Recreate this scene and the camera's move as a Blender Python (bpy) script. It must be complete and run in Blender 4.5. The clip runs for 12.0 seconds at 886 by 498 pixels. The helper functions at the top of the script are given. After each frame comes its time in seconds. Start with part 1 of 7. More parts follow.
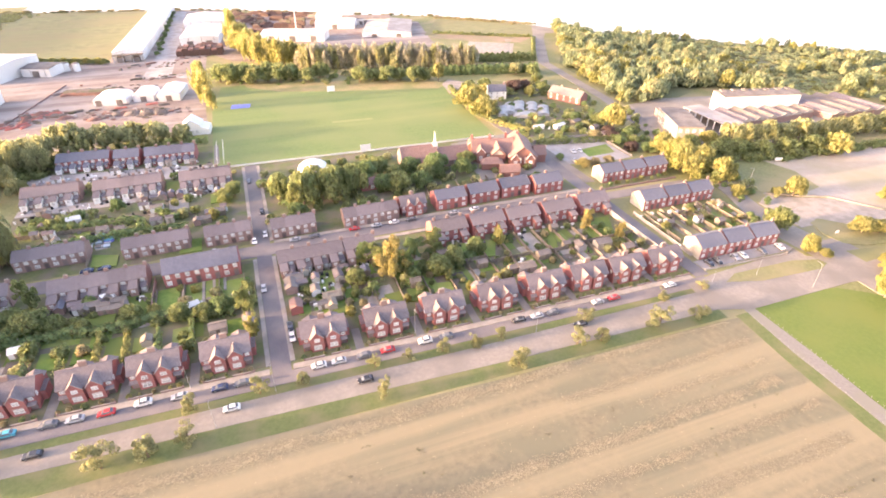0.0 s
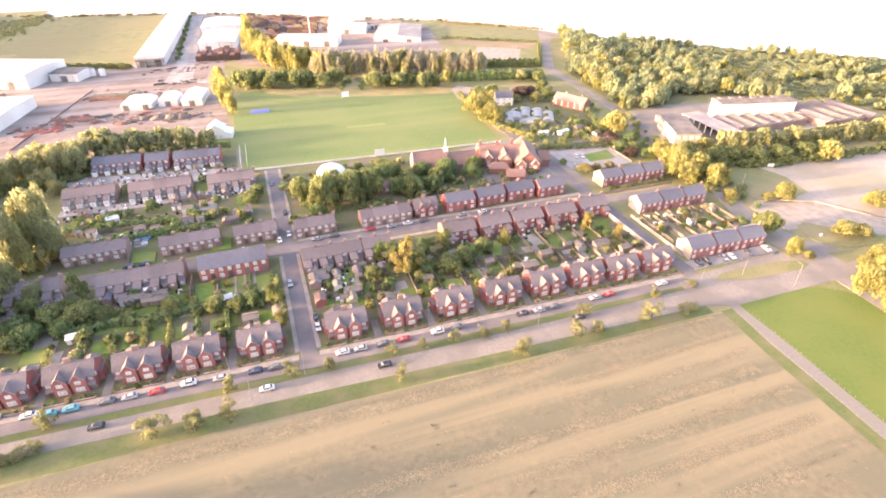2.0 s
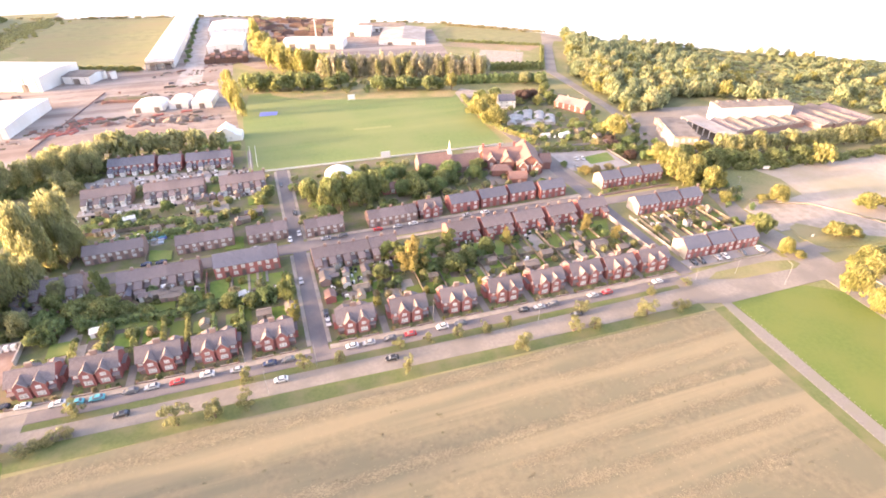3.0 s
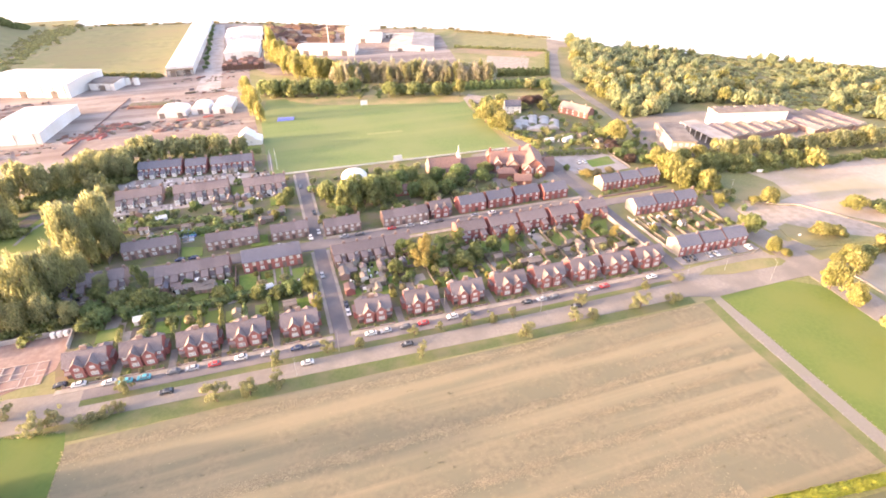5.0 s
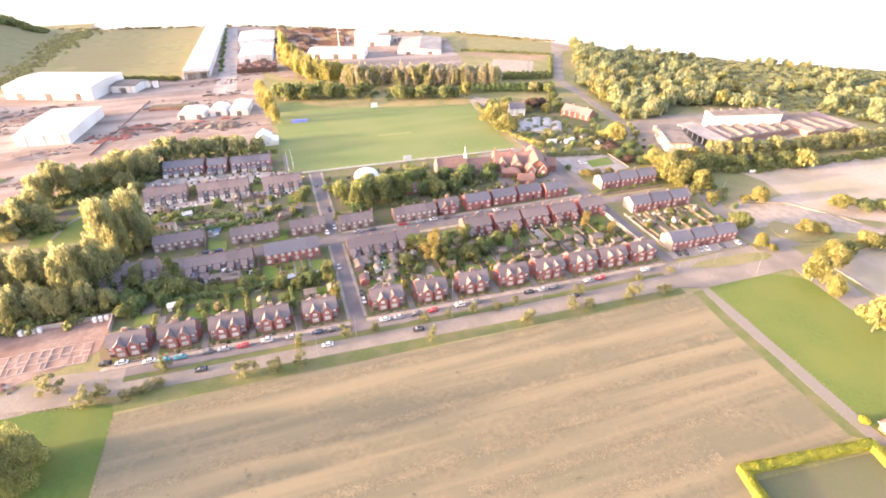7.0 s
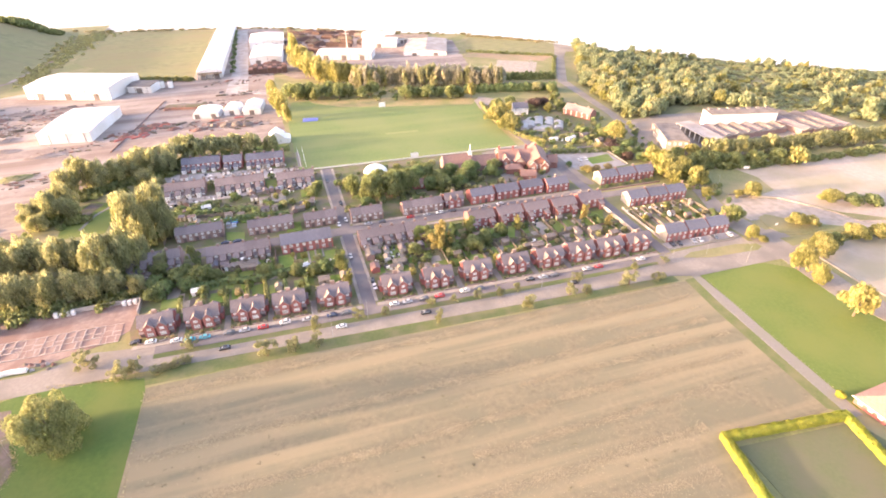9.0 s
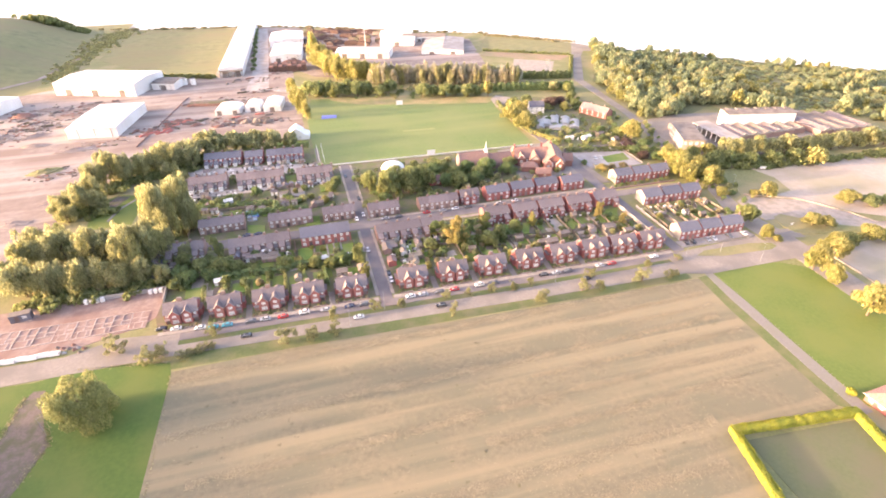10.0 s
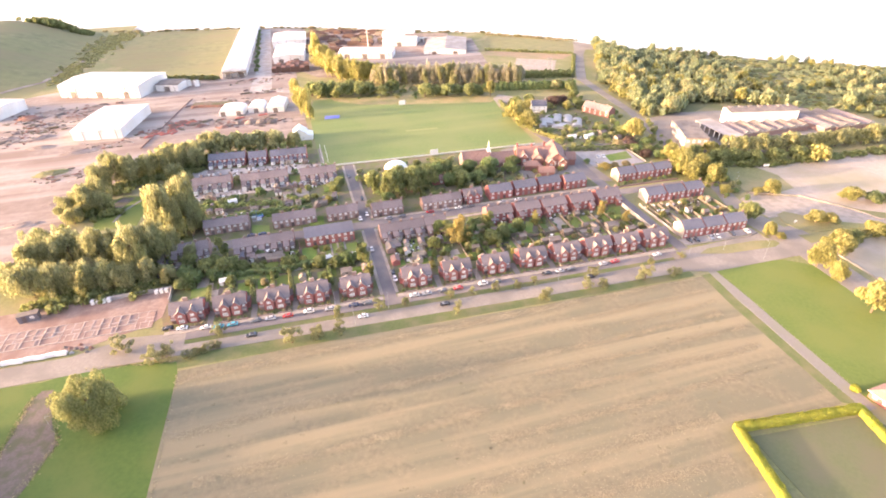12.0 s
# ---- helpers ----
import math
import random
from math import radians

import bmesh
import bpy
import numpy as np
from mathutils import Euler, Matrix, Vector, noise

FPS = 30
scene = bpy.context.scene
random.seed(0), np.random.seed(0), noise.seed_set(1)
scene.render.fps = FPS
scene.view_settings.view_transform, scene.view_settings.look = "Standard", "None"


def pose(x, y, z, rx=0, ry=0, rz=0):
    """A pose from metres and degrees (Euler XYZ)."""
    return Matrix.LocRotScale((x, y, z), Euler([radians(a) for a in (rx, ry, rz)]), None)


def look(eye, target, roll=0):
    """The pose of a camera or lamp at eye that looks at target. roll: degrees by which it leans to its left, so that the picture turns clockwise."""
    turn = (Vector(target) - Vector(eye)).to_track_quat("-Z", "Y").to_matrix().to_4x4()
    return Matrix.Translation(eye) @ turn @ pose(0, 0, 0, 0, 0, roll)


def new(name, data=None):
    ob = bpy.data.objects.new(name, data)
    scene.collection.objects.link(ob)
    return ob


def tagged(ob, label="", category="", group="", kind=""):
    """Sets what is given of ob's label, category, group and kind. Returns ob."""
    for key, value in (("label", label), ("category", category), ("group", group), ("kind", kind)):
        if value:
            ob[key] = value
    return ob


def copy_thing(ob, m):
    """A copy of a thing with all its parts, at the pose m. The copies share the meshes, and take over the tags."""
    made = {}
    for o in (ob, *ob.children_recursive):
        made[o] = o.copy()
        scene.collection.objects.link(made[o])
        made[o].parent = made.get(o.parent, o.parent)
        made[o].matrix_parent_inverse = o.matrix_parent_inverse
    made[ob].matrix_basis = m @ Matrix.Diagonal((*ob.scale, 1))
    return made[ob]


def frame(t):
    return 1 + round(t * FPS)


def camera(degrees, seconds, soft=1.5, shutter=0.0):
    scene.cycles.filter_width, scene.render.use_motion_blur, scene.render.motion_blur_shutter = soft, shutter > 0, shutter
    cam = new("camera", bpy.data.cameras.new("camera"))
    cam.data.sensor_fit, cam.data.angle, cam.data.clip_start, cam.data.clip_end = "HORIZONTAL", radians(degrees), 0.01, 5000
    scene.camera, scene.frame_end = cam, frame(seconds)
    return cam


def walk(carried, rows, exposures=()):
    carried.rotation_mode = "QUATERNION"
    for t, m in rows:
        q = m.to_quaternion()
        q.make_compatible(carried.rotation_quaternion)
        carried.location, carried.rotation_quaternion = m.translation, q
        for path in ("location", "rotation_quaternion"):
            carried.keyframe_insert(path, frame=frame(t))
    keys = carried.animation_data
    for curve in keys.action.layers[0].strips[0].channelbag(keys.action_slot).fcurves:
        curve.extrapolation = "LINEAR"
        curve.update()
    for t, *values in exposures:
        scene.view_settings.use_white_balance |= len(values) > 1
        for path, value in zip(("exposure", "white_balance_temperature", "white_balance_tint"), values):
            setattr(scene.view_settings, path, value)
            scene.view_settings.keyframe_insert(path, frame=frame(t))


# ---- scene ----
from mathutils import geometry

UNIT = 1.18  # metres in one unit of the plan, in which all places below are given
cam = camera(80.0, 12.0, soft=1.8)
# seconds, x, y, z, yaw, pitch, roll
ROWS = [
    (0, 1.26, -92.91, 87.00, -20.383, -32.558, -0.015),
    (0.5, 0.06, -95.23, 89.00, -20.218, -32.668, -0.012),
    (1, -1.32, -97.78, 90.76, -20.031, -32.652, -0.021),
    (1.5, -2.62, -100.20, 92.62, -19.818, -32.731, -0.030),
    (2, -4.02, -103.02, 94.48, -19.629, -32.695, -0.036),
    (2.5, -5.27, -105.55, 96.10, -19.452, -32.681, -0.032),
    (3, -6.50, -108.37, 98.01, -19.277, -32.699, -0.090),
    (5, -11.77, -119.75, 104.24, -18.458, -32.524, -0.381),
    (5.5, -13.03, -122.70, 105.85, -18.301, -32.536, -0.413),
    (6, -14.29, -125.62, 107.26, -18.122, -32.559, -0.469),
    (6.5, -15.59, -128.47, 108.40, -17.973, -32.507, -0.498),
    (7, -16.84, -131.45, 109.66, -17.820, -32.501, -0.513),
    (9, -21.00, -142.33, 112.23, -17.253, -32.393, -0.720),
    (9.5, -22.13, -144.88, 112.65, -16.717, -32.422, -0.742),
    (10, -22.76, -146.29, 112.94, -15.455, -32.459, -0.901),
    (10.5, -23.13, -146.91, 113.15, -14.772, -32.520, -1.077),
    (11, -23.17, -146.92, 113.23, -14.542, -32.540, -1.287),
    (11.5, -23.44, -146.91, 113.29, -14.808, -32.535, -1.268),
    (12, -23.14, -147.02, 113.13, -15.060, -32.478, -1.377),
]


def eye_pose(x, y, z, yaw, pitch, roll):
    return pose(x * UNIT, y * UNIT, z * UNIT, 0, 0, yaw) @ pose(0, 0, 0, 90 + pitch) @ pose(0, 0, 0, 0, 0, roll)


walk(cam, [(t, eye_pose(*r)) for t, *r in ROWS], [(0, 3.22, 7000, 30), (5, 3.18, 7000, 30), (12, 3.13, 7000, 30)])

# ---- light: a low evening sun over the fields and a pale sky ----
SUN_FROM = Vector((-1.0, 0.095, 0.13)).normalized()
world = bpy.data.worlds.new("world")
scene.world = world
world.use_nodes = True
wn = world.node_tree
sky = wn.nodes.new("ShaderNodeTexSky")
sky.sky_type, sky.sun_disc = "NISHITA", False
sky.sun_elevation = math.asin(SUN_FROM.z)
sky.sun_rotation = math.atan2(SUN_FROM.x, SUN_FROM.y)
sky.air_density, sky.dust_density, sky.ozone_density = 0.8, 3.5, 0.6
wn.nodes["Background"].inputs["Strength"].default_value = 0.15
wn.links.new(sky.outputs["Color"], wn.nodes["Background"].inputs["Color"])
sun = new("sun", bpy.data.lights.new("sun", "SUN"))
sun.data.energy, sun.data.angle, sun.data.color = 1.9, radians(1.2), (1.0, 0.77, 0.47)
sun.matrix_world = look(SUN_FROM * 300, (0, 0, 0))

# ---- materials ----


def shade(name, c1, c2, c3=None, fine=6.0, broad=0.15, rough=0.85, bump=0.3, metal=0.0, coords="Object", per_object=0.0, island=0.0, streak=None, spec=0.3):
    """Two colours mixed by fine grain, a third in broad patches, with relief; streak = (scale across, angle)."""
    m = bpy.data.materials.new(name)
    m.use_nodes = True
    t = m.node_tree
    n, l = t.nodes, t.links
    b = n["Principled BSDF"]
    b.inputs["Roughness"].default_value, b.inputs["Metallic"].default_value = rough, metal
    b.inputs["Specular IOR Level"].default_value = spec
    co = n.new("ShaderNodeTexCoord").outputs[coords]
    ns = n.new("ShaderNodeTexNoise")
    ns.inputs["Scale"].default_value, ns.inputs["Detail"].default_value, ns.inputs["Roughness"].default_value = fine, 6, 0.65
    l.new(co, ns.inputs["Vector"])
    nb = n.new("ShaderNodeTexNoise")
    nb.inputs["Scale"].default_value, nb.inputs["Detail"].default_value = broad, 4
    l.new(co, nb.inputs["Vector"])
    r1 = n.new("ShaderNodeValToRGB")
    r1.color_ramp.elements[0].position, r1.color_ramp.elements[1].position = 0.32, 0.68
    r1.color_ramp.elements[0].color, r1.color_ramp.elements[1].color = (*c1, 1), (*c2, 1)
    l.new(ns.outputs["Fac"], r1.inputs["Fac"])
    out = r1.outputs["Color"]

    def mixed(a, fac, colour, mode="MIX"):
        mx = n.new("ShaderNodeMix")
        mx.data_type, mx.blend_type = "RGBA", mode
        if isinstance(fac, float):
            mx.inputs["Factor"].default_value = fac
        else:
            l.new(fac, mx.inputs["Factor"])
        l.new(a, mx.inputs["A"])
        if isinstance(colour, tuple):
            mx.inputs["B"].default_value = (*colour, 1)
        else:
            l.new(colour, mx.inputs["B"])
        return mx.outputs["Result"]

    def ramped(value, lo, hi, top=1.0):
        mr = n.new("ShaderNodeMapRange")
        mr.inputs["From Min"].default_value, mr.inputs["From Max"].default_value, mr.inputs["To Max"].default_value = lo, hi, top
        l.new(value, mr.inputs["Value"])
        return mr.outputs["Result"]

    if c3:
        out = mixed(out, ramped(nb.outputs["Fac"], 0.42, 0.62), c3)
    if streak:
        mp = n.new("ShaderNodeMapping")
        mp.inputs["Rotation"].default_value = (0, 0, radians(streak[1]))
        mp.inputs["Scale"].default_value = (streak[0] * 0.05, streak[0], 0.01)
        l.new(co, mp.inputs["Vector"])
        sn = n.new("ShaderNodeTexNoise")
        sn.inputs["Scale"].default_value, sn.inputs["Detail"].default_value, sn.inputs["Distortion"].default_value = 1.0, 5, 0.5
        l.new(mp.outputs["Vector"], sn.inputs["Vector"])
        out = mixed(out, ramped(sn.outputs["Fac"], 0.46, 0.60, streak[3]), streak[2])
    if per_object or island:
        if per_object:
            rnd = n.new("ShaderNodeObjectInfo").outputs["Random"]
        else:
            rnd = n.new("ShaderNodeNewGeometry").outputs["Random Per Island"]
        amount = per_object or island
        hsv = n.new("ShaderNodeHueSaturation")
        mr = n.new("ShaderNodeMapRange")
        mr.inputs["To Min"].default_value, mr.inputs["To Max"].default_value = 1 - amount, 1 + amount
        l.new(rnd, mr.inputs["Value"])
        l.new(mr.outputs["Result"], hsv.inputs["Value"])
        l.new(out, hsv.inputs["Color"])
        out = hsv.outputs["Color"]
    l.new(out, b.inputs["Base Color"])
    if bump:
        bp = n.new("ShaderNodeBump")
        bp.inputs["Strength"].default_value, bp.inputs["Distance"].default_value = bump, 0.08
        l.new(ns.outputs["Fac"], bp.inputs["Height"])
        l.new(bp.outputs["Normal"], b.inputs["Normal"])
    return m


def leafy(name, c1, c2, c3, through_light=0.55, vary=0.28):
    """Leaves: colour varies from clump to clump and over the crown; some light passes through."""
    m = shade(name, c1, c2, c3, fine=1.2, broad=0.25, rough=0.6, bump=0.0, island=vary)
    t = m.node_tree
    b = t.nodes["Principled BSDF"]
    tr = t.nodes.new("ShaderNodeBsdfTranslucent")
    t.links.new(b.inputs["Base Color"].links[0].from_socket, tr.inputs["Color"])
    mx = t.nodes.new("ShaderNodeMixShader")
    mx.inputs["Fac"].default_value = through_light
    t.links.new(b.outputs["BSDF"], mx.inputs[1])
    t.links.new(tr.outputs["BSDF"], mx.inputs[2])
    t.links.new(mx.outputs["Shader"], t.nodes["Material Output"].inputs["Surface"])
    return m


def courses(name, brick_col, brick_col2, joint, sx, sy, rough=0.85, axis="brick", wet=0.3):
    """Brickwork or slate courses at real size, in relief, with weathering."""
    m = shade(name, brick_col, brick_col2, None, fine=3.0, broad=0.4, rough=rough, bump=0.0, per_object=0.12, spec=wet)
    t = m.node_tree
    n, l = t.nodes, t.links
    b = n["Principled BSDF"]
    co = n.new("ShaderNodeTexCoord")
    sp = n.new("ShaderNodeSeparateXYZ")
    l.new(co.outputs["Object"], sp.inputs["Vector"])
    ad = n.new("ShaderNodeMath")
    l.new(sp.outputs["X"], ad.inputs[0])
    cb = n.new("ShaderNodeCombineXYZ")
    l.new(ad.outputs["Value"], cb.inputs["X"])
    if axis == "brick":
        l.new(sp.outputs["Y"], ad.inputs[1])
        l.new(sp.outputs["Z"], cb.inputs["Y"])
    else:
        ad.inputs[1].default_value = 0.0
        l.new(sp.outputs["Y"], cb.inputs["Y"])
    bk = n.new("ShaderNodeTexBrick")
    bk.inputs["Scale"].default_value = 1.0
    bk.inputs["Brick Width"].default_value, bk.inputs["Row Height"].default_value, bk.inputs["Mortar Size"].default_value = sx, sy, min(sx, sy) * 0.08
    bk.inputs["Color1"].default_value, bk.inputs["Color2"].default_value, bk.inputs["Mortar"].default_value = (1, 1, 1, 1), (0.72, 0.72, 0.72, 1), (*joint, 1)
    l.new(cb.outputs["Vector"], bk.inputs["Vector"])
    mx = n.new("ShaderNodeMix")
    mx.data_type, mx.blend_type = "RGBA", "MULTIPLY"
    mx.inputs["Factor"].default_value = 0.8
    l.new(b.inputs["Base Color"].links[0].from_socket, mx.inputs["A"])
    l.new(bk.outputs["Color"], mx.inputs["B"])
    l.new(mx.outputs["Result"], b.inputs["Base Color"])
    bp = n.new("ShaderNodeBump")
    bp.inputs["Strength"].default_value, bp.inputs["Distance"].default_value = 0.4, 0.02
    l.new(bk.outputs["Color"], bp.inputs["Height"])
    l.new(bp.outputs["Normal"], b.inputs["Normal"])
    return m


GRASS = shade("rough_grass", (0.14, 0.15, 0.06), (0.23, 0.225, 0.10), (0.26, 0.225, 0.12), fine=0.9, broad=0.05, bump=0.5)
LAWN = shade("lawn_grass", (0.10, 0.17, 0.03), (0.16, 0.23, 0.05), (0.20, 0.23, 0.07), fine=1.0, broad=0.08, bump=0.15)
# mown turf; low sun bands between tree shadows are painted as the pale streak
CRICKET = shade("sun_streaked_turf", (0.125, 0.178, 0.06), (0.152, 0.206, 0.075), (0.168, 0.204, 0.08), fine=0.6, broad=0.03, bump=0.1, streak=(0.06, 5.5, (0.23, 0.245, 0.095), 0.35))
GREEN = shade("green_turf", (0.098, 0.142, 0.03), (0.128, 0.172, 0.04), (0.142, 0.172, 0.042), fine=0.8, broad=0.04, bump=0.15)
HAY = shade("stubble", (0.146, 0.128, 0.084), (0.222, 0.189, 0.120), (0.162, 0.149, 0.097), fine=0.6, broad=0.09, bump=0.6, streak=(0.13, 1.0, (0.262, 0.216, 0.134), 0.8))
OLIVE = shade("dry_pasture", (0.15, 0.152, 0.072), (0.235, 0.22, 0.108), (0.205, 0.18, 0.092), fine=0.12, broad=0.015, bump=0.6, streak=(0.05, 20.0, (0.20, 0.20, 0.09), 0.5))
SAND = shade("worked_earth", (0.20, 0.155, 0.135), (0.305, 0.25, 0.222), (0.205, 0.15, 0.127), fine=0.22, broad=0.035, bump=0.7, streak=(0.07, -35.0, (0.40, 0.345, 0.31), 0.6))
CLAY = shade("red_clay", (0.23, 0.16, 0.135), (0.35, 0.26, 0.225), (0.225, 0.142, 0.118), fine=0.5, broad=0.12, bump=0.9)
ARABLE = shade("bare_field", (0.35, 0.29, 0.245), (0.42, 0.355, 0.30), (0.30, 0.27, 0.19), fine=0.35, broad=0.03, bump=0.2)
GARDEN = shade("garden_ground", (0.105, 0.125, 0.048), (0.15, 0.16, 0.066), (0.165, 0.14, 0.098), fine=0.7, broad=0.16)
SOIL = shade("garden_soil", (0.13, 0.10, 0.087), (0.19, 0.15, 0.13), (0.105, 0.105, 0.06), fine=1.5, broad=0.3)
ASPHALT = shade("asphalt", (0.14, 0.125, 0.13), (0.19, 0.17, 0.17), (0.22, 0.19, 0.18), fine=3.0, broad=0.12, bump=0.15)
PALEROAD = shade("worn_road", (0.225, 0.197, 0.172), (0.29, 0.254, 0.222), (0.20, 0.176, 0.155), fine=1.0, broad=0.08, bump=0.15)
PAVING = shade("paving", (0.30, 0.26, 0.225), (0.39, 0.335, 0.29), (0.27, 0.235, 0.20), fine=2.0, broad=0.3, bump=0.2)
CONCRETE = shade("concrete", (0.34, 0.305, 0.285), (0.43, 0.39, 0.365), (0.30, 0.265, 0.245), fine=1.2, broad=0.15, bump=0.15)
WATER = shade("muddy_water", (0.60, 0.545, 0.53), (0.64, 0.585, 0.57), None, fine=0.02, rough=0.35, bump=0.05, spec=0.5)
RED_BRICK = courses("red_brick", (0.33, 0.120, 0.110), (0.405, 0.163, 0.15), (0.85, 0.8, 0.75), 0.45, 0.15)
SCHOOL_BRICK = courses("school_brick", (0.27, 0.13, 0.108), (0.34, 0.172, 0.142), (0.85, 0.8, 0.75), 0.45, 0.15)
BROWN_BRICK = courses("brown_brick", (0.30, 0.20, 0.175), (0.38, 0.255, 0.225), (0.85, 0.8, 0.75), 0.45, 0.15)
SLATE = courses("slate", (0.15, 0.145, 0.175), (0.19, 0.185, 0.215), (0.4, 0.4, 0.4), 0.5, 0.35, 0.55, "roof", 0.4)
TILE = courses("brown_tile", (0.207, 0.169, 0.17), (0.263, 0.216, 0.213), (0.45, 0.4, 0.4), 0.4, 0.35, 0.7, "roof", 0.35)
RED_TILE = courses("red_tile", (0.258, 0.152, 0.132), (0.325, 0.207, 0.178), (0.5, 0.45, 0.4), 0.4, 0.35, 0.7, "roof", 0.35)
RENDER = shade("cream_render", (0.43, 0.385, 0.32), (0.50, 0.45, 0.38), (0.38, 0.335, 0.275), fine=2, broad=0.5, bump=0.1, per_object=0.06)
WHITE = shade("white_paint", (0.74, 0.72, 0.69), (0.80, 0.78, 0.75), None, fine=2, rough=0.5, bump=0.05)
CLADDING = shade("white_cladding", (0.70, 0.69, 0.68), (0.80, 0.79, 0.78), (0.66, 0.63, 0.60), fine=0.6, broad=0.05, rough=0.5, bump=0.05, streak=(1.2, 0.0, (0.60, 0.58, 0.56), 0.35))
GREY_ROOF = shade("weathered_sheet_roof", (0.18, 0.152, 0.135), (0.25, 0.215, 0.19), (0.155, 0.13, 0.117), fine=1.0, broad=0.2)
GLASS = shade("window_glass", (0.10, 0.11, 0.13), (0.13, 0.14, 0.16), None, fine=1, rough=0.08, bump=0, spec=0.6)
# net-curtained panes with the reflection of the bright sky put into their colour
CURTAINED_SKY = shade("curtained_sky_glass", (0.34, 0.33, 0.325), (0.66, 0.63, 0.60), None, fine=0.35, rough=0.15, bump=0, spec=0.6, per_object=0.3)
WOOD = shade("weathered_timber", (0.215, 0.18, 0.142), (0.285, 0.24, 0.188), (0.17, 0.14, 0.11), fine=5, broad=0.8, per_object=0.2)
RUST = shade("rusty_steel", (0.24, 0.12, 0.095), (0.32, 0.18, 0.14), (0.20, 0.125, 0.11), fine=0.7, broad=0.2)
BARK = shade("bark", (0.14, 0.10, 0.07), (0.22, 0.17, 0.12), None, fine=5, bump=0.6)
STEEL = shade("galvanised_steel", (0.36, 0.355, 0.345), (0.45, 0.44, 0.43), None, fine=3, rough=0.45, bump=0, metal=0.4)
RUBBER = shade("rubber", (0.02, 0.02, 0.02), (0.035, 0.035, 0.035), None, fine=8, rough=0.9)
BLUE = shade("blue_sheet", (0.13, 0.165, 0.46), (0.22, 0.25, 0.56), None, fine=1.5)
LEAF = leafy("green_leaves", (0.19, 0.235, 0.10), (0.31, 0.345, 0.15), (0.27, 0.29, 0.12), 0.6, 0.34)
WILLOW = leafy("willow_leaves", (0.29, 0.305, 0.155), (0.44, 0.445, 0.25), (0.39, 0.38, 0.165), 0.62, 0.3)
GOLD = leafy("golden_leaves", (0.28, 0.275, 0.10), (0.40, 0.375, 0.15), (0.27, 0.275, 0.09), 0.5, 0.32)
AUTUMN = leafy("autumn_leaves", (0.33, 0.28, 0.11), (0.43, 0.36, 0.15), (0.28, 0.27, 0.10), 0.5, 0.34)
PALELEAF = leafy("thin_autumn_leaves", (0.265, 0.28, 0.145), (0.375, 0.375, 0.20), (0.27, 0.27, 0.13))
DRY = leafy("tawny_leaves", (0.33, 0.29, 0.17), (0.44, 0.385, 0.235), (0.29, 0.27, 0.13))
BRIGHT = leafy("clipped_privet", (0.30, 0.31, 0.04), (0.38, 0.38, 0.06), (0.25, 0.29, 0.04), 0.25, 0.15)
DARKLEAF = leafy("dark_leaves", (0.15, 0.215, 0.095), (0.24, 0.315, 0.13), (0.21, 0.265, 0.105), 0.5)

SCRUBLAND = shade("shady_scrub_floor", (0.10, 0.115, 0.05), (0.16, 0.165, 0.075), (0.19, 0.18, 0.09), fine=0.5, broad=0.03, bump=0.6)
# far wood and poplar leaves: distant haze is put into these paler, greyer colours
WOODGREEN = leafy("hazed_green_leaves", (0.23, 0.28, 0.15), (0.37, 0.41, 0.235), (0.31, 0.34, 0.18), 0.5, 0.2)
WOODPALE = leafy("hazed_pale_leaves", (0.30, 0.315, 0.165), (0.44, 0.435, 0.245), (0.39, 0.375, 0.19), 0.5, 0.2)
WOODDARK = leafy("hazed_dark_leaves", (0.19, 0.245, 0.15), (0.29, 0.345, 0.21), (0.25, 0.29, 0.17), 0.5, 0.28)
TAWNY = leafy("hazed_tawny_leaves", (0.43, 0.405, 0.32), (0.56, 0.53, 0.43), (0.42, 0.41, 0.29), 0.72, 0.22)
RED_STEEL = shade("red_oxide_steel", (0.42, 0.13, 0.11), (0.52, 0.19, 0.155), (0.34, 0.15, 0.125), fine=1.0, broad=0.3)
TAWNYGRASS = shade("tawny_rough_grass", (0.24, 0.20, 0.10), (0.33, 0.27, 0.14), (0.20, 0.20, 0.085), fine=0.5, broad=0.08, bump=0.6)
FOOTING = shade("pale_blockwork", (0.44, 0.365, 0.325), (0.54, 0.46, 0.415), (0.38, 0.30, 0.26), fine=2.0, broad=0.4, bump=0.2)
LONE = leafy("lone_willow_leaves", (0.225, 0.25, 0.105), (0.365, 0.375, 0.17), (0.32, 0.315, 0.115), 0.42, 0.35)
VERGE = shade("verge_grass", (0.092, 0.118, 0.04), (0.135, 0.155, 0.058), (0.165, 0.155, 0.075), fine=1.2, broad=0.12, bump=0.4)
OLDTIMBER = shade("dark_stained_timber", (0.075, 0.045, 0.038), (0.13, 0.08, 0.066), (0.10, 0.065, 0.055), fine=1.2, broad=0.25, bump=0.5)
POPLARGOLD = leafy("pale_golden_poplar_leaves", (0.37, 0.36, 0.14), (0.50, 0.47, 0.20), (0.36, 0.36, 0.13), 0.66, 0.26)
PLUM = leafy("plum_leaves", (0.13, 0.09, 0.08), (0.18, 0.12, 0.10), (0.14, 0.10, 0.07))

# ---- building blocks ----
CACHE = {}


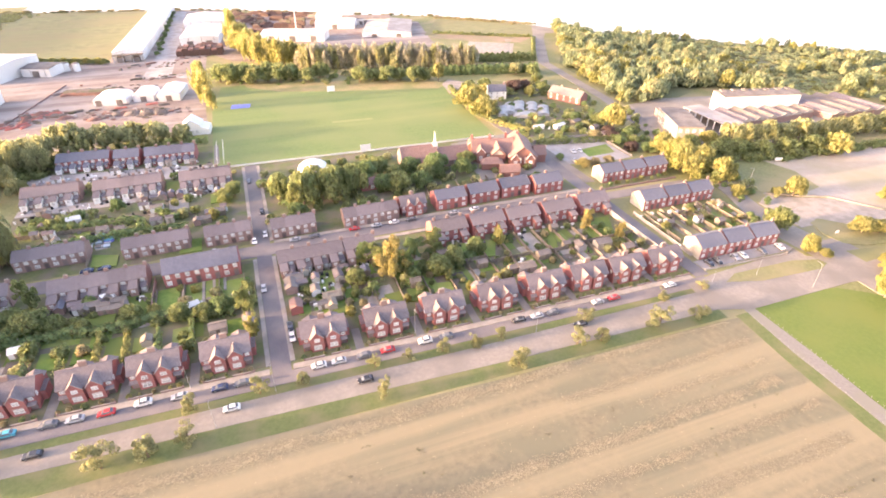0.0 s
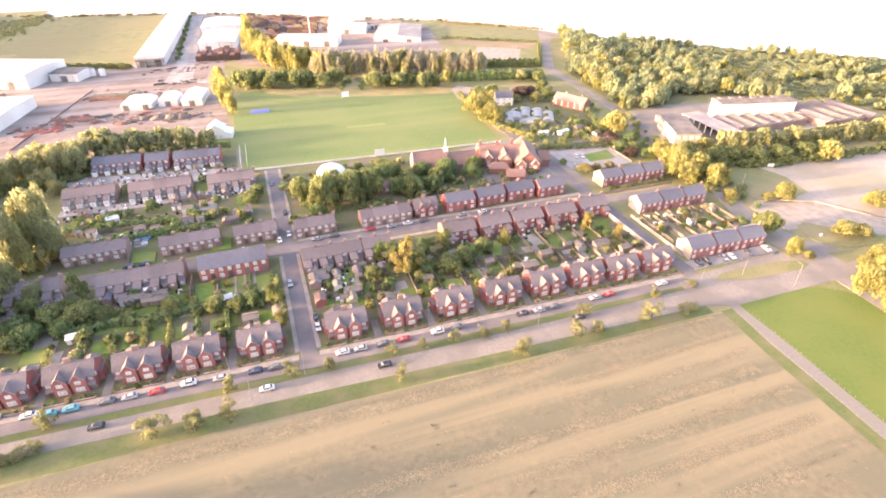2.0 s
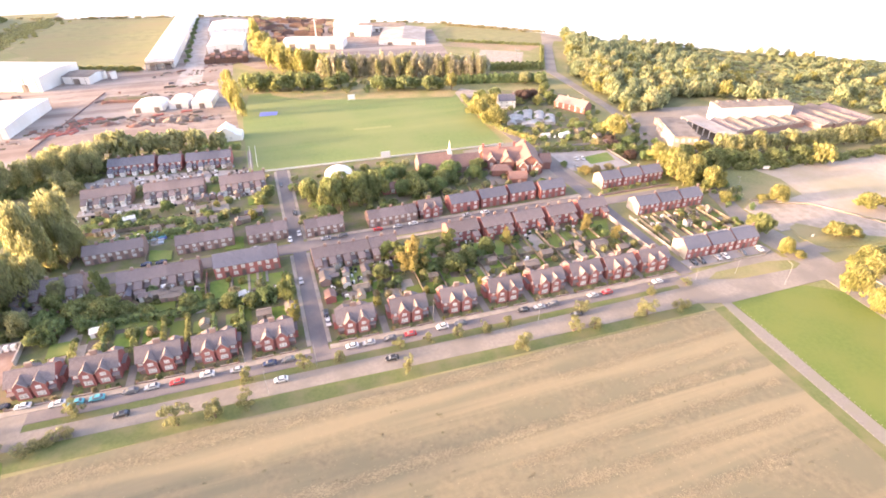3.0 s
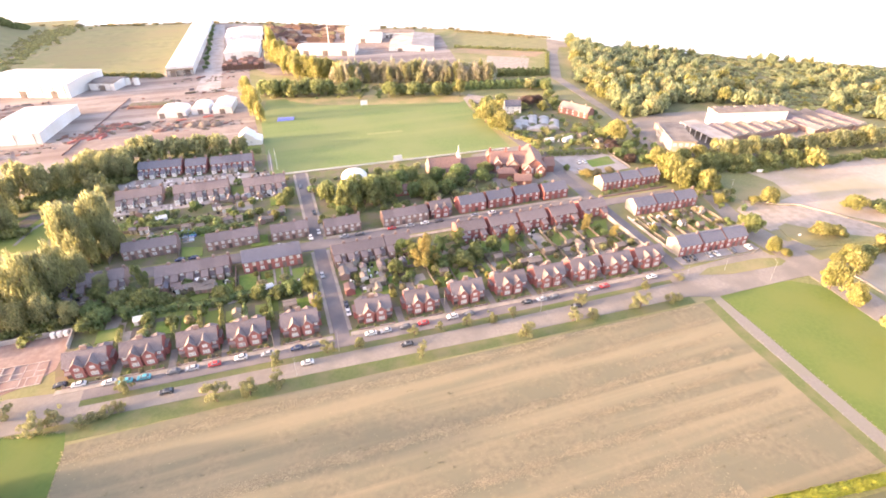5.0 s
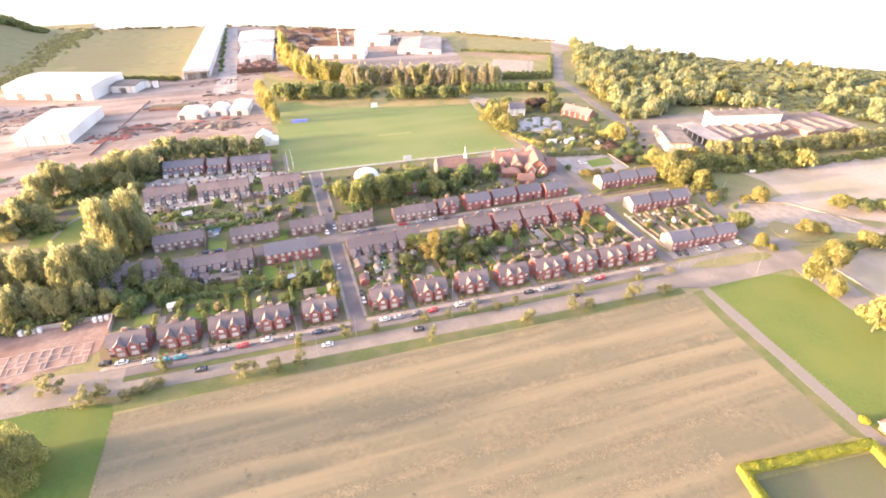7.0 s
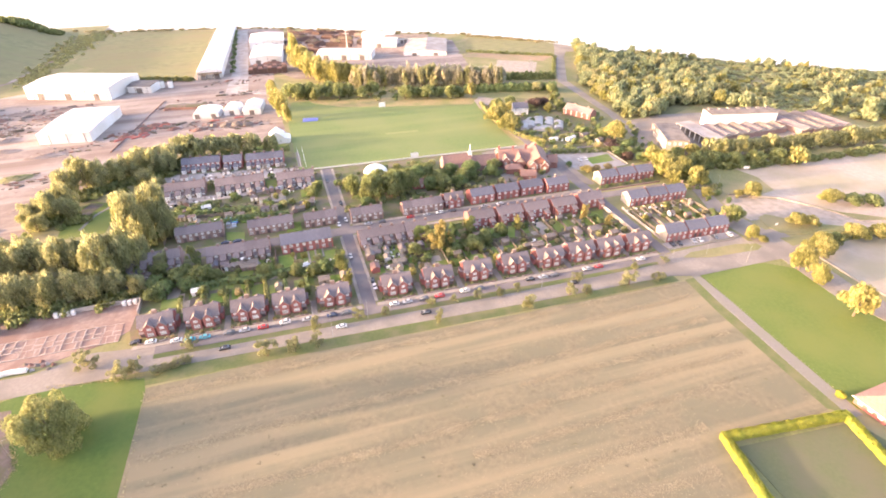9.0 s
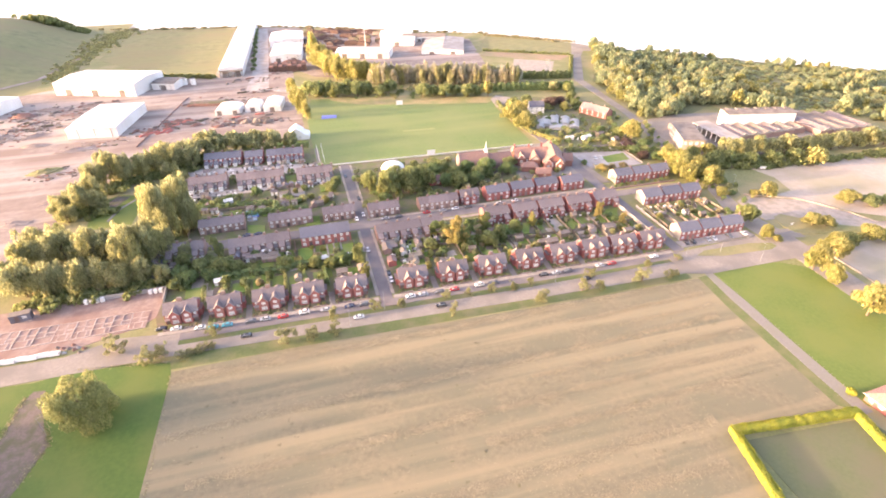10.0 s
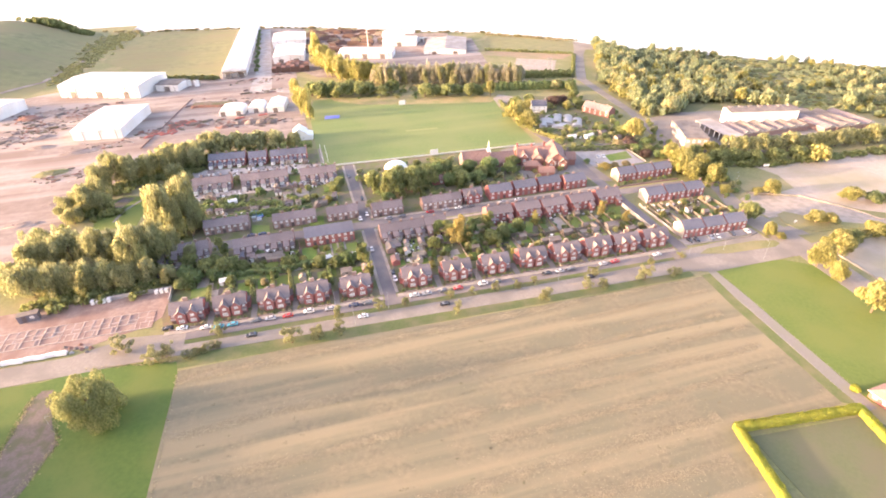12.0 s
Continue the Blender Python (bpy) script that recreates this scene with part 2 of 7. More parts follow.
def bm_box(bm, x0, x1, y0, y1, z0, z1):
    v = [bm.verts.new(p) for p in ((x0, y0, z0), (x1, y0, z0), (x1, y1, z0), (x0, y1, z0), (x0, y0, z1), (x1, y0, z1), (x1, y1, z1), (x0, y1, z1))]
    for q in ((3, 2, 1, 0), (4, 5, 6, 7), (0, 1, 5, 4), (1, 2, 6, 5), (2, 3, 7, 6), (3, 0, 4, 7)):
        bm.faces.new([v[i] for i in q])
    return bm


def bm_prism(bm, profile, axis, lo, hi):
    """A closed profile of (a, b) drawn out along x or y from lo to hi; b is the height."""
    def at(a, b, s):
        return (s, a, b) if axis == "x" else (a, s, b)
    one = [bm.verts.new(at(a, b, lo)) for a, b in profile]
    two = [bm.verts.new(at(a, b, hi)) for a, b in profile]
    n = len(profile)
    bm.faces.new(one)
    bm.faces.new(two[::-1])
    for i in range(n):
        bm.faces.new((one[i], two[i], two[(i + 1) % n], one[(i + 1) % n]))
    return bm


def bm_cyl(bm, x, y, z0, z1, r0, r1, sides=8):
    a = [bm.verts.new((x + r0 * math.cos(6.2832 * i / sides), y + r0 * math.sin(6.2832 * i / sides), z0)) for i in range(sides)]
    b = [bm.verts.new((x + r1 * math.cos(6.2832 * i / sides), y + r1 * math.sin(6.2832 * i / sides), z1)) for i in range(sides)]
    for i in range(sides):
        bm.faces.new((a[i], a[(i + 1) % sides], b[(i + 1) % sides], b[i]))
    bm.faces.new(a[::-1])
    bm.faces.new(b)
    return bm


def mesh_of(name, bm, material):
    bmesh.ops.recalc_face_normals(bm, faces=bm.faces)
    me = bpy.data.meshes.new(name)
    bm.to_mesh(me)
    bm.free()
    me.materials.append(material)
    return me


def part(name, bm, material, parent, label="", at=None):
    """One mesh object under a thing or under a part; bm is a bmesh or a shared mesh."""
    me = bm if isinstance(bm, bpy.types.Mesh) else mesh_of(name, bm, material)
    ob = new(name, me)
    ob.parent = parent
    if at is not None:
        ob.matrix_basis = at
    return tagged(ob, label)


def boxed(*dims):
    return bm_box(bmesh.new(), *dims)


def sheet(name, pts, z, material, label, thick=0.3, category="ground"):
    """A flat piece of ground with a thickness, its outline given counter-clockwise."""
    flat, _, faces, *_ = geometry.delaunay_2d_cdt([Vector(p) for p in pts], [], [list(range(len(pts)))], 1, 1e-5)
    bm = bmesh.new()
    top = [bm.verts.new((p.x, p.y, z)) for p in flat]
    for f in faces:
        a, b, c = (flat[i] for i in f)
        up = (b - a).x * (c - a).y - (b - a).y * (c - a).x > 0
        bm.faces.new([top[i] for i in (f if up else f[::-1])])
    rim = [e for e in bm.edges if len(e.link_faces) == 1]
    low = {}
    for e in rim:
        for v in e.verts:
            if v not in low:
                low[v] = bm.verts.new((v.co.x, v.co.y, z - thick))
    for e in rim:
        a, b = next(((l.vert, l.link_loop_next.vert) for l in e.link_loops))
        bm.faces.new((b, a, low[a], low[b]))
    me = bpy.data.meshes.new(name)
    bm.to_mesh(me)
    bm.free()
    me.materials.append(material)
    return tagged(new(name, me), label, category, kind="structure")


def strip(name, left, right, z, material, label, thick=0.3, category="road"):
    """A road between two edges given from near to far."""
    return sheet(name, list(right) + list(left)[::-1], z, material, label, thick, category)


def thing(name, m, label, category, group=""):
    ob = new(name)
    ob.matrix_basis = m
    ob.empty_display_size = 0.5
    return tagged(ob, label, category, group)

# ---- ground, roads and water ----
SLOPE = radians(-1.75)


def row(x, v):
    """A place given along the front road and across it."""
    return (x * math.cos(SLOPE) - v * math.sin(SLOPE), x * math.sin(SLOPE) + v * math.cos(SLOPE))


def along(v0, v1, x0, x1):
    return [row(x0, v0), row(x1, v0), row(x1, v1), row(x0, v1)]


SHORE = [(-900, 770), (-420, 706), (-300, 648), (-205, 606), (-58, 574), (9, 549), (83, 494), (186, 444), (258, 361), (285, 316), (313, 298), (340, 268), (383, 224), (449, 174), (640, 40), (900, -180)]
sheet("ground", [(-900, -700), (900, -700)] + SHORE[::-1], 0.0, GRASS, "rough green and tawny grassland on flat land", 3.0)
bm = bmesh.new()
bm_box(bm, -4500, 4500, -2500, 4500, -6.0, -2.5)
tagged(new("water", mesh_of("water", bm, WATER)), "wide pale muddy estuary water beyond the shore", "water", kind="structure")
sheet("play_lawn", [(-118, 84), (-100, 84), (-98, 112), (-112, 118), (-120, 104)], 0.06, GREEN, "mown play lawn enclosed by willows")
sheet("play_path", [(-111.4, 90), (-110.2, 90), (-107.6, 101), (-102, 110), (-103, 110.6), (-109, 101.6)], 0.10, PALEROAD, "thin pale curved footpath across a lawn", 0.2, "path")
sheet("play_bed", [(-116, 106), (-110, 104), (-106, 114), (-112, 117)], 0.09, SOIL, "bare brown bark play area")

sheet("hay_field", [(-70.3, -16.6), (-72, -60), (-74, -140), (66, -140), (71, -82), (104.3, -82), (105.2, -67), (105.6, -50), (106.1, -38), (108, -22.8), (107.6, -21.8), (89, -21.1), (44, -19.9), (6, -18), (-36, -16.3)], 0.06, HAY, "pale cut hay field with long straw swaths")

sheet("bowling_green", [(73, -84), (72, -140), (125, -140), (107, -87)], 0.10, shade("fine_turf", (0.108, 0.122, 0.058), (0.13, 0.14, 0.07), (0.135, 0.13, 0.075), fine=1.0, broad=0.1, bump=0.05), "flat worn turf bowling green inside a hedge")
sheet("park_lawn", [(114.9, -18.4), (113.4, -52), (111.9, -84), (140, -110), (160, -60), (153, -30), (149, -26), (143, -21.4), (129, -19)], 0.07, GREEN, "bright mown park lawn")
# tree shade over this lawn is put into its darker turf colour
sheet("road_verge_lawn", [(-72, -120), (-70.6, -60), (-70.4, -17.5), (-71.3, -12.2), (-81, -9.6), (-98, -7.6), (-108, -9.8), (-140, -7), (-140, -120)], 0.05, shade("turf_darkened_as_shade", (0.062, 0.112, 0.022), (0.088, 0.142, 0.03), (0.105, 0.142, 0.034), fine=0.8, broad=0.06, bump=0.2), "mown green grass beside the hay field")
sheet("dirt_track", [(-104, -13.9), (-107, -13.6), (-108.6, -17), (-109, -20.4), (-109.4, -29.4), (-110.4, -36.4), (-113, -44), (-120, -60), (-106, -60), (-100.6, -48), (-98.6, -41.2), (-97, -35.3), (-100.4, -27.3), (-102.2, -20.4)][::-1], 0.09, SOIL, "bare brown dirt track")
sheet("footpath", [(111.8, -19.5), (109.9, -36), (109.3, -52), (108.3, -68), (107.6, -86), (111.4, -86), (112.4, -68), (113.2, -52), (114.1, -38), (114.6, -19.5)], 0.10, shade("path_tarmac", (0.19, 0.172, 0.155), (0.24, 0.218, 0.195), (0.21, 0.195, 0.16), fine=1.5, broad=0.2, bump=0.15), "narrow pale tarmac footpath", 0.3, "path")
sheet("path_verge", [(107.8, -21), (105.8, -40), (104.2, -81.5), (107.7, -84), (109.2, -52), (111.9, -21)], 0.08, VERGE, "rough green grass beside the footpath")
sheet("roadside_verge", along(-17.6, -4.4, -74, 106), 0.04, VERGE, "rough grass verge along the road")
strip("road_1", [row(-70, -6.8), row(40, -7.3), row(108, -6.4)], [row(-70, -11.6), row(0, -12.8), row(50, -13.9), row(108, -14.2)], 0.08, PALEROAD, "pale worn two-lane road with no markings")
strip("road_2", [row(-78, -0.9), row(113, -0.9)], [row(-78, -4.6), row(113, -4.6)], 0.09, ASPHALT, "grey access lane lined with parked cars")
strip("pavement_1", [row(-77, 0.9), row(-5.6, 0.9)], [row(-77, -0.9), row(-5.6, -0.9)], 0.20, PAVING, "pale footway with a kerb before the houses", category="pavement")
strip("pavement_2", [row(-0.4, 0.9), row(109.5, 0.9)], [row(-0.4, -0.9), row(109.5, -0.9)], 0.20, PAVING, "pale footway with a kerb before the houses", category="pavement")
strip("road_3", [(-5.0, -2.5), (-5.1, 121)], [(-0.8, -2.5), (-0.5, 121)], 0.10, ASPHALT, "narrow straight grey street between gardens")
for i, (x0, x1, y0, y1) in enumerate(((-6.2, -5.1, 2, 48.5), (-0.8, 0.3, 2, 48.5), (-6.2, -5.1, 58, 120), (-0.5, 0.6, 58, 120))):
    sheet(f"pavement_{i + 3}", [(x0, y0), (x1, y0), (x1, y1), (x0, y1)], 0.2, PAVING, "pale footway with a kerb beside the street", category="pavement")
strip("road_4", [(-78, 58.5), (-40, 57), (110, 54.5)], [(-78, 52), (-40, 50.3), (110, 48.6)], 0.11, ASPHALT, "grey back street between terraced houses")
strip("pavement_7", [(0.6, 57.8), (110, 56.4)], [(0.6, 56.2), (110, 54.6)], 0.21, PAVING, "footway before the terraces", category="pavement")
strip("pavement_8", [(0.6, 48.4), (110, 48.4)], [(0.6, 46.8), (110, 46.8)], 0.21, PAVING, "footway behind the terraces", category="pavement")
strip("road_5", [(110.6, -4), (110.4, 60), (110.6, 84), (110.8, 124), (108.6, 152), (113.5, 200)], [(115.0, -4), (115.6, 60), (116.4, 84), (115.6, 124), (114.2, 150), (117.5, 196)], 0.12, ASPHALT, "grey side street beside a long wall")
sheet("school_yard", [(80, 76), (111, 73), (111, 118), (82, 115)], 0.09, PALEROAD, "worn tarmac yard round the school", category="pavement")
sheet("school_road_yard", [(116, 60), (120, 59.5), (119, 104), (115.8, 104)], 0.10, PALEROAD, "worn apron beside the side street", category="pavement")
strip("road_6", [(115, 50), (152, 49)], [(115, 45), (152, 44)], 0.09, ASPHALT, "short grey access road between houses")
strip("road_7", [(106, -6), (116, -4.5), (148, -3), (168, -2)], [(104, -17), (114, -20.5), (150, -21), (168, -24)], 0.13, PALEROAD, "pale broad road junction")
strip("road_8", [(148, -12), (150.4, 12), (158.5, 34), (165.4, 60), (170, 85), (176.5, 115), (184, 149), (189.5, 205), (192, 233), (229, 308), (240, 330)], [(164, -12), (160.5, 14), (166, 36), (171.5, 60), (175.6, 84), (181.8, 113), (189.5, 148), (196, 205), (199, 231), (236.5, 305), (250, 326)], 0.14, PALEROAD, "long pale main road towards the shore")
strip("road_9", [(152, -15), (150, -45), (160, -90), (190, -160)], [(164, -15), (161, -45), (172, -90), (205, -160)], 0.12, PALEROAD, "pale road past the park lawn")
sheet("lay_by", [(163, 6), (168, 6), (173, 9), (180, 2), (186, -4), (201, -13), (214, -20), (260, -50), (290, -40), (230, -16), (206, -8), (202.8, 0.5), (197.1, 9.1), (191, 18), (182, 22), (172, 28), (164, 24)], 0.11, PAVING, "pale gravel side road mouth")
sheet("traffic_island", [(165.6, 0.3), (166.7, -5.8), (172.1, -8.9), (190, -12), (214, -20), (200.8, -12.8), (185.3, -4), (179.5, 1.8), (173.3, 8.6), (168.5, 7.4)], 0.22, GRASS, "rough grass island in the road mouth")
sheet("dry_verge", [(163, -9), (163, -15.5), (180, -15), (196, -17.6), (230, -34), (330, -90), (330, -70), (214, -21), (190, -13.2), (172, -10.4)], 0.16, OLIVE, "dry sunlit grass verge beside the road")
sheet("east_bank", [(166, -20), (165.3, -32), (164.6, -44), (174, -90), (206, -160), (420, -160), (330, -92), (230, -36), (196, -19)], 0.08, ARABLE, "tawny bare bank beside the lane")
sheet("field_corner", [(172, 30), (184, 24), (196, 26), (200, 40), (196, 54), (176, 58), (171, 46)], 0.09, GRASS, "rough green corner of the bare field")
sheet("corner_verge", [(149.3, -7), (151, -8), (150.3, 11), (156.5, 33), (152, 33), (149.3, 10)], 0.19, GRASS, "rough grass verge beside the main road")
sheet("lawn_strip", [(116.6, -8.9), (126.7, -12), (147.8, -13.4), (151.5, -11.9), (151, -9.5), (142.9, -7.2), (122, -6.5)], 0.17, GRASS, "grass strip beside the junction")
sheet("parking_forecourt", [(115.5, -1.6), (149, -2.8), (149, 1.5), (115.5, 2.4)], 0.18, CONCRETE, "pale concrete parking forecourt before houses", category="pavement")
sheet("bare_field", [(186, 60), (172, 29), (192, 19), (206, 0), (220, -10), (330, -40), (420, 20), (330, 55), (264, 50)], 0.05, ARABLE, "bare pinkish ploughed field")
sheet("cricket_ground", [(-17, 123), (105, 117), (106, 128), (109, 190), (114, 206), (60, 227), (0, 246), (-12, 246), (-17, 200)], 0.06, CRICKET, "broad mown green cricket ground")
sheet("corner_yard", [(109.5, 188), (116, 192), (127, 206), (119, 215), (112, 207)], 0.10, PAVING, "pale gravel corner yard beside the cricket ground", category="pavement")
sheet("pitch_strip", [(38, 160.5), (58, 159), (58, 162), (38, 163.5)], 0.08, shade("worn_turf", (0.20, 0.225, 0.09), (0.235, 0.25, 0.105), None, fine=0.5), "pale worn cricket strip in the turf")
sheet("rough_bank", [(2, 240), (19, 225), (48, 214.5), (80, 207), (107, 199.5), (114, 206), (116, 214), (60, 234), (0, 256)], 0.085, TAWNYGRASS, "rough tawny bank behind the cricket ground")
sheet("garden_ground", [(-77, 3), (110, 1), (110, 47), (-88, 50)], 0.03, GARDEN, "back gardens of grass and soil")
sheet("garden_ground_back", [(-80, 59), (110, 57), (104, 117), (-17, 122), (-17, 150), (-80, 150)], 0.03, GARDEN, "shady gardens and yards behind terraces")
for i, (x0, x1, y0, y1, m) in enumerate(((-48, -43.4, 18, 24.4, LAWN), (-41.2, -36.8, 14.5, 24.6, GREEN), (-39.6, -32.8, 30.6, 41.5, GREEN), (-31.2, -25.6, 30, 41.6, LAWN), (-35.2, -30.6, 17.6, 22.8, LAWN), (-26.6, -23.2, 16.8, 23, LAWN), (-55, -50.6, 17.8, 24.2, LAWN), (-24.2, -20, 31.5, 41.5, LAWN), (-19.2, -14.5, 33, 41.8, LAWN), (-13.8, -8, 31, 40, LAWN), (-14, -8.6, 14, 22, LAWN), (-47, -40.6, 30.4, 36, GREEN), (-71, -64.8, 19.8, 25.4, LAWN))):
    sheet("garden_lawn", [(x0, y0), (x1, y0), (x1, y1), (x0, y1)], 0.27 + 0.004 * i, m, "mown green back garden lawn", 0.3)
for i, (x, y0, y1) in enumerate(((-24.8, 28.5, 41.7), (-19.7, 30.3, 42), (-17.0, 33.8, 42), (-14.2, 36, 42))):
    sheet("garden_path", [(x - 0.35, y0), (x + 0.35, y0), (x + 0.35, y1), (x - 0.35, y1)], 0.36, PAVING, "narrow pale garden path", 0.38, "path")
sheet("parking_slab", [(-27, 29.4), (-19, 30.4), (-19, 32.4), (-27, 31.4)], 0.35, CONCRETE, "pale concrete parking slab in a garden", 0.37, "pavement")
sheet("back_lane", [(-84, 139), (-84, 126), (-57, 121.5), (-30, 118.5), (-16.5, 117), (-16.5, 127), (-34, 131.5), (-58, 135)], 0.07, CONCRETE, "grey concrete back lane between terraces", category="pavement")
sheet("terrace_yards", [(-80, 108), (-80, 103), (-57, 101.4), (-39, 102), (-39, 107), (-60, 107.6)], 0.065, CONCRETE, "concrete back yards of a terrace", category="pavement")
sheet("terrace_yards", [(-28, 105.6), (-28, 101), (-10, 100), (-10, 105)], 0.068, CONCRETE, "concrete back yards of a terrace", category="pavement")
sheet("pavilion_lawn", [(-40, 156.4), (-19, 155), (-19, 164), (-36.5, 167)], 0.07, LAWN, "short grass before the pavilion")
sheet("nets_path", [(-16.6, 128), (-14.4, 128), (-14.7, 150), (-16.5, 150)], 0.10, PALEROAD, "pale track beside the practice nets", 0.2, "path")
for i, (pts, m, word) in enumerate(((((-31.3, 91.3), (-25.0, 88.9), (-25.3, 97.8), (-31.8, 100.3)), PAVING, "bare pale garden plot"), (((-33, 106.9), (-28.4, 106.3), (-28.4, 115.2), (-33.5, 114.8)), LAWN, "small mown garden lawn"), (((-17.9, 91.1), (-13.9, 91.6), (-12.9, 100), (-17.9, 99.2)), LAWN, "small mown garden lawn"), (((-45, 74.3), (-40.1, 73.2), (-39.4, 81), (-45.7, 80.1)), LAWN, "small mown garden lawn"), (((-50.6, 60.8), (-43.6, 59.1), (-43.7, 65.2), (-51, 67.8)), LAWN, "plain lawn between terraces"), (((-26.7, 59.6), (-20.5, 59.2), (-20.5, 67), (-26.5, 67.5)), LAWN, "plain lawn between terraces"), (((25.3, 14.5), (29.9, 13.9), (30.8, 18.7), (25.8, 18.4)), GREEN, "bright back garden lawn"), (((31.5, 13.3), (36.7, 12.5), (38.0, 17.7), (32.1, 18.8)), GREEN, "bright back garden lawn"), (((38.8, 14.8), (44.0, 13.5), (45.1, 17.9), (39.6, 18.7)), LAWN, "small mown garden lawn"), (((11.4, 14.6), (15.3, 14.2), (15.6, 18), (11.6, 18.4)), GREEN, "bright back garden lawn"), (((78.9, 22.7), (82, 22.9), (85.2, 31.1), (80.7, 31.3)), GREEN, "bright back garden lawn"), (((94, 24), (103, 23.5), (108, 34), (98, 35.5)), GREEN, "bright green garden lawn"), (((50, 27), (62, 25.5), (66, 34), (54, 35.5)), LAWN, "long green garden lawn"))):
    sheet("garden_lawn", list(pts), 0.33 + 0.004 * i, m, word, 0.35)
sheet("works_yard", [(-140, 40), (-124, 130), (-100, 165), (-19, 172), (-22, 255), (-20, 345), (-10, 470), (0, 545), (-58, 570), (-78, 560), (-84, 335), (-126, 348), (-190, 345), (-240, 316), (-330, 300), (-330, 40)], 0.05, SAND, "pinkish bare earth works yard with tracks")
sheet("shed_lane", [(-58, 283), (-41, 281), (-40.5, 345), (-40.5, 552), (-52, 557), (-54, 345)], 0.07, CONCRETE, "pale worn concrete lane beside a long shed", category="pavement")
sheet("shed_lane_branch", [(-41, 288), (-20.5, 276), (-20.5, 266), (-41, 281)], 0.066, CONCRETE, "pale worn concrete lane across the works yard", category="pavement")
sheet("works_yard_far", [(-20, 345), (-4, 312), (24, 299), (60, 288), (135, 262), (150, 338), (165, 415), (80, 475), (10, 530), (-10, 470)], 0.06, SAND, "pale earth yard among far sheds")
sheet("pasture", [(-126, 349), (-84, 336), (-79, 565), (-199, 602), (-195, 440)], 0.07, OLIVE, "flat dry olive pasture")
sheet("far_pasture", [(150, 352), (232, 317), (262, 355), (190, 430)], 0.07, OLIVE, "flat dry pasture near the shore")
sheet("substation_yard", [(158, 279), (187, 263), (205, 296), (175, 316)], 0.08, PAVING, "pale gravel electrical yard", category="pavement")
sheet("heath_strip", [(150, 340), (176, 318), (212, 298), (229, 312), (161, 352)], 0.075, shade("rusty_heath", (0.25, 0.175, 0.12), (0.33, 0.24, 0.165), (0.22, 0.19, 0.11), fine=0.4, broad=0.06, bump=0.6), "rust-brown rough strip below the shore pasture")
sheet("building_site", [(-190, 4), (-100, 3), (-84, 8), (-79, 12), (-77.5, 29), (-110, 29), (-190, 30)], 0.06, CLAY, "bare red clay house-building site")
strip("road_10", [(-190, 2), (-103, -0.5), (-88, 4), row(-70, -0.9)], [(-190, -8), (-100, -9), (-84, -9), row(-70, -11.6)], 0.10, PALEROAD, "pale road curving past the building site")
sheet("car_park", [(117.5, 101.5), (117.5, 78), (131, 74), (148, 74.5), (148, 101)], 0.08, CONCRETE, "pale car park with a green strip", category="pavement")
sheet("car_park_lawn", [(131.5, 81), (145, 81.5), (146.5, 90.6), (132.7, 89.2)], 0.12, LAWN, "small lawn in a car park")
sheet("factory_yard", [(176, 80), (212, 66), (300, 78), (300, 120), (215, 138), (186, 134)], 0.05, PALEROAD, "pale factory yard", category="pavement")
sheet("allotments", [(112, 128), (118, 100), (158, 92), (166, 126), (178, 180), (140, 205), (116, 200)], 0.04, GARDEN, "allotment gardens among glasshouses")
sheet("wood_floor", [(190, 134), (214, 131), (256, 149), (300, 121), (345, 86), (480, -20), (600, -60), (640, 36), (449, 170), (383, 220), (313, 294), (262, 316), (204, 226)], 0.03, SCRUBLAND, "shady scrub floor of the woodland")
sheet("shore_road", [(240, 330), (256, 322), (268, 340), (256, 362)], 0.15, PALEROAD, "pale apron at the shore", category="road")

# the grassed mound on the west
def mound(x, y):
    """Height of the mound over the flat land."""
    u = min(1, max(0, (-x - 207 - 0.04 * (y - 300)) / 100))
    e = min(1, max(0, (y - 290) / 130)) * min(1, max(0, (655 - y) / 85))
    return 25 * u * u * (3 - 2 * u) * e * e * (3 - 2 * e) + 1.5 * noise.noise((x * 0.02, y * 0.02, 0)) * u * e


bm = bmesh.new()
grid = {}
for i in range(46):
    for j in range(58):
        x, y = -203 - i * 6, 290 + j * 6.4
        grid[i, j] = bm.verts.new((x, y, mound(x, y) - 0.3))
for i in range(45):
    for j in range(57):
        bm.faces.new((grid[i, j], grid[i, j + 1], grid[i + 1, j + 1], grid[i + 1, j]))
hill = tagged(new("hill", mesh_of("hill", bm, OLIVE)), "smooth grassed mound with a track across it", "hill", kind="structure")
bm = bmesh.new()
line = [Vector((np.interp(k, (0, 9, 18, 26, 34), (-268, -243, -225, -217, -212)), np.interp(k, (0, 9, 18, 26, 34), (322, 342, 372, 430, 486)), 0)) for k in range(35)]
edge = []
for a, b in zip(line, line[1:]):
    side = (b - a).cross(Vector((0, 0, 1))).normalized() * 1.5
    edge.append([bm.verts.new((p.x, p.y, max(0.1, mound(p.x, p.y) - 0.08))) for p in (a - side, a + side)])
for p, q in zip(edge, edge[1:]):
    bm.faces.new((p[0], p[1], q[1], q[0]))
tagged(new("hill_track", mesh_of("hill_track", bm, SAND)), "pale earth track climbing round the mound", "path", kind="structure")
for p in hill.data.polygons:
    p.use_smooth = True

# ---- houses ----


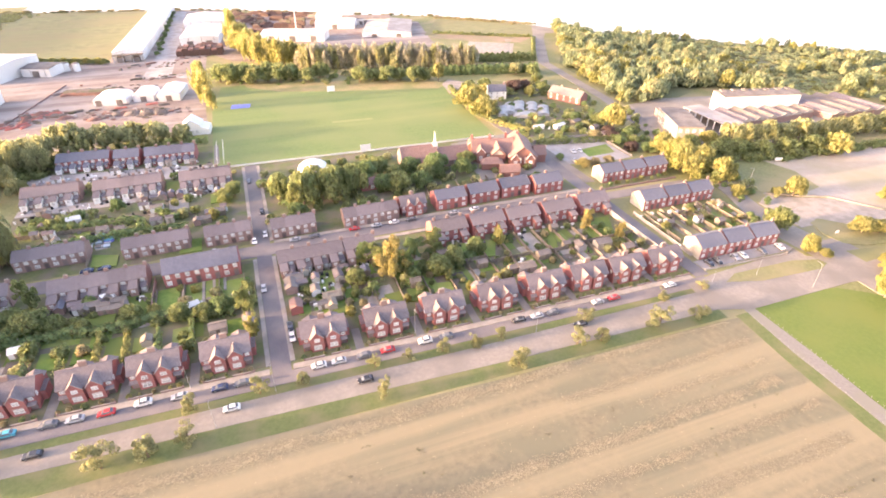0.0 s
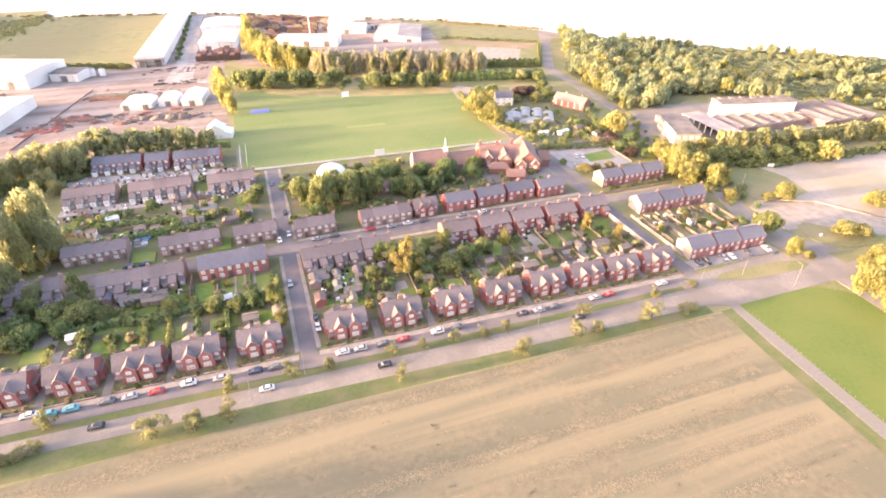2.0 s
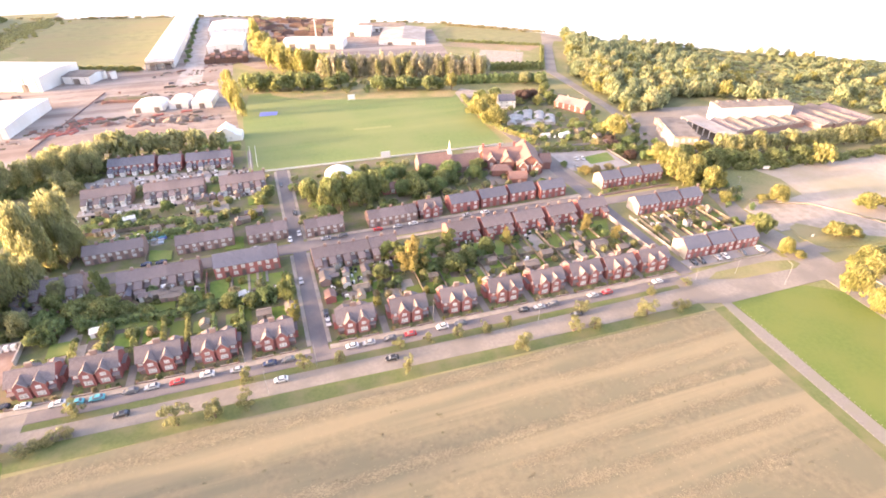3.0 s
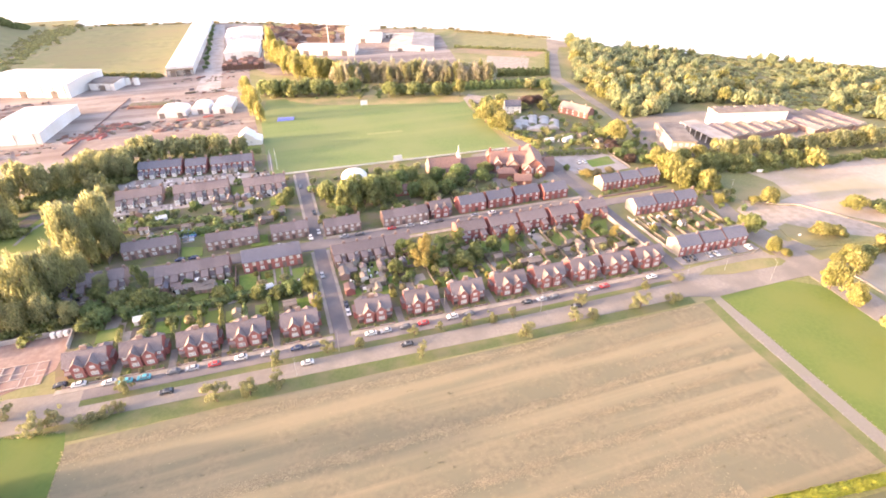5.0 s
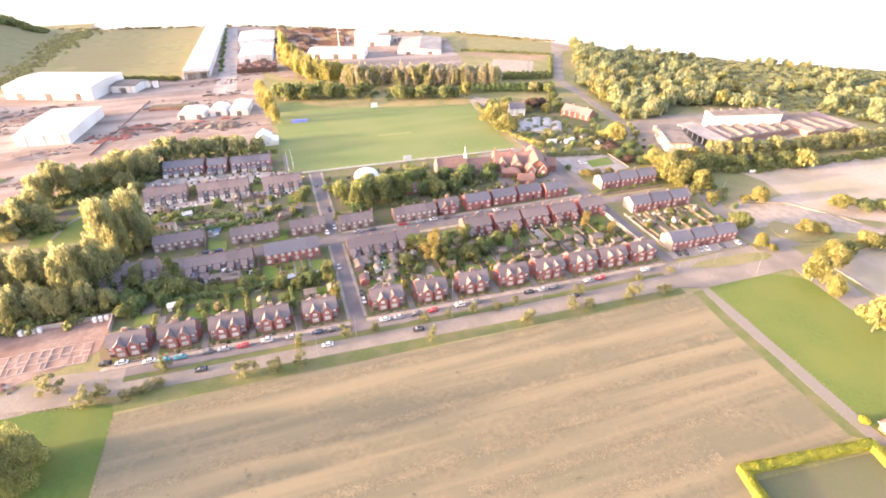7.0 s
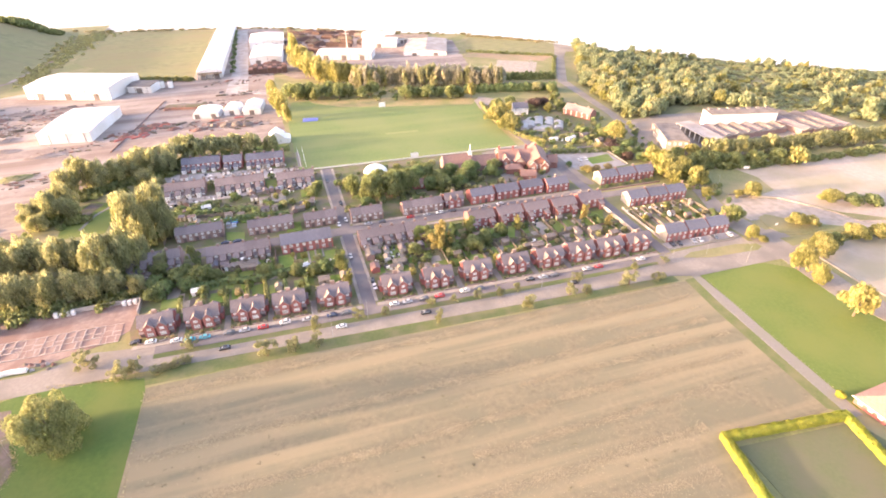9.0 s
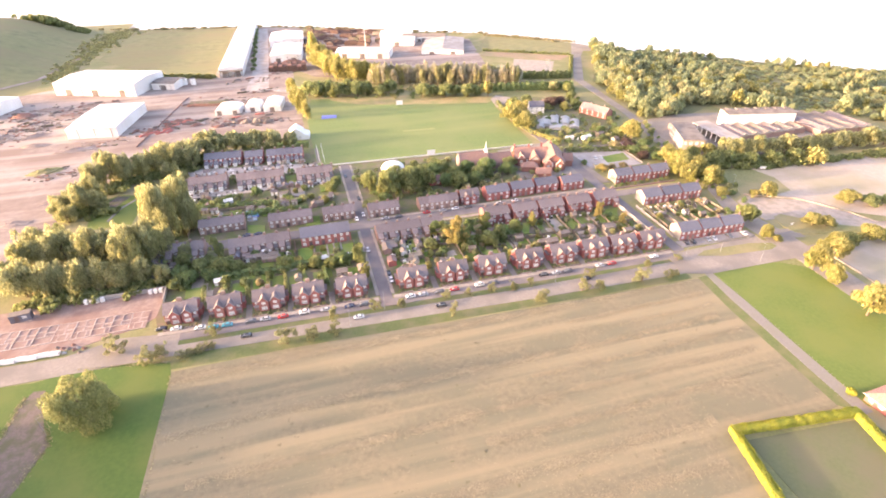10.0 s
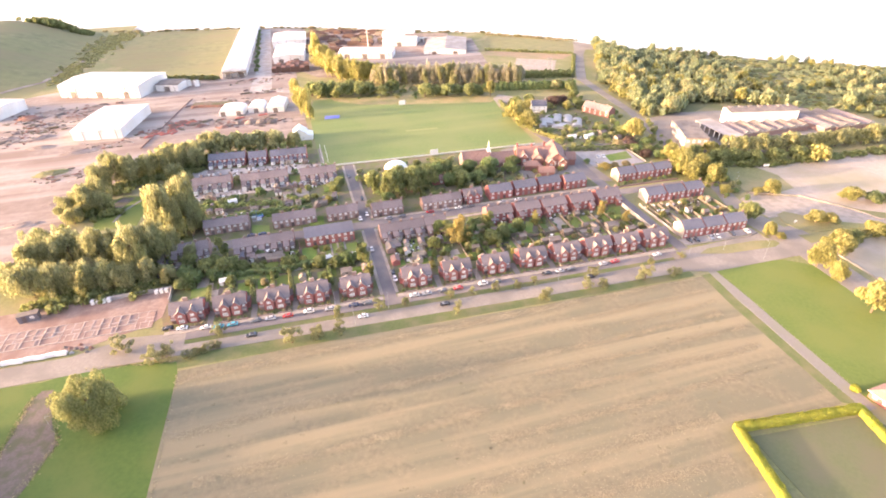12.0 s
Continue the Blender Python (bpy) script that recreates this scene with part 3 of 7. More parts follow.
def window_mesh(w, h, material):
    """A frame with a mullion and a transom in one piece, a pane and a sill."""
    key = ("window", w, h, material.name)
    if key not in CACHE:
        f = 0.09
        xs, zs = (-w / 2, -w / 2 + f, -f / 2, f / 2, w / 2 - f, w / 2), (0, f, h * 0.6, h * 0.6 + f, h - f, h)
        bm = bmesh.new()
        v = {(i, j): bm.verts.new((x, 0.0, z)) for i, x in enumerate(xs) for j, z in enumerate(zs)}
        cells = [bm.faces.new((v[i, j], v[i + 1, j], v[i + 1, j + 1], v[i, j + 1])) for i in range(5) for j in range(5) if not (i in (1, 3) and j in (1, 3))]
        grown = bmesh.ops.extrude_face_region(bm, geom=cells)["geom"]
        for e in grown:
            if isinstance(e, bmesh.types.BMVert):
                e.co.y = -0.07
        CACHE[key] = mesh_of("window", bm, material)
        CACHE["pane", w, h] = mesh_of("pane", boxed(-w / 2 + f, w / 2 - f, -0.03, 0.015, f, h - f), CURTAINED_SKY)
        CACHE["sill", w, h] = mesh_of("sill", boxed(-w / 2 - 0.08, w / 2 + 0.08, -0.14, 0.02, -0.1, -0.003), CONCRETE)
    return CACHE[key], CACHE["pane", w, h], CACHE["sill", w, h]


def window(parent, x, y, z, w, h, turn=0.0, material=None):
    frame_mesh, pane_mesh, sill_mesh = window_mesh(w, h, material or WHITE)
    ob = part("window", frame_mesh, None, parent, "white-framed sash window", pose(x, y, z, 0, 0, turn))
    part("pane", pane_mesh, None, ob)
    if w * h > 1.9:
        part("sill", sill_mesh, None, ob)
    return ob


def door(parent, x, y, z, material=None, turn=0.0):
    if "door" not in CACHE:
        bm = bmesh.new()
        bm_box(bm, -0.5, 0.5, -0.06, 0.02, 0, 2.1)
        bm_box(bm, -0.62, -0.5, -0.09, 0.02, 0, 2.2)
        bm_box(bm, 0.5, 0.62, -0.09, 0.02, 0, 2.2)
        bm_box(bm, -0.62, 0.62, -0.09, 0.02, 2.2, 2.32)
        bm_box(bm, -0.35, 0.35, -0.08, -0.05, 1.2, 1.9)
        CACHE["door"] = mesh_of("door", bm, shade("door_paint", (0.13, 0.10, 0.095), (0.20, 0.15, 0.14), None, fine=2, rough=0.5, bump=0.05, per_object=0.5))
    return part("door", CACHE["door"], None, parent, "dark painted panelled door", pose(x, y, z, 0, 0, turn))


def gabled_walls(bm, x0, x1, y0, y1, ze, zr):
    """A block with gable ends at x0 and x1."""
    ym = (y0 + y1) / 2
    return bm_prism(bm, [(y0, -0.2), (y1, -0.2), (y1, ze), (ym, zr), (y0, ze)], "x", x0, x1)


def gabled_roof(bm, x0, x1, y0, y1, ze, zr, over=0.3, thick=0.16):
    ym, k = (y0 + y1) / 2, (zr - ze) / ((y1 - y0) / 2)
    for a, s in ((y0 - over, 1), (y1 + over, -1)):
        z = ze - over * k
        bm_prism(bm, [(a, z), (ym, zr), (ym, zr + thick), (a, z + thick)][::s], "x", x0, x1)
    bm_box(bm, x0, x1, ym - 0.16, ym + 0.16, zr + thick - 0.08, zr + thick + 0.06)
    return bm


def chimney(parent, x, y, z0, z1, w=1.3, d=0.55, material=None, pots=4):
    bm = bmesh.new()
    bm_box(bm, x - w / 2, x + w / 2, y - d / 2, y + d / 2, z0, z1 - 0.25)
    bm_box(bm, x - w / 2 - 0.07, x + w / 2 + 0.07, y - d / 2 - 0.07, y + d / 2 + 0.07, z1 - 0.25, z1)
    ob = part("chimney", bm, material or RED_BRICK, parent)
    for i in range(pots):
        part("chimney_pot", bm_cyl(bmesh.new(), x - w / 2 + w * (i + 0.5) / pots, y, z1 - 0.02, z1 + 0.45, 0.13, 0.1), RENDER, ob, "pale clay pot")
    return ob


def bm_bar(bm, p, q, w=0.1, h=None):
    """A square bar from p to q."""
    p, q = Vector(p), Vector(q)
    d = (q - p).normalized()
    s = d.cross(Vector((0, 0, 1)) if abs(d.z) < 0.95 else Vector((1, 0, 0))).normalized()
    t = s.cross(d).normalized() * (h or w) / 2
    s = s * w / 2
    one = [bm.verts.new(p + k) for k in (s + t, s - t, -s - t, -s + t)]
    two = [bm.verts.new(q + k) for k in (s + t, s - t, -s - t, -s + t)]
    bm.faces.new(one)
    bm.faces.new(two[::-1])
    for i in range(4):
        bm.faces.new((one[i], two[i], two[(i + 1) % 4], one[(i + 1) % 4]))
    return bm


def gabled_bay(parent, xc, w, y0, yback, ze, zr, wall, roof):
    """A two-storey bay that stands forward under its own gable with pale barge boards."""
    part("bay_wall", bm_prism(bmesh.new(), [(xc - w / 2, -0.2), (xc + w / 2, -0.2), (xc + w / 2, ze), (xc, zr), (xc - w / 2, ze)], "y", y0, yback), wall, parent)
    k, o = (zr - ze) / (w / 2), 0.18
    bm = bmesh.new()
    for s in (-1, 1):
        bm_prism(bm, [(xc + s * (w / 2 + o), ze - o * k), (xc, zr), (xc, zr + 0.13), (xc + s * (w / 2 + o), ze - o * k + 0.13)], "y", y0 - 0.22, yback)
    ob = part("bay_roof", bm, roof, parent)
    bm = bmesh.new()
    for s in (-1, 1):
        bm_bar(bm, (xc + s * (w / 2 + o), y0 - 0.26, ze - o * k + 0.05), (xc, y0 - 0.26, zr + 0.05), 0.06, 0.13)
    part("barge_board", bm, CONCRETE, ob, "white barge board")
    part("lintel", boxed(xc - 1.0, xc + 1.0, y0 - 0.06, y0 - 0.004, 2.42, 2.62), CONCRETE, parent)
    part("string_course", boxed(xc - w / 2, xc + w / 2, y0 - 0.05, y0 - 0.004, 3.05, 3.2), RED_TILE, parent)


def front_villa():
    """Red brick semi-detached pair with two gabled bays; front at y = 0."""
    ob = thing("semi_detached_house", Matrix(), "red brick semi-detached house pair with gabled bays and brown tiled roof", "house", "red villas along the front road")
    part("wall", gabled_walls(bmesh.new(), -5.2, 5.2, 1.0, 8.6, 5.0, 8.0), RED_BRICK, ob)
    part("roof", gabled_roof(bmesh.new(), -5.5, 5.5, 1.0, 8.6, 5.0, 8.0), TILE, ob, "brown slate roof")
    for s in (-1, 1):
        gabled_bay(ob, s * 1.9, 3.1, 0.0, 4.2, 5.0, 7.1, RED_BRICK, TILE)
        window(ob, s * 1.9, 0.0, 0.85, 1.8, 1.4)
        window(ob, s * 1.9, 0.0, 3.55, 1.25, 1.25)
        window(ob, s * 4.4, 1.0, 3.5, 0.9, 1.4)
        door(ob, s * 4.4, 1.0, 0.15)
        part("porch_roof", bm_prism(bmesh.new(), [(-0.1, 2.45), (1.0, 2.9), (1.0, 3.05), (-0.1, 2.6)], "x", s * 4.4 - 0.85, s * 4.4 + 0.85), TILE, ob)
        part("side_wing", bm_prism(bmesh.new(), [(4.0, -0.2), (8.0, -0.2), (8.0, 3.2), (4.0, 3.2)], "x", min(s * 5.2, s * 6.1), max(s * 5.2, s * 6.1)), RED_BRICK, ob)
        part("wing_roof", boxed(min(s * 5.2, s * 6.25), max(s * 5.2, s * 6.25), 3.85, 8.15, 3.2, 3.36), TILE, ob)
        part("rear_wing", bm_prism(bmesh.new(), [(s * 2.6 - 1.7, -0.2), (s * 2.6 + 1.7, -0.2), (s * 2.6 + 1.7, 2.7), (s * 2.6, 3.7), (s * 2.6 - 1.7, 2.7)], "y", 8.6, 12.0), RED_BRICK, ob)
        bm = bmesh.new()
        for q in (-1, 1):
            bm_prism(bm, [(s * 2.6 + q * 1.95, 2.5), (s * 2.6, 3.7), (s * 2.6, 3.86), (s * 2.6 + q * 1.95, 2.66)], "y", 8.7, 12.2)
        part("rear_wing_roof", bm, TILE, ob)
        window(ob, s * 5.2, 2.6, 3.6, 0.8, 1.2, 90 * s)
    chimney(ob, 0, 5.0, 6.5, 9.6, 1.5, 0.7, BROWN_BRICK, pots=6)
    bm = bmesh.new()
    for s in (-1, 1):
        for q in (-1, 1):
            bm_bar(bm, (s * 1.9 + q * 1.6, 1.05, 5.1), (s * 1.9, 3.7, 7.25), 0.16, 0.06)
    part("flashing", bm, CONCRETE, ob, "pale lead flashing in the valleys")
    return ob


def dwelling(name, label, group, w, d, ze, zr, wall, roof, stacks=(0.5,), bays=2, rear=None, ground=(), gable=None, parapet=False, front=True, wm=None):
    """A house of one or two dwellings, front at y = 0 towards -y, from x = 0 to w. rear: outshoots on the front side."""
    ob = thing(name, Matrix(), label, "house", group)
    part("wall", gabled_walls(bmesh.new(), 0.004, w - 0.004, 0, d, ze, zr), wall, ob)
    part("roof", gabled_roof(bmesh.new(), -0.0, w - 0.01, 0, d, ze, zr), roof, ob)
    if gable:
        part("gable_face", bm_prism(bmesh.new(), [(0.0, 0), (d, 0), (d, ze - 0.1), (d / 2, zr - 0.12), (0.0, ze - 0.1)], "x", -0.12, -0.004), gable, ob, "pale rendered gable end")
    if parapet:
        bm = bmesh.new()
        for q in (0, 1):
            bm_prism(bm, [(d * q, ze), (d / 2, zr), (d / 2, zr + 0.3), (d * q, ze + 0.3)], "x", w - 0.3, w - 0.02)
        part("parapet", bm, SLATE, ob, "low slate-capped parapet")
    for k in stacks:
        chimney(ob, w * k, d / 2, zr - 0.8, zr + 1.15, 0.9, 0.5, BROWN_BRICK, 2)
    for i in range(bays):
        x = w * (i + 0.5) / bays
        if front:
            window(ob, x, 0, ze - 1.75, 1.1, 1.35, 0, wm)
            if i in ground:
                door(ob, x, 0, 0.1)
            else:
                window(ob, x, 0, 0.8, 1.3, 1.4, 0, wm)
        window(ob, x, d, ze - 1.75, 1.0, 1.3, 180, wm)
    for (x0, x1, depth, z0, z1, m) in rear or ():
        part("outshoot", bm_prism(bmesh.new(), [(-depth, -0.2), (-0.004, -0.2), (-0.004, z1), (-depth, z0)], "x", x0, x1), m, ob)
        part("outshoot_roof", bm_prism(bmesh.new(), [(-depth - 0.2, z0 - 0.04), (-0.004, z1), (-0.004, z1 + 0.14), (-depth - 0.2, z0 + 0.1)], "x", x0 - 0.12, x1 + 0.12), roof, ob)
        window(ob, (x0 + x1) / 2, -depth, max(0.9, z0 - 1.6), 0.9, 1.1)
        door(ob, x0, -depth * 0.6, 0.1, turn=-90)
    return ob


def put_row(first, spots, size=(1.0, 0.92, 0.85)):
    """The first house at the first spot, copies at the others; a spot is x, y and turn. size: plan units along x, y, z."""
    for i, (x, y, a) in enumerate(spots):
        m = pose(x, y, 0, 0, 0, a)
        if i:
            copy_thing(first, m)
        else:
            first.matrix_basis = m @ Matrix.Diagonal((*size, 1))


villa = front_villa()
put_row(villa, [(*row(x, 3.5 + dv), -1.75) for x, dv in ((-70.0, 0.3), (-56.3, 0.3), (-42.0, 0.1), (-28.8, 0.0), (-14.1, -0.2), (7.6, -0.2), (22.7, -0.3), (37.5, -0.2), (52.3, 0.1), (66.2, 0.0), (79.4, 0.2), (91.4, -0.1), (104.2, 0.1))], (0.98, 0.85, 0.79))

brown = dwelling("terraced_house", "brown brick terraced house with tiled roof and white windows", "brown brick terraces", 4.6, 7.6, 4.7, 7.0, BROWN_BRICK, TILE, (0.98,), 2, ground=(1,))
spots = [(x0 + 4.6 * i, y, 0) for x0, y, n in ((-70, 64.8, 4), (-41.8, 61.8, 4), (-19, 60.8, 2), (0.6, 58.6, 3), (23.2, 57.8, 4)) for i in range(n)]
spots.append((-9.8, 60.8, 0))
put_row(brown, spots, (1.0, 0.87, 0.79))

rear = dwelling("terraced_house", "brown brick terraced house seen from behind with small outshoots", "brown terraces with rear outshoots", 4.7, 7.6, 4.7, 7.0, BROWN_BRICK, TILE, (0.98,), 2, rear=[(0.3, 2.4, 3.6, 3.4, 4.4, BROWN_BRICK), (2.9, 4.3, 1.9, 2.3, 3.0, RENDER)])
put_row(rear, [(x0 + 4.7 * i, y, 0) for x0, y, n in ((0.6, 38.6, 4), (19.6, 38.8, 2), (-57, 44.4, 5), (-85, 47.5, 4)) for i in range(n)], (1.0, 0.9, 0.8))

white_rear = dwelling("terraced_house", "brown terraced house with white-painted rear outshoots", "terraces with white outshoots", 4.5, 7.4, 4.6, 6.9, BROWN_BRICK, TILE, (0.98,), 2, rear=[(0.3, 2.3, 3.2, 3.0, 4.2, WHITE), (2.7, 4.1, 2.2, 2.3, 2.8, BROWN_BRICK)])
put_row(white_rear, [(x0 + 4.5 * i, y, 0) for x0, y, n in ((-79, 110.2, 4), (-56.5, 108.4, 5), (-28, 106, 4)) for i in range(n)], (1.0, 1.12, 0.84))

slate_rear = dwelling("terraced_house", "red brick terraced house with slate roof and small outshoots", "slate-roofed terrace by the tree belt", 4.8, 7.4, 4.6, 6.9, RED_BRICK, SLATE, (0.98,), 2, rear=[(0.3, 2.2, 3.0, 2.4, 3.4, WHITE), (2.7, 4.1, 1.6, 2.2, 2.8, RED_BRICK)])
put_row(slate_rear, [(x0 + 4.8 * i, y - 0.35 * i, -4) for x0, y, n in ((-74.5, 141.0, 4), (-53.8, 138.0, 2), (-42.4, 136.6, 4)) for i in range(n)], (1.0, 1.08, 0.86))

red_semi = dwelling("semi_detached_house", "red brick semi-detached pair with brown tile roof and rear wings", "red semis on the back street", 11.6, 8.0, 4.9, 7.4, RED_BRICK, TILE, (0.12, 0.5, 0.88), 4, rear=[(0.9, 3.1, 2.8, 3.2, 4.2, RED_BRICK), (8.5, 10.7, 2.8, 3.2, 4.2, RED_BRICK)])
put_row(red_semi, [(47.0, 38.2, 0), (60.0, 38.2, 0), (72.4, 37.9, 0), (85.6, 37.6, 0), (99.3, 38.3, 0)])

n_semi = dwelling("semi_detached_house", "red brick semi-detached pair with dark slate roof", "slate-roofed pairs on the back street", 11.3, 7.8, 4.9, 7.3, RED_BRICK, SLATE, (0.5,), 4, ground=(1, 2), parapet=True)
put_row(n_semi, [(55.2, 58.2, 0), (67.7, 58.6, 0), (80.2, 59.0, 0), (93.0, 57.6, 0)])
old_pair = front_villa()
old_pair.matrix_basis = pose(47.2, 57.8, 0) @ Matrix.Diagonal((0.84, 0.75, 0.78, 1))
tagged(old_pair, "red brick villa pair with gabled bays on the back street", "house", "villas on the back street")

end_semi = dwelling("semi_detached_house", "brick pair with slate roof and pale rendered gable end", "slate-roofed pairs by the side street", 10.7, 7.8, 4.8, 7.2, RED_BRICK, SLATE, (0.97,), 4, ground=(1, 2), gable=RENDER, parapet=True)
put_row(end_semi, [(117.6, 2.7, -2), (121.6, 33.4, -1), (121.6, 57.2, -1)], (0.875, 0.92, 0.85))
plain_semi = dwelling("semi_detached_house", "brick pair with dark slate roof and white doors", "slate-roofed pairs by the side street", 10.7, 7.8, 4.8, 7.2, RED_BRICK, SLATE, (0.97,), 4, ground=(1, 2), parapet=True)
put_row(plain_semi, [(127.55, 2.35, -2), (137.5, 2.0, -2), (131.55, 33.2, -1), (141.5, 33.0, -1), (131.55, 57.0, -1), (141.5, 56.8, -1)], (0.875, 0.92, 0.85))

new_row = dwelling("terraced_house", "new red brick terraced house with blue-grey slate roof", "new slate-roofed terrace", 4.95, 8.4, 4.7, 7.1, RED_BRICK, SLATE, (), 2, ground=(1,))
put_row(new_row, [(-29.4 + 4.95 * i, 42.4, 0) for i in range(4)], (1.0, 1.0, 0.95))

# ---- trees ----


def leaf_cloud(lobes, n, size, seed, droop=0.0):
    """Leaf clumps over the outsides of several lobes (x, y, z, rx, ry, rz) as loose bent quads."""
    rng = np.random.default_rng(seed)
    weight = np.array([l[3] * l[5] + l[3] * l[4] for l in lobes])
    pick = rng.choice(len(lobes), n, p=weight / weight.sum())
    L = np.array(lobes)[pick]
    d = rng.normal(size=(n, 3))
    d[:, 2] += 0.25
    d /= np.linalg.norm(d, axis=1)[:, None]
    r = rng.uniform(0.72, 1.06, n)[:, None]
    c = L[:, :3] + d * L[:, 3:] * r
    nrm = d + rng.normal(scale=0.55, size=(n, 3))
    nrm /= np.linalg.norm(nrm, axis=1)[:, None]
    a = np.cross(nrm, rng.normal(size=(n, 3)))
    a /= np.linalg.norm(a, axis=1)[:, None]
    b = np.cross(nrm, a)
    if droop:
        a = a * (1 - droop) + np.array([0, 0, -1.0]) * droop
    s = size * rng.uniform(0.6, 1.35, n)[:, None]
    v = np.stack([c - a * s, c - b * s * 0.7 + nrm * s * 0.25, c + a * s, c + b * s * 0.7 + nrm * s * 0.25], 1).reshape(-1, 3)
    return v


def cloud_mesh(name, v, material):
    n = len(v) // 4
    me = bpy.data.meshes.new(name)
    me.vertices.add(4 * n)
    me.vertices.foreach_set("co", v.astype(np.float32).ravel())
    me.loops.add(4 * n)
    me.loops.foreach_set("vertex_index", np.arange(4 * n, dtype=np.int32))
    me.polygons.add(n)
    me.polygons.foreach_set("loop_start", np.arange(0, 4 * n, 4, dtype=np.int32))
    me.update(calc_edges=True)
    me.materials.append(material)
    return me


def lobes_for(kind, seed):
    """Lobes in a crown 1 high and of radius 1."""
    rng = random.Random(seed)
    out = []
    if kind == "broad":
        out.append((0, 0, 0.56, 0.72, 0.72, 0.36))
        for i in range(15):
            a, q = rng.uniform(0, 6.28), rng.uniform(0.3, 0.85)
            out.append((q * math.cos(a), q * math.sin(a), rng.uniform(0.25, 0.92 - 0.35 * q), *(rng.uniform(0.18, 0.36),) * 2, rng.uniform(0.09, 0.2)))
    elif kind == "willow":
        out.append((0, 0, 0.45, 0.6, 0.6, 0.4))
        for i in range(15):
            a, q = rng.uniform(0, 6.28), rng.uniform(0.3, 0.78)
            out.append((q * math.cos(a), q * math.sin(a), rng.uniform(0.25, 0.85 - 0.3 * q), *(rng.uniform(0.18, 0.32),) * 2, rng.uniform(0.14, 0.26)))
    elif kind == "weeping":
        out.append((0, 0, 0.46, 0.70, 0.70, 0.44))
        for i in range(30):
            a, q = rng.uniform(0, 6.28), rng.uniform(0.35, 0.86)
            out.append((q * math.cos(a), q * math.sin(a), rng.uniform(0.1, 1.0 - 0.55 * q * q), *(rng.uniform(0.18, 0.34),) * 2, rng.uniform(0.10, 0.22)))
    elif kind == "airy":
        for i in range(34):
            a, q, z = rng.uniform(0, 6.28), rng.uniform(0.05, 0.8), rng.uniform(0.22, 0.97)
            q *= 1.15 - 0.75 * abs(z - 0.5)
            out.append((q * math.cos(a), q * math.sin(a), z, *(rng.uniform(0.13, 0.25),) * 2, rng.uniform(0.05, 0.1)))
    else:
        for i in range(17):
            a, q, z = rng.uniform(0, 6.28), rng.uniform(0.1, 0.85), rng.uniform(0.16, 0.9)
            q *= 1.1 - 0.6 * abs(z - 0.4)
            out.append((q * math.cos(a), q * math.sin(a), z, *(rng.uniform(0.15, 0.3),) * 2, rng.uniform(0.07, 0.15)))
    return out


def trunk_mesh(kind):
    if ("trunk", kind) not in CACHE:
        bm = bmesh.new()
        bm_cyl(bm, 0, 0, -0.02, 0.55, 0.07, 0.03)
        rng = random.Random(5)
        for i in range(5):
            a = i * 1.26 + rng.uniform(-0.3, 0.3)
            v0, r0 = Vector((0, 0, 0.25 + 0.05 * i)), 0.03
            v1 = Vector((0.5 * math.cos(a), 0.5 * math.sin(a), 0.55 + 0.05 * i))
            d = (v1 - v0).normalized()
            s = d.cross(Vector((0, 0, 1))).normalized() * r0
            t = d.cross(s).normalized() * 0.012
            ring = [bm.verts.new(v0 + q) for q in (s, t, -s, -t)]
            tip = bm.verts.new(v1)
            for k in range(4):
                bm.faces.new((ring[k], ring[(k + 1) % 4], tip))
        CACHE["trunk", kind] = mesh_of("trunk", bm, BARK)
    return CACHE["trunk", kind]


COUNT = {"broad": (2150, 0.073, 0.05), "willow": (4500, 0.046, 0.3), "weeping": (15000, 0.030, 0.3), "young": (1500, 0.055, 0.1), "airy": (2700, 0.05, 0.1)}


def crown_mesh(kind, material, variant, far=False):
    key = ("crown", kind, material.name, variant, far)
    if key not in CACHE:
        n, size, droop = COUNT[kind]
        if far:
            n, size = int(n * 0.36), size * 1.5
        v = leaf_cloud(lobes_for(kind, variant * 7 + 3), n, size, variant + 11, droop)
        v[:, 2] = np.maximum(v[:, 2], 0.02)
        CACHE[key] = cloud_mesh("crown", v, material)
    return CACHE[key]


PLANTED = [0]


def tree(x, y, h, r, kind, material, label, group="", name="tree", z=0.0):
    PLANTED[0] += 1
    i = PLANTED[0]
    m = pose(x, y, z, 0, 0, (i * 77) % 360) @ Matrix.Diagonal((r, r, h, 1))
    ob = thing(name, m, label, name if name != "tree" else "tree", group)
    part("trunk", trunk_mesh(kind), None, ob)
    part("crown", crown_mesh(kind, material, i % 4, y > 145 or x > 215 or x < -116 and y < 0), None, ob)
    return ob


def tree_mass(name, places, material, label, n=700, size=0.10):
    """A belt of trees that nobody could count, joined: crowns in one mesh, trunks in another below it."""
    vs, bm = [], bmesh.new()
    for i, (x, y, h, r, kind) in enumerate(places):
        v = leaf_cloud(lobes_for(kind, i % 23), n, size, 300 + i, COUNT[kind][2])
        vs.append(np.maximum(v, [-9, -9, 0.03]) * [r, r, h] + [x, y, 0])
        bm_cyl(bm, x, y, -0.1, h * 0.6, 0.09 * r, 0.03 * r)
    ob = tagged(new(name, cloud_mesh(name, np.concatenate(vs), material)), label, "tree belt", kind="stuff")
    part("trunks", bm, BARK, ob)


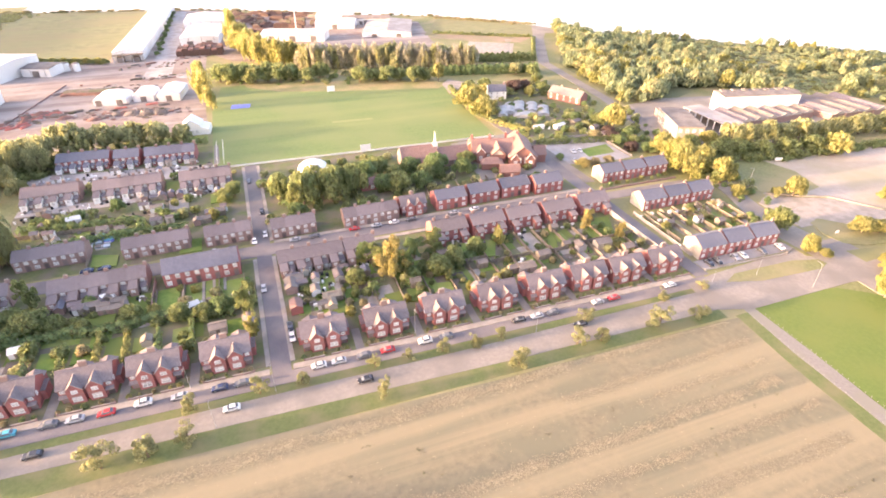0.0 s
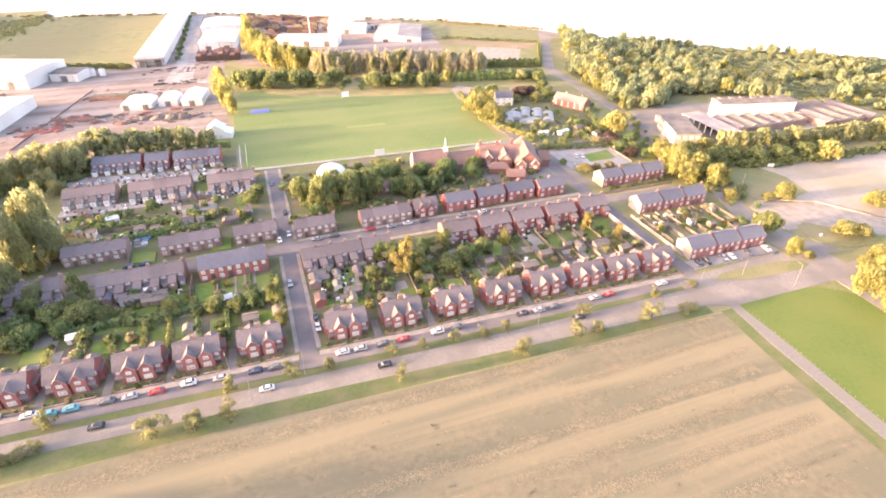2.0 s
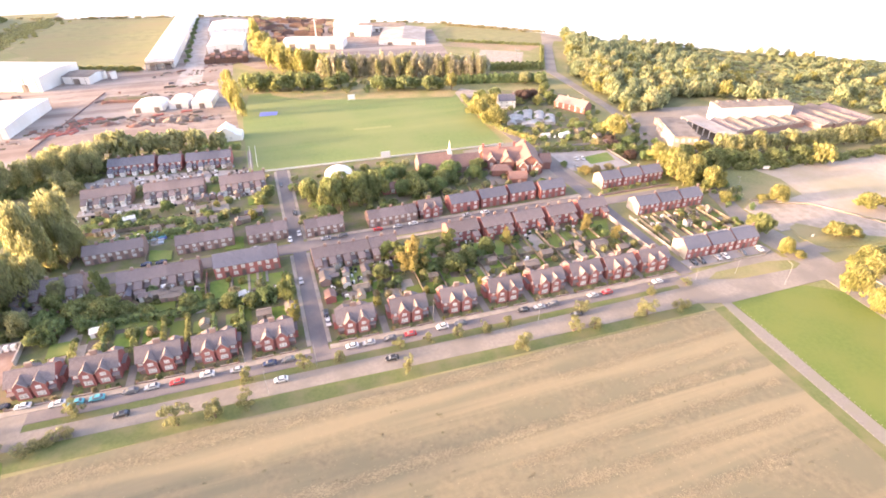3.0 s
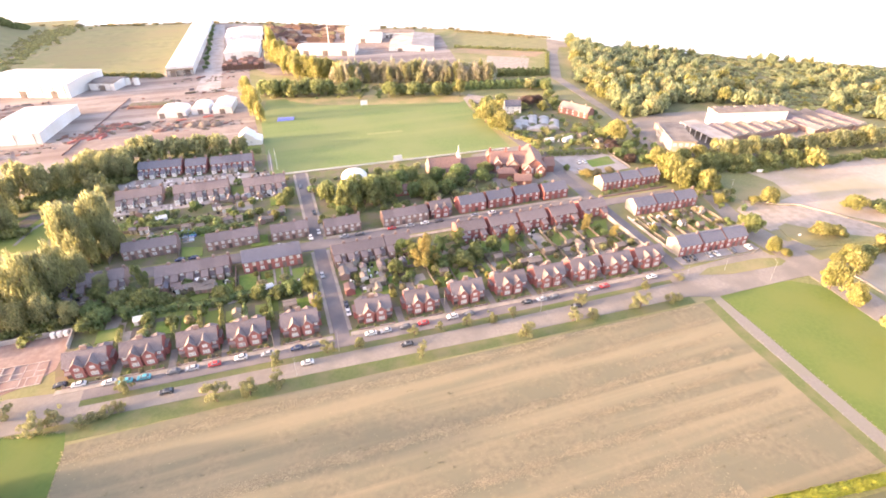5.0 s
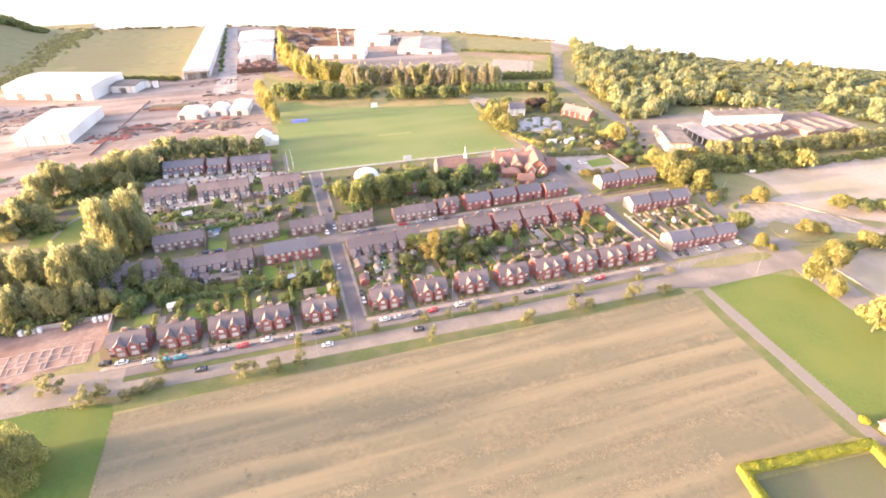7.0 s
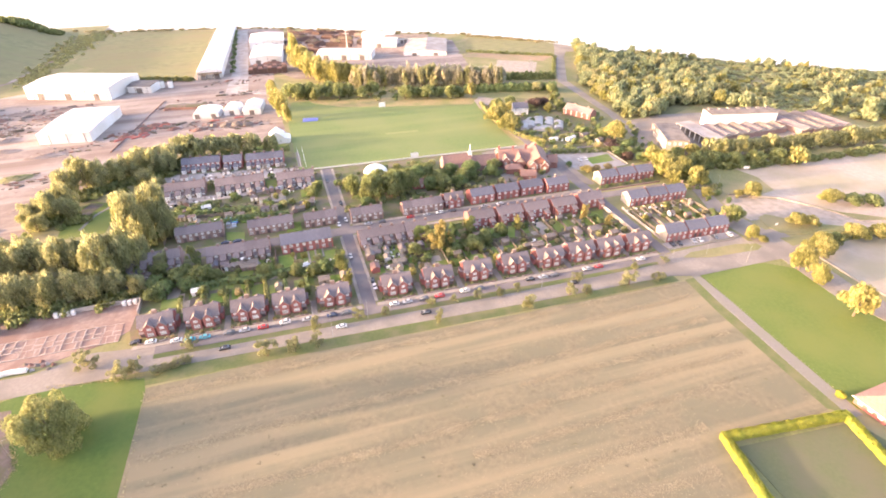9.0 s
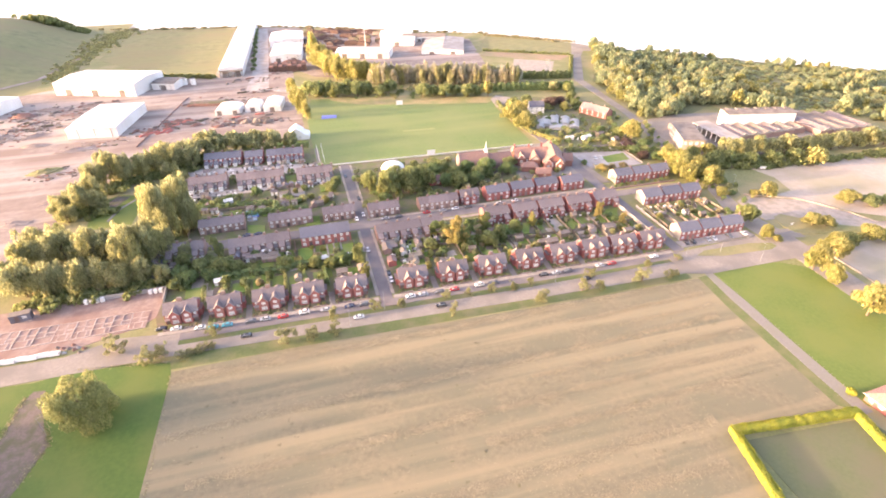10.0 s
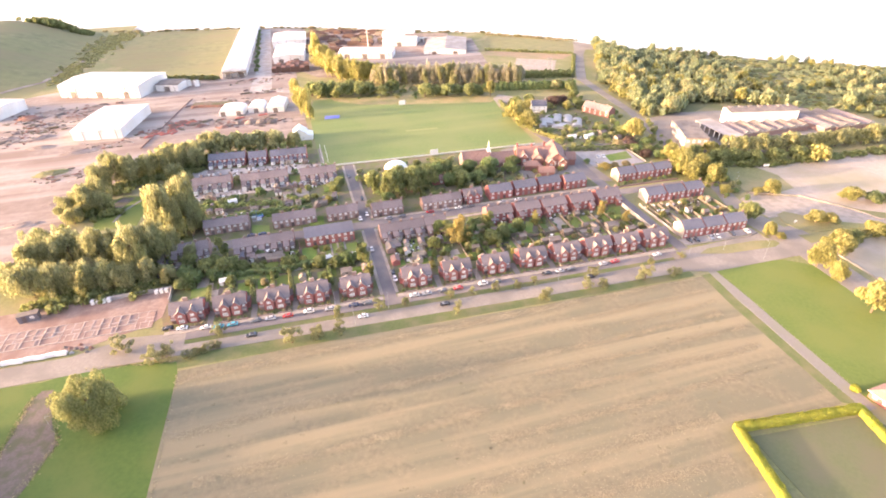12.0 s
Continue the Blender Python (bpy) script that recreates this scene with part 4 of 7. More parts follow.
W = "tall grey-green willow tree with drooping leafy crown"
for x, y, h, r in ((-128, 64, 16, 8), (-118, 59, 17, 8), (-107, 55, 18, 7.2), (-100, 57, 14, 5.5), (-91, 42, 24, 7.5), (-85, 47, 22, 6.5), (-80, 53, 15, 5), (-85, 70, 28, 7), (-77, 76, 27, 7.5), (-80, 65, 20, 5), (-73, 70, 17, 4.5), (-125, 38, 16, 7.5), (-116, 36, 16, 6.5), (-107, 35, 15, 6.2), (-99, 35, 14, 6), (-92, 33, 12, 5), (-86, 35, 13, 5), (-134, 47, 12, 6), (-131, 56, 15, 6), (-117, 134, 19, 7), (-123, 127, 17, 7), (-110, 132, 17, 6), (-103, 137, 15, 6.5), (-125, 104, 15, 6.5), (-117, 103, 12, 5.5), (-131, 103, 11, 6), (-121, 114, 15, 6), (-127, 94, 9, 5), (-96, 141, 15, 7), (-80, 142, 14, 5.5), (-87, 143, 16, 6), (-74, 160, 16, 6.5), (-95, 48, 17, 6), (-102, 54, 15, 6), (-123, 58, 15, 7), (-79, 33, 9, 4), (-73, 47, 8, 3.5)):
    tree(x, y, h, r, "willow", WILLOW, W, "willow belt")
tree(-88.6, -30.3, 16.0, 7.8, "weeping", LONE, "large lone willow tree beside the hay field", "")
# willows mostly out of view, added to cast shade over lawn and field
for x, y, h, r in ((-109, -53, 8, 4.6), (-124, -43, 10, 7), (-135, -50, 12, 8), (-125, -57, 12, 8), (-119, -66, 12, 7), (-141, -37, 9, 6), (-128, -66, 18, 7), (-135, -83, 18, 7), (-130, -101, 18, 7), (-140, -120, 18, 7), (-150, -50, 15, 6), (-165, -40, 14, 6), (-152, -31, 13, 5.5), (-128, -74, 16, 7), (-133, -92, 17, 7), (-152, -62, 16, 8), (-158, -76, 18, 8), (-160, -90, 18, 8), (-152, -108, 18, 8), (-140, -44, 13, 6)):
    tree(x, y, h, r, "willow", LONE, W, "willows beside the dirt track")
# unseen belt further west, added to block the sun from the lawn
rs = random.Random(5)
tree_mass("tree_belt", [(-150 - 13 * (i % 2) + rs.uniform(-3, 3), -27 - i * 4.7 + rs.uniform(-1, 1), rs.uniform(13, 18), rs.uniform(5.5, 7.5), "broad") for i in range(22)], DARKLEAF, "unseen belt of dark broadleaf trees added to shade the lawn", 800)
B = "leafy green broadleaf tree"
for x, y, h, r in ((-95, 152, 14, 9), (-83, 153, 14, 9), (-70, 157, 13, 8), (-60, 160, 12, 7.4), (-49, 162, 11, 7.4), (-39, 160, 11, 6.7), (-29, 158, 9, 5), (-90, 132, 9, 6), (-84, 124, 7, 4), (-89, 117, 7, 4)):
    tree(x, y, h, r, "broad" if x > -75 else "willow", WILLOW, B, "tree belt behind the terraces")
for x, y, h, r, m in ((-19, 212, 22, 5, POPLARGOLD), (-23, 232, 17, 5, POPLARGOLD), (-1, 352, 33, 6, POPLARGOLD), (5, 338, 24, 6, POPLARGOLD), (9, 324, 22, 7, POPLARGOLD), (8, 310, 19, 6, POPLARGOLD), (14, 303, 22, 6.5, POPLARGOLD), (13, 292, 20, 6, POPLARGOLD), (20, 291, 21, 6.5, POPLARGOLD), (26, 285, 20, 6, POPLARGOLD), (33, 284, 17, 5, POPLARGOLD), (-24, 268, 13, 5, POPLARGOLD), (-17, 203, 15, 3.4, POPLARGOLD)):
    tree(x, y, h, r, "willow", m, "tall yellow-green poplar tree", "golden poplars")
rr = random.Random(12)
for i in range(17):
    u = i / 16
    tree(np.interp(u, (0, 0.3, 0.6, 1), (2, 9, 17, 44)) + rr.uniform(-2, 2), np.interp(u, (0, 0.3, 0.6, 1), (345, 322, 297, 282)) + rr.uniform(-2, 2), rr.uniform(17, 22) * (1 - 0.15 * u), rr.uniform(5, 6.5), "willow", POPLARGOLD, "tall yellow-green poplar tree", "golden poplars")
belt = {"tawny": (TAWNY, []), "pale": (WOODPALE, []), "grey": (WILLOW, [])}
for i in range(78):
    x = 38 + i * 1.42 + rr.uniform(-1.0, 1.0)
    y = 281 - 0.335 * (x - 20) + (-2.5, 2.5)[i % 2] + rr.uniform(-1.5, 1.5)
    belt[rr.choice(("tawny", "tawny", "pale", "tawny", "grey"))][1].append((x, y, rr.uniform(13, 18.5), rr.uniform(3.2, 4.6), "willow"))
for m, places in belt.values():
    tree_mass("shelter_belt", places, m, "slim tawny poplars close together in a shelter belt", 1100, 0.085)
for x, y, h, r in ((-12, 258, 11, 7), (-6, 253, 12, 7), (2, 254, 12, 7), (8, 248, 11, 7), (15, 250, 12, 7), (22, 244, 12, 7), (29, 247, 11, 6), (38, 240, 9, 5.6), (46, 247, 10, 6), (67, 228, 10, 6.2), (76, 229, 8, 5), (83, 223, 10, 6.2), (91, 224, 8, 5), (98, 218, 10, 6.2), (105, 220, 8, 5)):
    tree(x, y, h, r, "broad", LEAF, "rounded green tree behind the cricket ground", "trees behind the cricket ground")
tree(112, 213, 12, 4.2, "broad", GOLD, "small golden tree behind the cricket ground", "trees behind the cricket ground")
for x, y, h, r in ((108, 158, 13, 7), (110, 142, 11, 6.5), (114, 150, 10, 5), (161, 106, 13, 6.5), (161, 72, 11, 5), (161, 62, 12, 6), (163, 52, 12, 6), (164, 42, 11, 5), (188, 74, 7, 4.5), (232, 47, 10, 6.2), (157, 56, 12, 6), (156, 49, 10, 5)):
    tree(x, y, h, r, "broad", GOLD, "golden-green broadleaf tree in evening light", "golden trees by the main road")
for x, y, h, r in ((164.5, 50, 8, 4), (163.5, 42, 7, 3.5), (166, 67, 7, 3.5), (177, 62, 6, 4.5), (182, 62, 8, 6), (190, 60, 8, 6), (200, 57, 7, 6), (212, 55, 7, 6), (225, 54, 7, 6), (177, 73, 7, 4)):
    tree(x, y, h, r, "broad", LEAF, "dense green scrub tree", "scrub by the bare field")
tree_mass("hedgerow", [(196 + i * 5.6 + rr.uniform(-1, 1), 68.2 - i * 0.61 + rr.uniform(-1, 1), rr.uniform(8.5, 12), rr.uniform(4.2, 5.8), "broad") for i in range(20)], WILLOW, "pale green trees in a hedgerow before the factory", 900)
for x, y, h, r, m in ((180.3, 24, 8, 4.6, GOLD), (176, 27, 3, 2.5, GOLD), (210, 9, 6.5, 5.2, GOLD), (217, 4, 5, 5, LEAF), (225, 1, 5, 5, LEAF), (178, -3, 6, 4.4, GOLD), (183, -5, 5, 3.6, GOLD), (151, -29, 11, 4.6, GOLD), (151, -37, 8, 3.8, GOLD), (146, -55, 13, 5.4, GOLD), (155, -66, 13, 6, GOLD), (154.5, 8, 8.5, 4.4, LEAF), (152.5, -5, 6, 3.2, GOLD), (154, -9, 3, 2.2, GOLD), (168.5, -24.5, 8, 4.6, GOLD), (165, -20, 5, 3, GOLD), (174, -18, 6, 4.2, GOLD), (180, -19, 5, 3.6, LEAF), (190, -19, 7, 5, GOLD), (200, -22, 7, 5, GOLD), (210, -27, 7, 5, LEAF), (161, 31, 5, 3, GOLD)):
    tree(x, y, h, r, "broad", m, "sunlit golden bush or tree beside the road", "roadside trees")
for x, y, h, r, m in ((30, 26, 12.5, 5.4, AUTUMN), (28, 33, 7, 3.6, LEAF), (32, 30.5, 6, 3.5, DARKLEAF), (46, 35, 7, 3.5, LEAF), (25, 38, 6, 3, DARKLEAF), (49, 26, 6, 3.4, LEAF), (57, 29, 6, 3.4, LEAF), (-66, 35, 6.5, 4.4, LEAF), (-72, 40, 7, 4.4, LEAF), (-59, 33.5, 6.5, 4.8, LEAF), (-53.5, 33, 4.5, 3.4, LEAF), (-73, 33, 6, 4, DARKLEAF), (-74, 27, 5, 3.4, LEAF), (-64, 40, 4.5, 3.2, LEAF), (-36, 30.5, 4.5, 3.2, LEAF), (-15, 26, 5, 3.6, DARKLEAF), (-19, 25.5, 4.5, 3, LEAF), (48, 78, 8, 5, LEAF), (60, 84, 7, 4.6, LEAF), (42, 80, 7, 4.2, DARKLEAF), (10, 72, 5, 3.6, DARKLEAF), (44, 94, 8, 5, LEAF), (56, 92, 7, 4.4, DARKLEAF), (80, 92, 6, 4, LEAF), (43, 23, 6, 4.4, LEAF), (39, 33, 7, 3.6, DARKLEAF), (6, 88, 10, 4.6, LEAF), (13, 78, 14, 5.9, LEAF), (23, 79, 14, 6, LEAF), (31, 80, 13, 5.1, LEAF), (18, 86, 12, 5.5, LEAF), (38, 90, 9, 5, DARKLEAF), (65, 88, 9, 5.5, DARKLEAF), (48, 86, 7, 4, LEAF), (65, 30, 7, 2.4, GOLD), (96, 29, 7.5, 2.6, AUTUMN), (102, 20, 7, 2.0, AUTUMN), (-9, 23, 9, 3, LEAF), (-8, 13, 7.5, 2.1, GOLD), (-13, 94, 4, 3.0, LEAF), (-61, 44, 10, 3.2, LEAF), (35, 28, 7, 2.5, DARKLEAF), (-47, 30, 3.5, 2.4, LEAF), (-63, 29.5, 5, 3.6, DARKLEAF), (-70, 29, 6, 4, DARKLEAF), (-37.5, 33, 3, 2.6, LEAF), (-25, 27, 5, 3, LEAF), (20, 27, 4.5, 3.4, LEAF), (-47.5, 96.5, 5, 2.6, DARKLEAF), (-9.5, 95, 6, 3.2, LEAF), (-12.5, 90, 4.5, 2.6, LEAF), (56, 78, 7, 4, DARKLEAF), (75, 84, 7, 4, DARKLEAF)):
    tree(x, y, h, r, "airy" if m in (AUTUMN, GOLD, DRY) or h > 6.5 and y < 50 else "broad", m, "garden tree among the back gardens", "garden trees")
for x, y, h, r in ((-37, -14, 6.5, 3.1), (-29, -14.4, 6, 2.9), (-22, -13, 5, 2.2), (-22, -5.3, 5, 2.0), (-8, -5.6, 4.5, 2.1), (1, -6, 4, 1.9), (17, -15.5, 6, 1.5), (48, -17, 5.5, 2.6), (64, -16, 5, 2.2), (70, -17, 5, 2.2), (87, -17.2, 6, 3.3), (99, -18, 4, 2.6), (33, -7, 4, 1.7), (41, -8, 4, 1.9), (17, -6.6, 4, 1.7), (25, -6.8, 4, 1.3), (71, -8.6, 4, 2.0), (95, -8.6, 3, 2.0), (108, -9, 3, 1.8), (48, -7.6, 4, 1.6), (-77.3, -10, 5.5, 3.0), (-74, -8.2, 5, 2.6), (-68, -11, 2.6, 2.2), (-65, -10.5, 2.4, 2.0), (-62, -9.6, 2.8, 2.2), (-59.5, -9, 2.6, 1.8), (-88.5, -1.5, 5.6, 3.4), (-60, -2.6, 4.6, 2.3)):
    tree(x, y, h * 0.9, r * 1.15, "young", PALELEAF, "thin young roadside tree with yellowing leaves", "young roadside trees")

for x, y, h, r, m, k in ((146, 178, 7, 5.5, PLUM, "broad"), (153, 181, 6, 4.5, PLUM, "broad"), (138, 172, 5, 4, GOLD, "broad"), (150, 168, 6, 4, GOLD, "broad"), (160, 172, 6, 4, LEAF, "broad"), (128, 178, 7, 5, GOLD, "broad"), (121, 186, 7, 5, LEAF, "broad"), (166, 190, 6, 4, LEAF, "broad"), (132, 190, 6, 5, LEAF, "broad"), (172, 205, 8, 5, LEAF, "broad"), (164, 212, 8, 5, WILLOW, "broad"), (118, 172, 9, 5, GOLD, "broad"), (150, 122, 5, 3, DARKLEAF, "broad"), (158, 114, 6, 4, LEAF, "broad"), (153, 96, 4, 4, PLUM, "broad"), (147, 99, 4, 3, DRY, "broad"), (123.2, 73, 4, 3, AUTUMN, "broad"), (128.7, 72.6, 3.5, 2.6, DRY, "broad"), (135, 72.6, 3.5, 2.6, DRY, "broad"), (118.4, 82.6, 3, 2, DARKLEAF, "broad"), (152, 89, 4.5, 4, DARKLEAF, "broad"), (152.5, 81, 4, 4, PLUM, "broad"), (158, 77, 4.5, 4, DARKLEAF, "broad"), (157.5, 86, 4.5, 3.6, LEAF, "broad"), (162, 95, 5, 4, DARKLEAF, "broad"), (155, 102, 4, 3.4, PLUM, "broad")):
    tree(x, y, h, r, k, m, "small garden tree near the allotments", "allotment trees")

# woodland by the shore, tall at the road and low towards the open ground: one joined mass for each leaf colour
rng = np.random.default_rng(4)
groups = {"gold": (GOLD, []), "green": (WOODGREEN, []), "pale": (WOODPALE, []), "dark": (WOODDARK, [])}
made = 0
while made < 2900:
    x, y = rng.uniform(180, 560), rng.uniform(-70, 335)
    edge = np.interp(x, [s[0] for s in SHORE], [s[1] for s in SHORE]) - 4
    kerb = np.interp(y, (100, 127, 205, 228, 306, 330), (179, 184.5, 197, 205, 248, 258)) + 4
    low = np.interp(x, (185, 204, 216, 240, 255, 303, 340, 640), (131, 129, 134, 147, 140, 104, 70, -70)) + 4
    patch = noise.noise((x * 0.022, y * 0.03, 3.3))
    if x < kerb or not (low < y < edge):
        continue
    depth = min(y - low, x - kerb + 4)
    if x > 300 and rng.uniform() < 0.6 or x > 270 and patch < -0.05:
        h, r, n = rng.uniform(1.2, 3.6 if patch > -0.2 else 2.2), rng.uniform(1.6, 3.4), 75
    elif depth < 40 and rng.uniform() < 0.45:
        h, r, n = rng.uniform(7.5, 11.5), rng.uniform(3.8, 5.6), 290
    else:
        h, r, n = rng.uniform(4.0, 7.5), rng.uniform(2.2, 3.8), 140
    v = leaf_cloud(lobes_for("broad", int(rng.integers(40))), n, 0.165 * (190 / n) ** 0.35, int(rng.integers(9999)))
    v = np.maximum(v, [-9, -9, 0.03]) * [r, r, h] + [x, y, 0]
    warm = noise.noise((x * 0.016, y * 0.02, 9.1)) + (0.12 if depth < 45 else -0.1)
    odds = (0.03, 0.34, 0.13, 0.5) if y > 235 and depth < 60 else (0.30, 0.36, 0.26, 0.08) if warm > 0.05 else (0.05, 0.45, 0.18, 0.32)
    list(groups.values())[rng.choice(4, p=odds)][1].append(v)
    made += 1
for name, (m, vs) in groups.items():
    tagged(new("woodland", cloud_mesh("woodland", np.concatenate(vs), m)), "dense mixed woodland in low golden light", "woodland", kind="stuff")

# scrub between the mound and the pasture and on the crest, one joined mass each
vs = []
for i in range(560):
    k = rng.uniform()
    x, y = np.interp(k, (0, 0.3, 0.6, 1), (-212, -208, -206, -203)), np.interp(k, (0, 0.3, 0.6, 1), (372, 430, 510, 596))
    x, y = x - 3 + rng.normal(0, 4 + 6 * k), y + rng.normal(0, 8)
    r = rng.uniform(0.8, 2.9)
    v = leaf_cloud(lobes_for("broad", int(rng.integers(40))), 60, 0.29, int(rng.integers(9999)))
    vs.append(np.maximum(v, [-9, -9, 0]) * [r, r, r * 0.7] + [x, y, mound(x, y) - 0.4])
tagged(new("scrub", cloud_mesh("scrub", np.concatenate(vs), WILLOW)), "dull scrub along the foot of the mound", "scrub", kind="stuff")
vs = []
for i in range(130):
    x, y = rng.uniform(-304, -238), rng.uniform(578, 606)
    tall = np.interp(x, (-318, -292, -276, -258, -238), (3.0, 6.0, 9.0, 5.5, 2.5))
    r = tall * rng.uniform(0.4, 0.75)
    v = leaf_cloud(lobes_for("broad", int(rng.integers(40))), 100, 0.24, int(rng.integers(9999)))
    vs.append(np.maximum(v, [-9, -9, 0]) * [r, r, tall * rng.uniform(0.75, 1.2)] + [x, y, mound(x, y) - 0.5])
tagged(new("scrub", cloud_mesh("scrub", np.concatenate(vs), LEAF)), "dull green scrub on the crest of the mound", "scrub", kind="stuff")
vs = []
for i in range(170):
    x = rng.uniform(-236, 250)
    y = np.interp(x, (-238, -205, -58, 9, 83, 186, 258), (620, 606, 574, 549, 494, 444, 361)) - abs(rng.normal(2, 3))
    r = rng.uniform(0.8, 2.6)
    v = leaf_cloud(lobes_for("broad", int(rng.integers(40))), 110, 0.22, int(rng.integers(9999)))
    vs.append(np.maximum(v, [-9, -9, 0]) * [r * 1.6, r, r] + [x, y, 0])
tagged(new("scrub", cloud_mesh("scrub", np.concatenate(vs), DRY)), "low tawny scrub along the shore", "scrub", kind="stuff")
for i in range(16):
    tree(-53.6 + (i % 2) * 1.2, 350 + i * 13, 3 + i % 3 * 0.8, 2.2, "broad", DARKLEAF, "green shrub lining the works road", "works road shrubs")
for i in range(13):
    tree(-128 + i * 3.6, 346.5 - i * 1.2, 4 + i % 2, 3.2, "broad", (LEAF, GOLD)[i % 2], "low bush along the pasture edge", "pasture edge bushes")

# straw lying in ragged swaths across the hay field, standing thin elsewhere: one joined mass
# the pale swaths also stand in for sunlit bands between tree shadows
LIT_SWATHS = ((-21.3, 2.2, -70, 104, 1.2), (-29.5, 1.6, 52, 104, 0.6), (-35.5, 1.2, 66, 102, 0.5), (-41.4, 2.0, -69, 100, 1.0), (-48.5, 1.6, 30, 102, 0.6), (-57.0, 2.0, -62, 100, 0.95), (-66.0, 1.8, 10, 88, 0.6), (-76.8, 2.0, -20, 70, 0.9), (-88, 2.2, -60, 68, 0.6), (-99, 2.4, -60, 66, 0.6))


def blades(p, low, tall, wide, seed):
    """Short leaning blades at the places p."""
    rng = np.random.default_rng(seed)
    m = len(p)
    a = rng.uniform(0, 3.14, m)
    w, h = rng.uniform(wide * 0.3, wide, m), rng.uniform(low, tall, m)
    dx, dy, lean = np.cos(a) * w, np.sin(a) * w, rng.normal(0, 0.16, (m, 2))
    x, y = p[:, 0], p[:, 1]
    z = np.full(m, 0.05)
    return np.stack([np.stack([x - dx, y - dy, z], 1), np.stack([x + dx, y + dy, z], 1), np.stack([x + dx * 0.6 + lean[:, 0], y + dy * 0.6 + lean[:, 1], z + h], 1), np.stack([x - dx * 0.7 + lean[:, 0], y - dy * 0.7 + lean[:, 1], z + h * 0.8], 1)], 1).reshape(-1, 3)


rng = np.random.default_rng(31)
flat = []
for y0, spread, x0, x1, dense in LIT_SWATHS:
    k = int((x1 - x0) * spread * 120 * dense)
    x = rng.uniform(x0, x1, k)
    wander = 0.5 * np.sin(x * 0.045 + y0) + 0.25 * np.sin(x * 0.21 + y0 * 2)
    thin = 0.5 + 0.5 * np.sin(x * 0.13 + y0) * np.sin(x * 0.41 + 2 * y0)
    on = rng.uniform(size=k) < 0.15 + 0.85 * thin
    flat.append(np.stack([x, y0 + wander + rng.normal(0, spread * 0.36, k)], 1)[on])
flat.append(np.stack([rng.uniform(15, 70, 5000), rng.uniform(-118, -66, 5000)], 1))
flat.append(np.stack([rng.uniform(-69, 104, 4000), rng.uniform(-139, -20, 4000)], 1))
p = np.concatenate(flat)
p = p[~((p[:, 0] > 64) & (p[:, 1] < -79)) & (p[:, 1] < -18.4 - 0.034 * p[:, 0])]
m = len(p)
L, w, a = rng.uniform(0.07, 0.32, m), rng.uniform(0.03, 0.10, m), rng.normal(0, 0.9, m)
ux, uy = np.cos(a), np.sin(a)
z = rng.uniform(0.066, 0.09, m)
v = np.stack([np.stack([p[:, 0] + sa * L * ux - sb * w * uy, p[:, 1] + sa * L * uy + sb * w * ux, z + t], 1) for sa, sb, t in ((-1, 0, 0), (-0.2, -1, 0.01), (1, 0.2, 0), (0.3, 1, 0.015))], 1).reshape(-1, 3)
STRAW = shade("straw", (0.225, 0.187, 0.117), (0.345, 0.284, 0.175), (0.255, 0.212, 0.134), fine=0.7, broad=0.15, bump=0.5, island=0.3)
tagged(new("straw_swaths", cloud_mesh("straw_swaths", v, STRAW)), "ragged pale straw swaths across the cut field, sunlit bands put into their colour", "straw", kind="stuff")

# rough grass along the field, the track and the path: one joined mass
spots = []
for (x0, y0), (x1, y1), spread, k in (((-70.4, -17.5), (-70.8, -100), 0.25, 300), ((-108.5, -15), (-110.4, -37), 0.5, 420), ((-110, -37), (-120, -60), 0.6, 420), ((-102.2, -20), (-97, -35), 0.5, 300), ((-97, -35), (-106, -60), 0.6, 420), ((-72, -11.8), (-98, -7.4), 0.3, 300)):
    u = rng.uniform(0, 1, k)
    spots.append(np.stack([x0 + (x1 - x0) * u, y0 + (y1 - y0) * u], 1) + rng.normal(0, spread, (k, 2)))
tagged(new("rough_grass", cloud_mesh("rough_grass", blades(np.concatenate(spots), 0.05, 0.2, 0.25, 2), DRY)), "tufts of rough dry grass along field and track edges", "grass", kind="stuff")

# dark weeds scattered over the hay field: one joined mass
spots = []
for i in range(210):
    c = (rng.uniform(-66, 100), rng.uniform(-125, -26))
    if not (c[0] > 62 and c[1] < -77):
        k = int(rng.integers(5, 16))
        spots.append(np.array(c) + rng.normal(0, 1, (k, 2)) * [rng.uniform(0.15, 0.8), rng.uniform(0.1, 0.3)])
tagged(new("field_weeds", cloud_mesh("field_weeds", blades(np.concatenate(spots), 0.05, 0.16, 0.24, 3), shade("dry_weeds", (0.13, 0.115, 0.07), (0.175, 0.15, 0.095), (0.14, 0.13, 0.07), fine=1.0, broad=0.2, bump=0.0))), "small dark weed clumps scattered over the cut field", "weeds", kind="stuff")

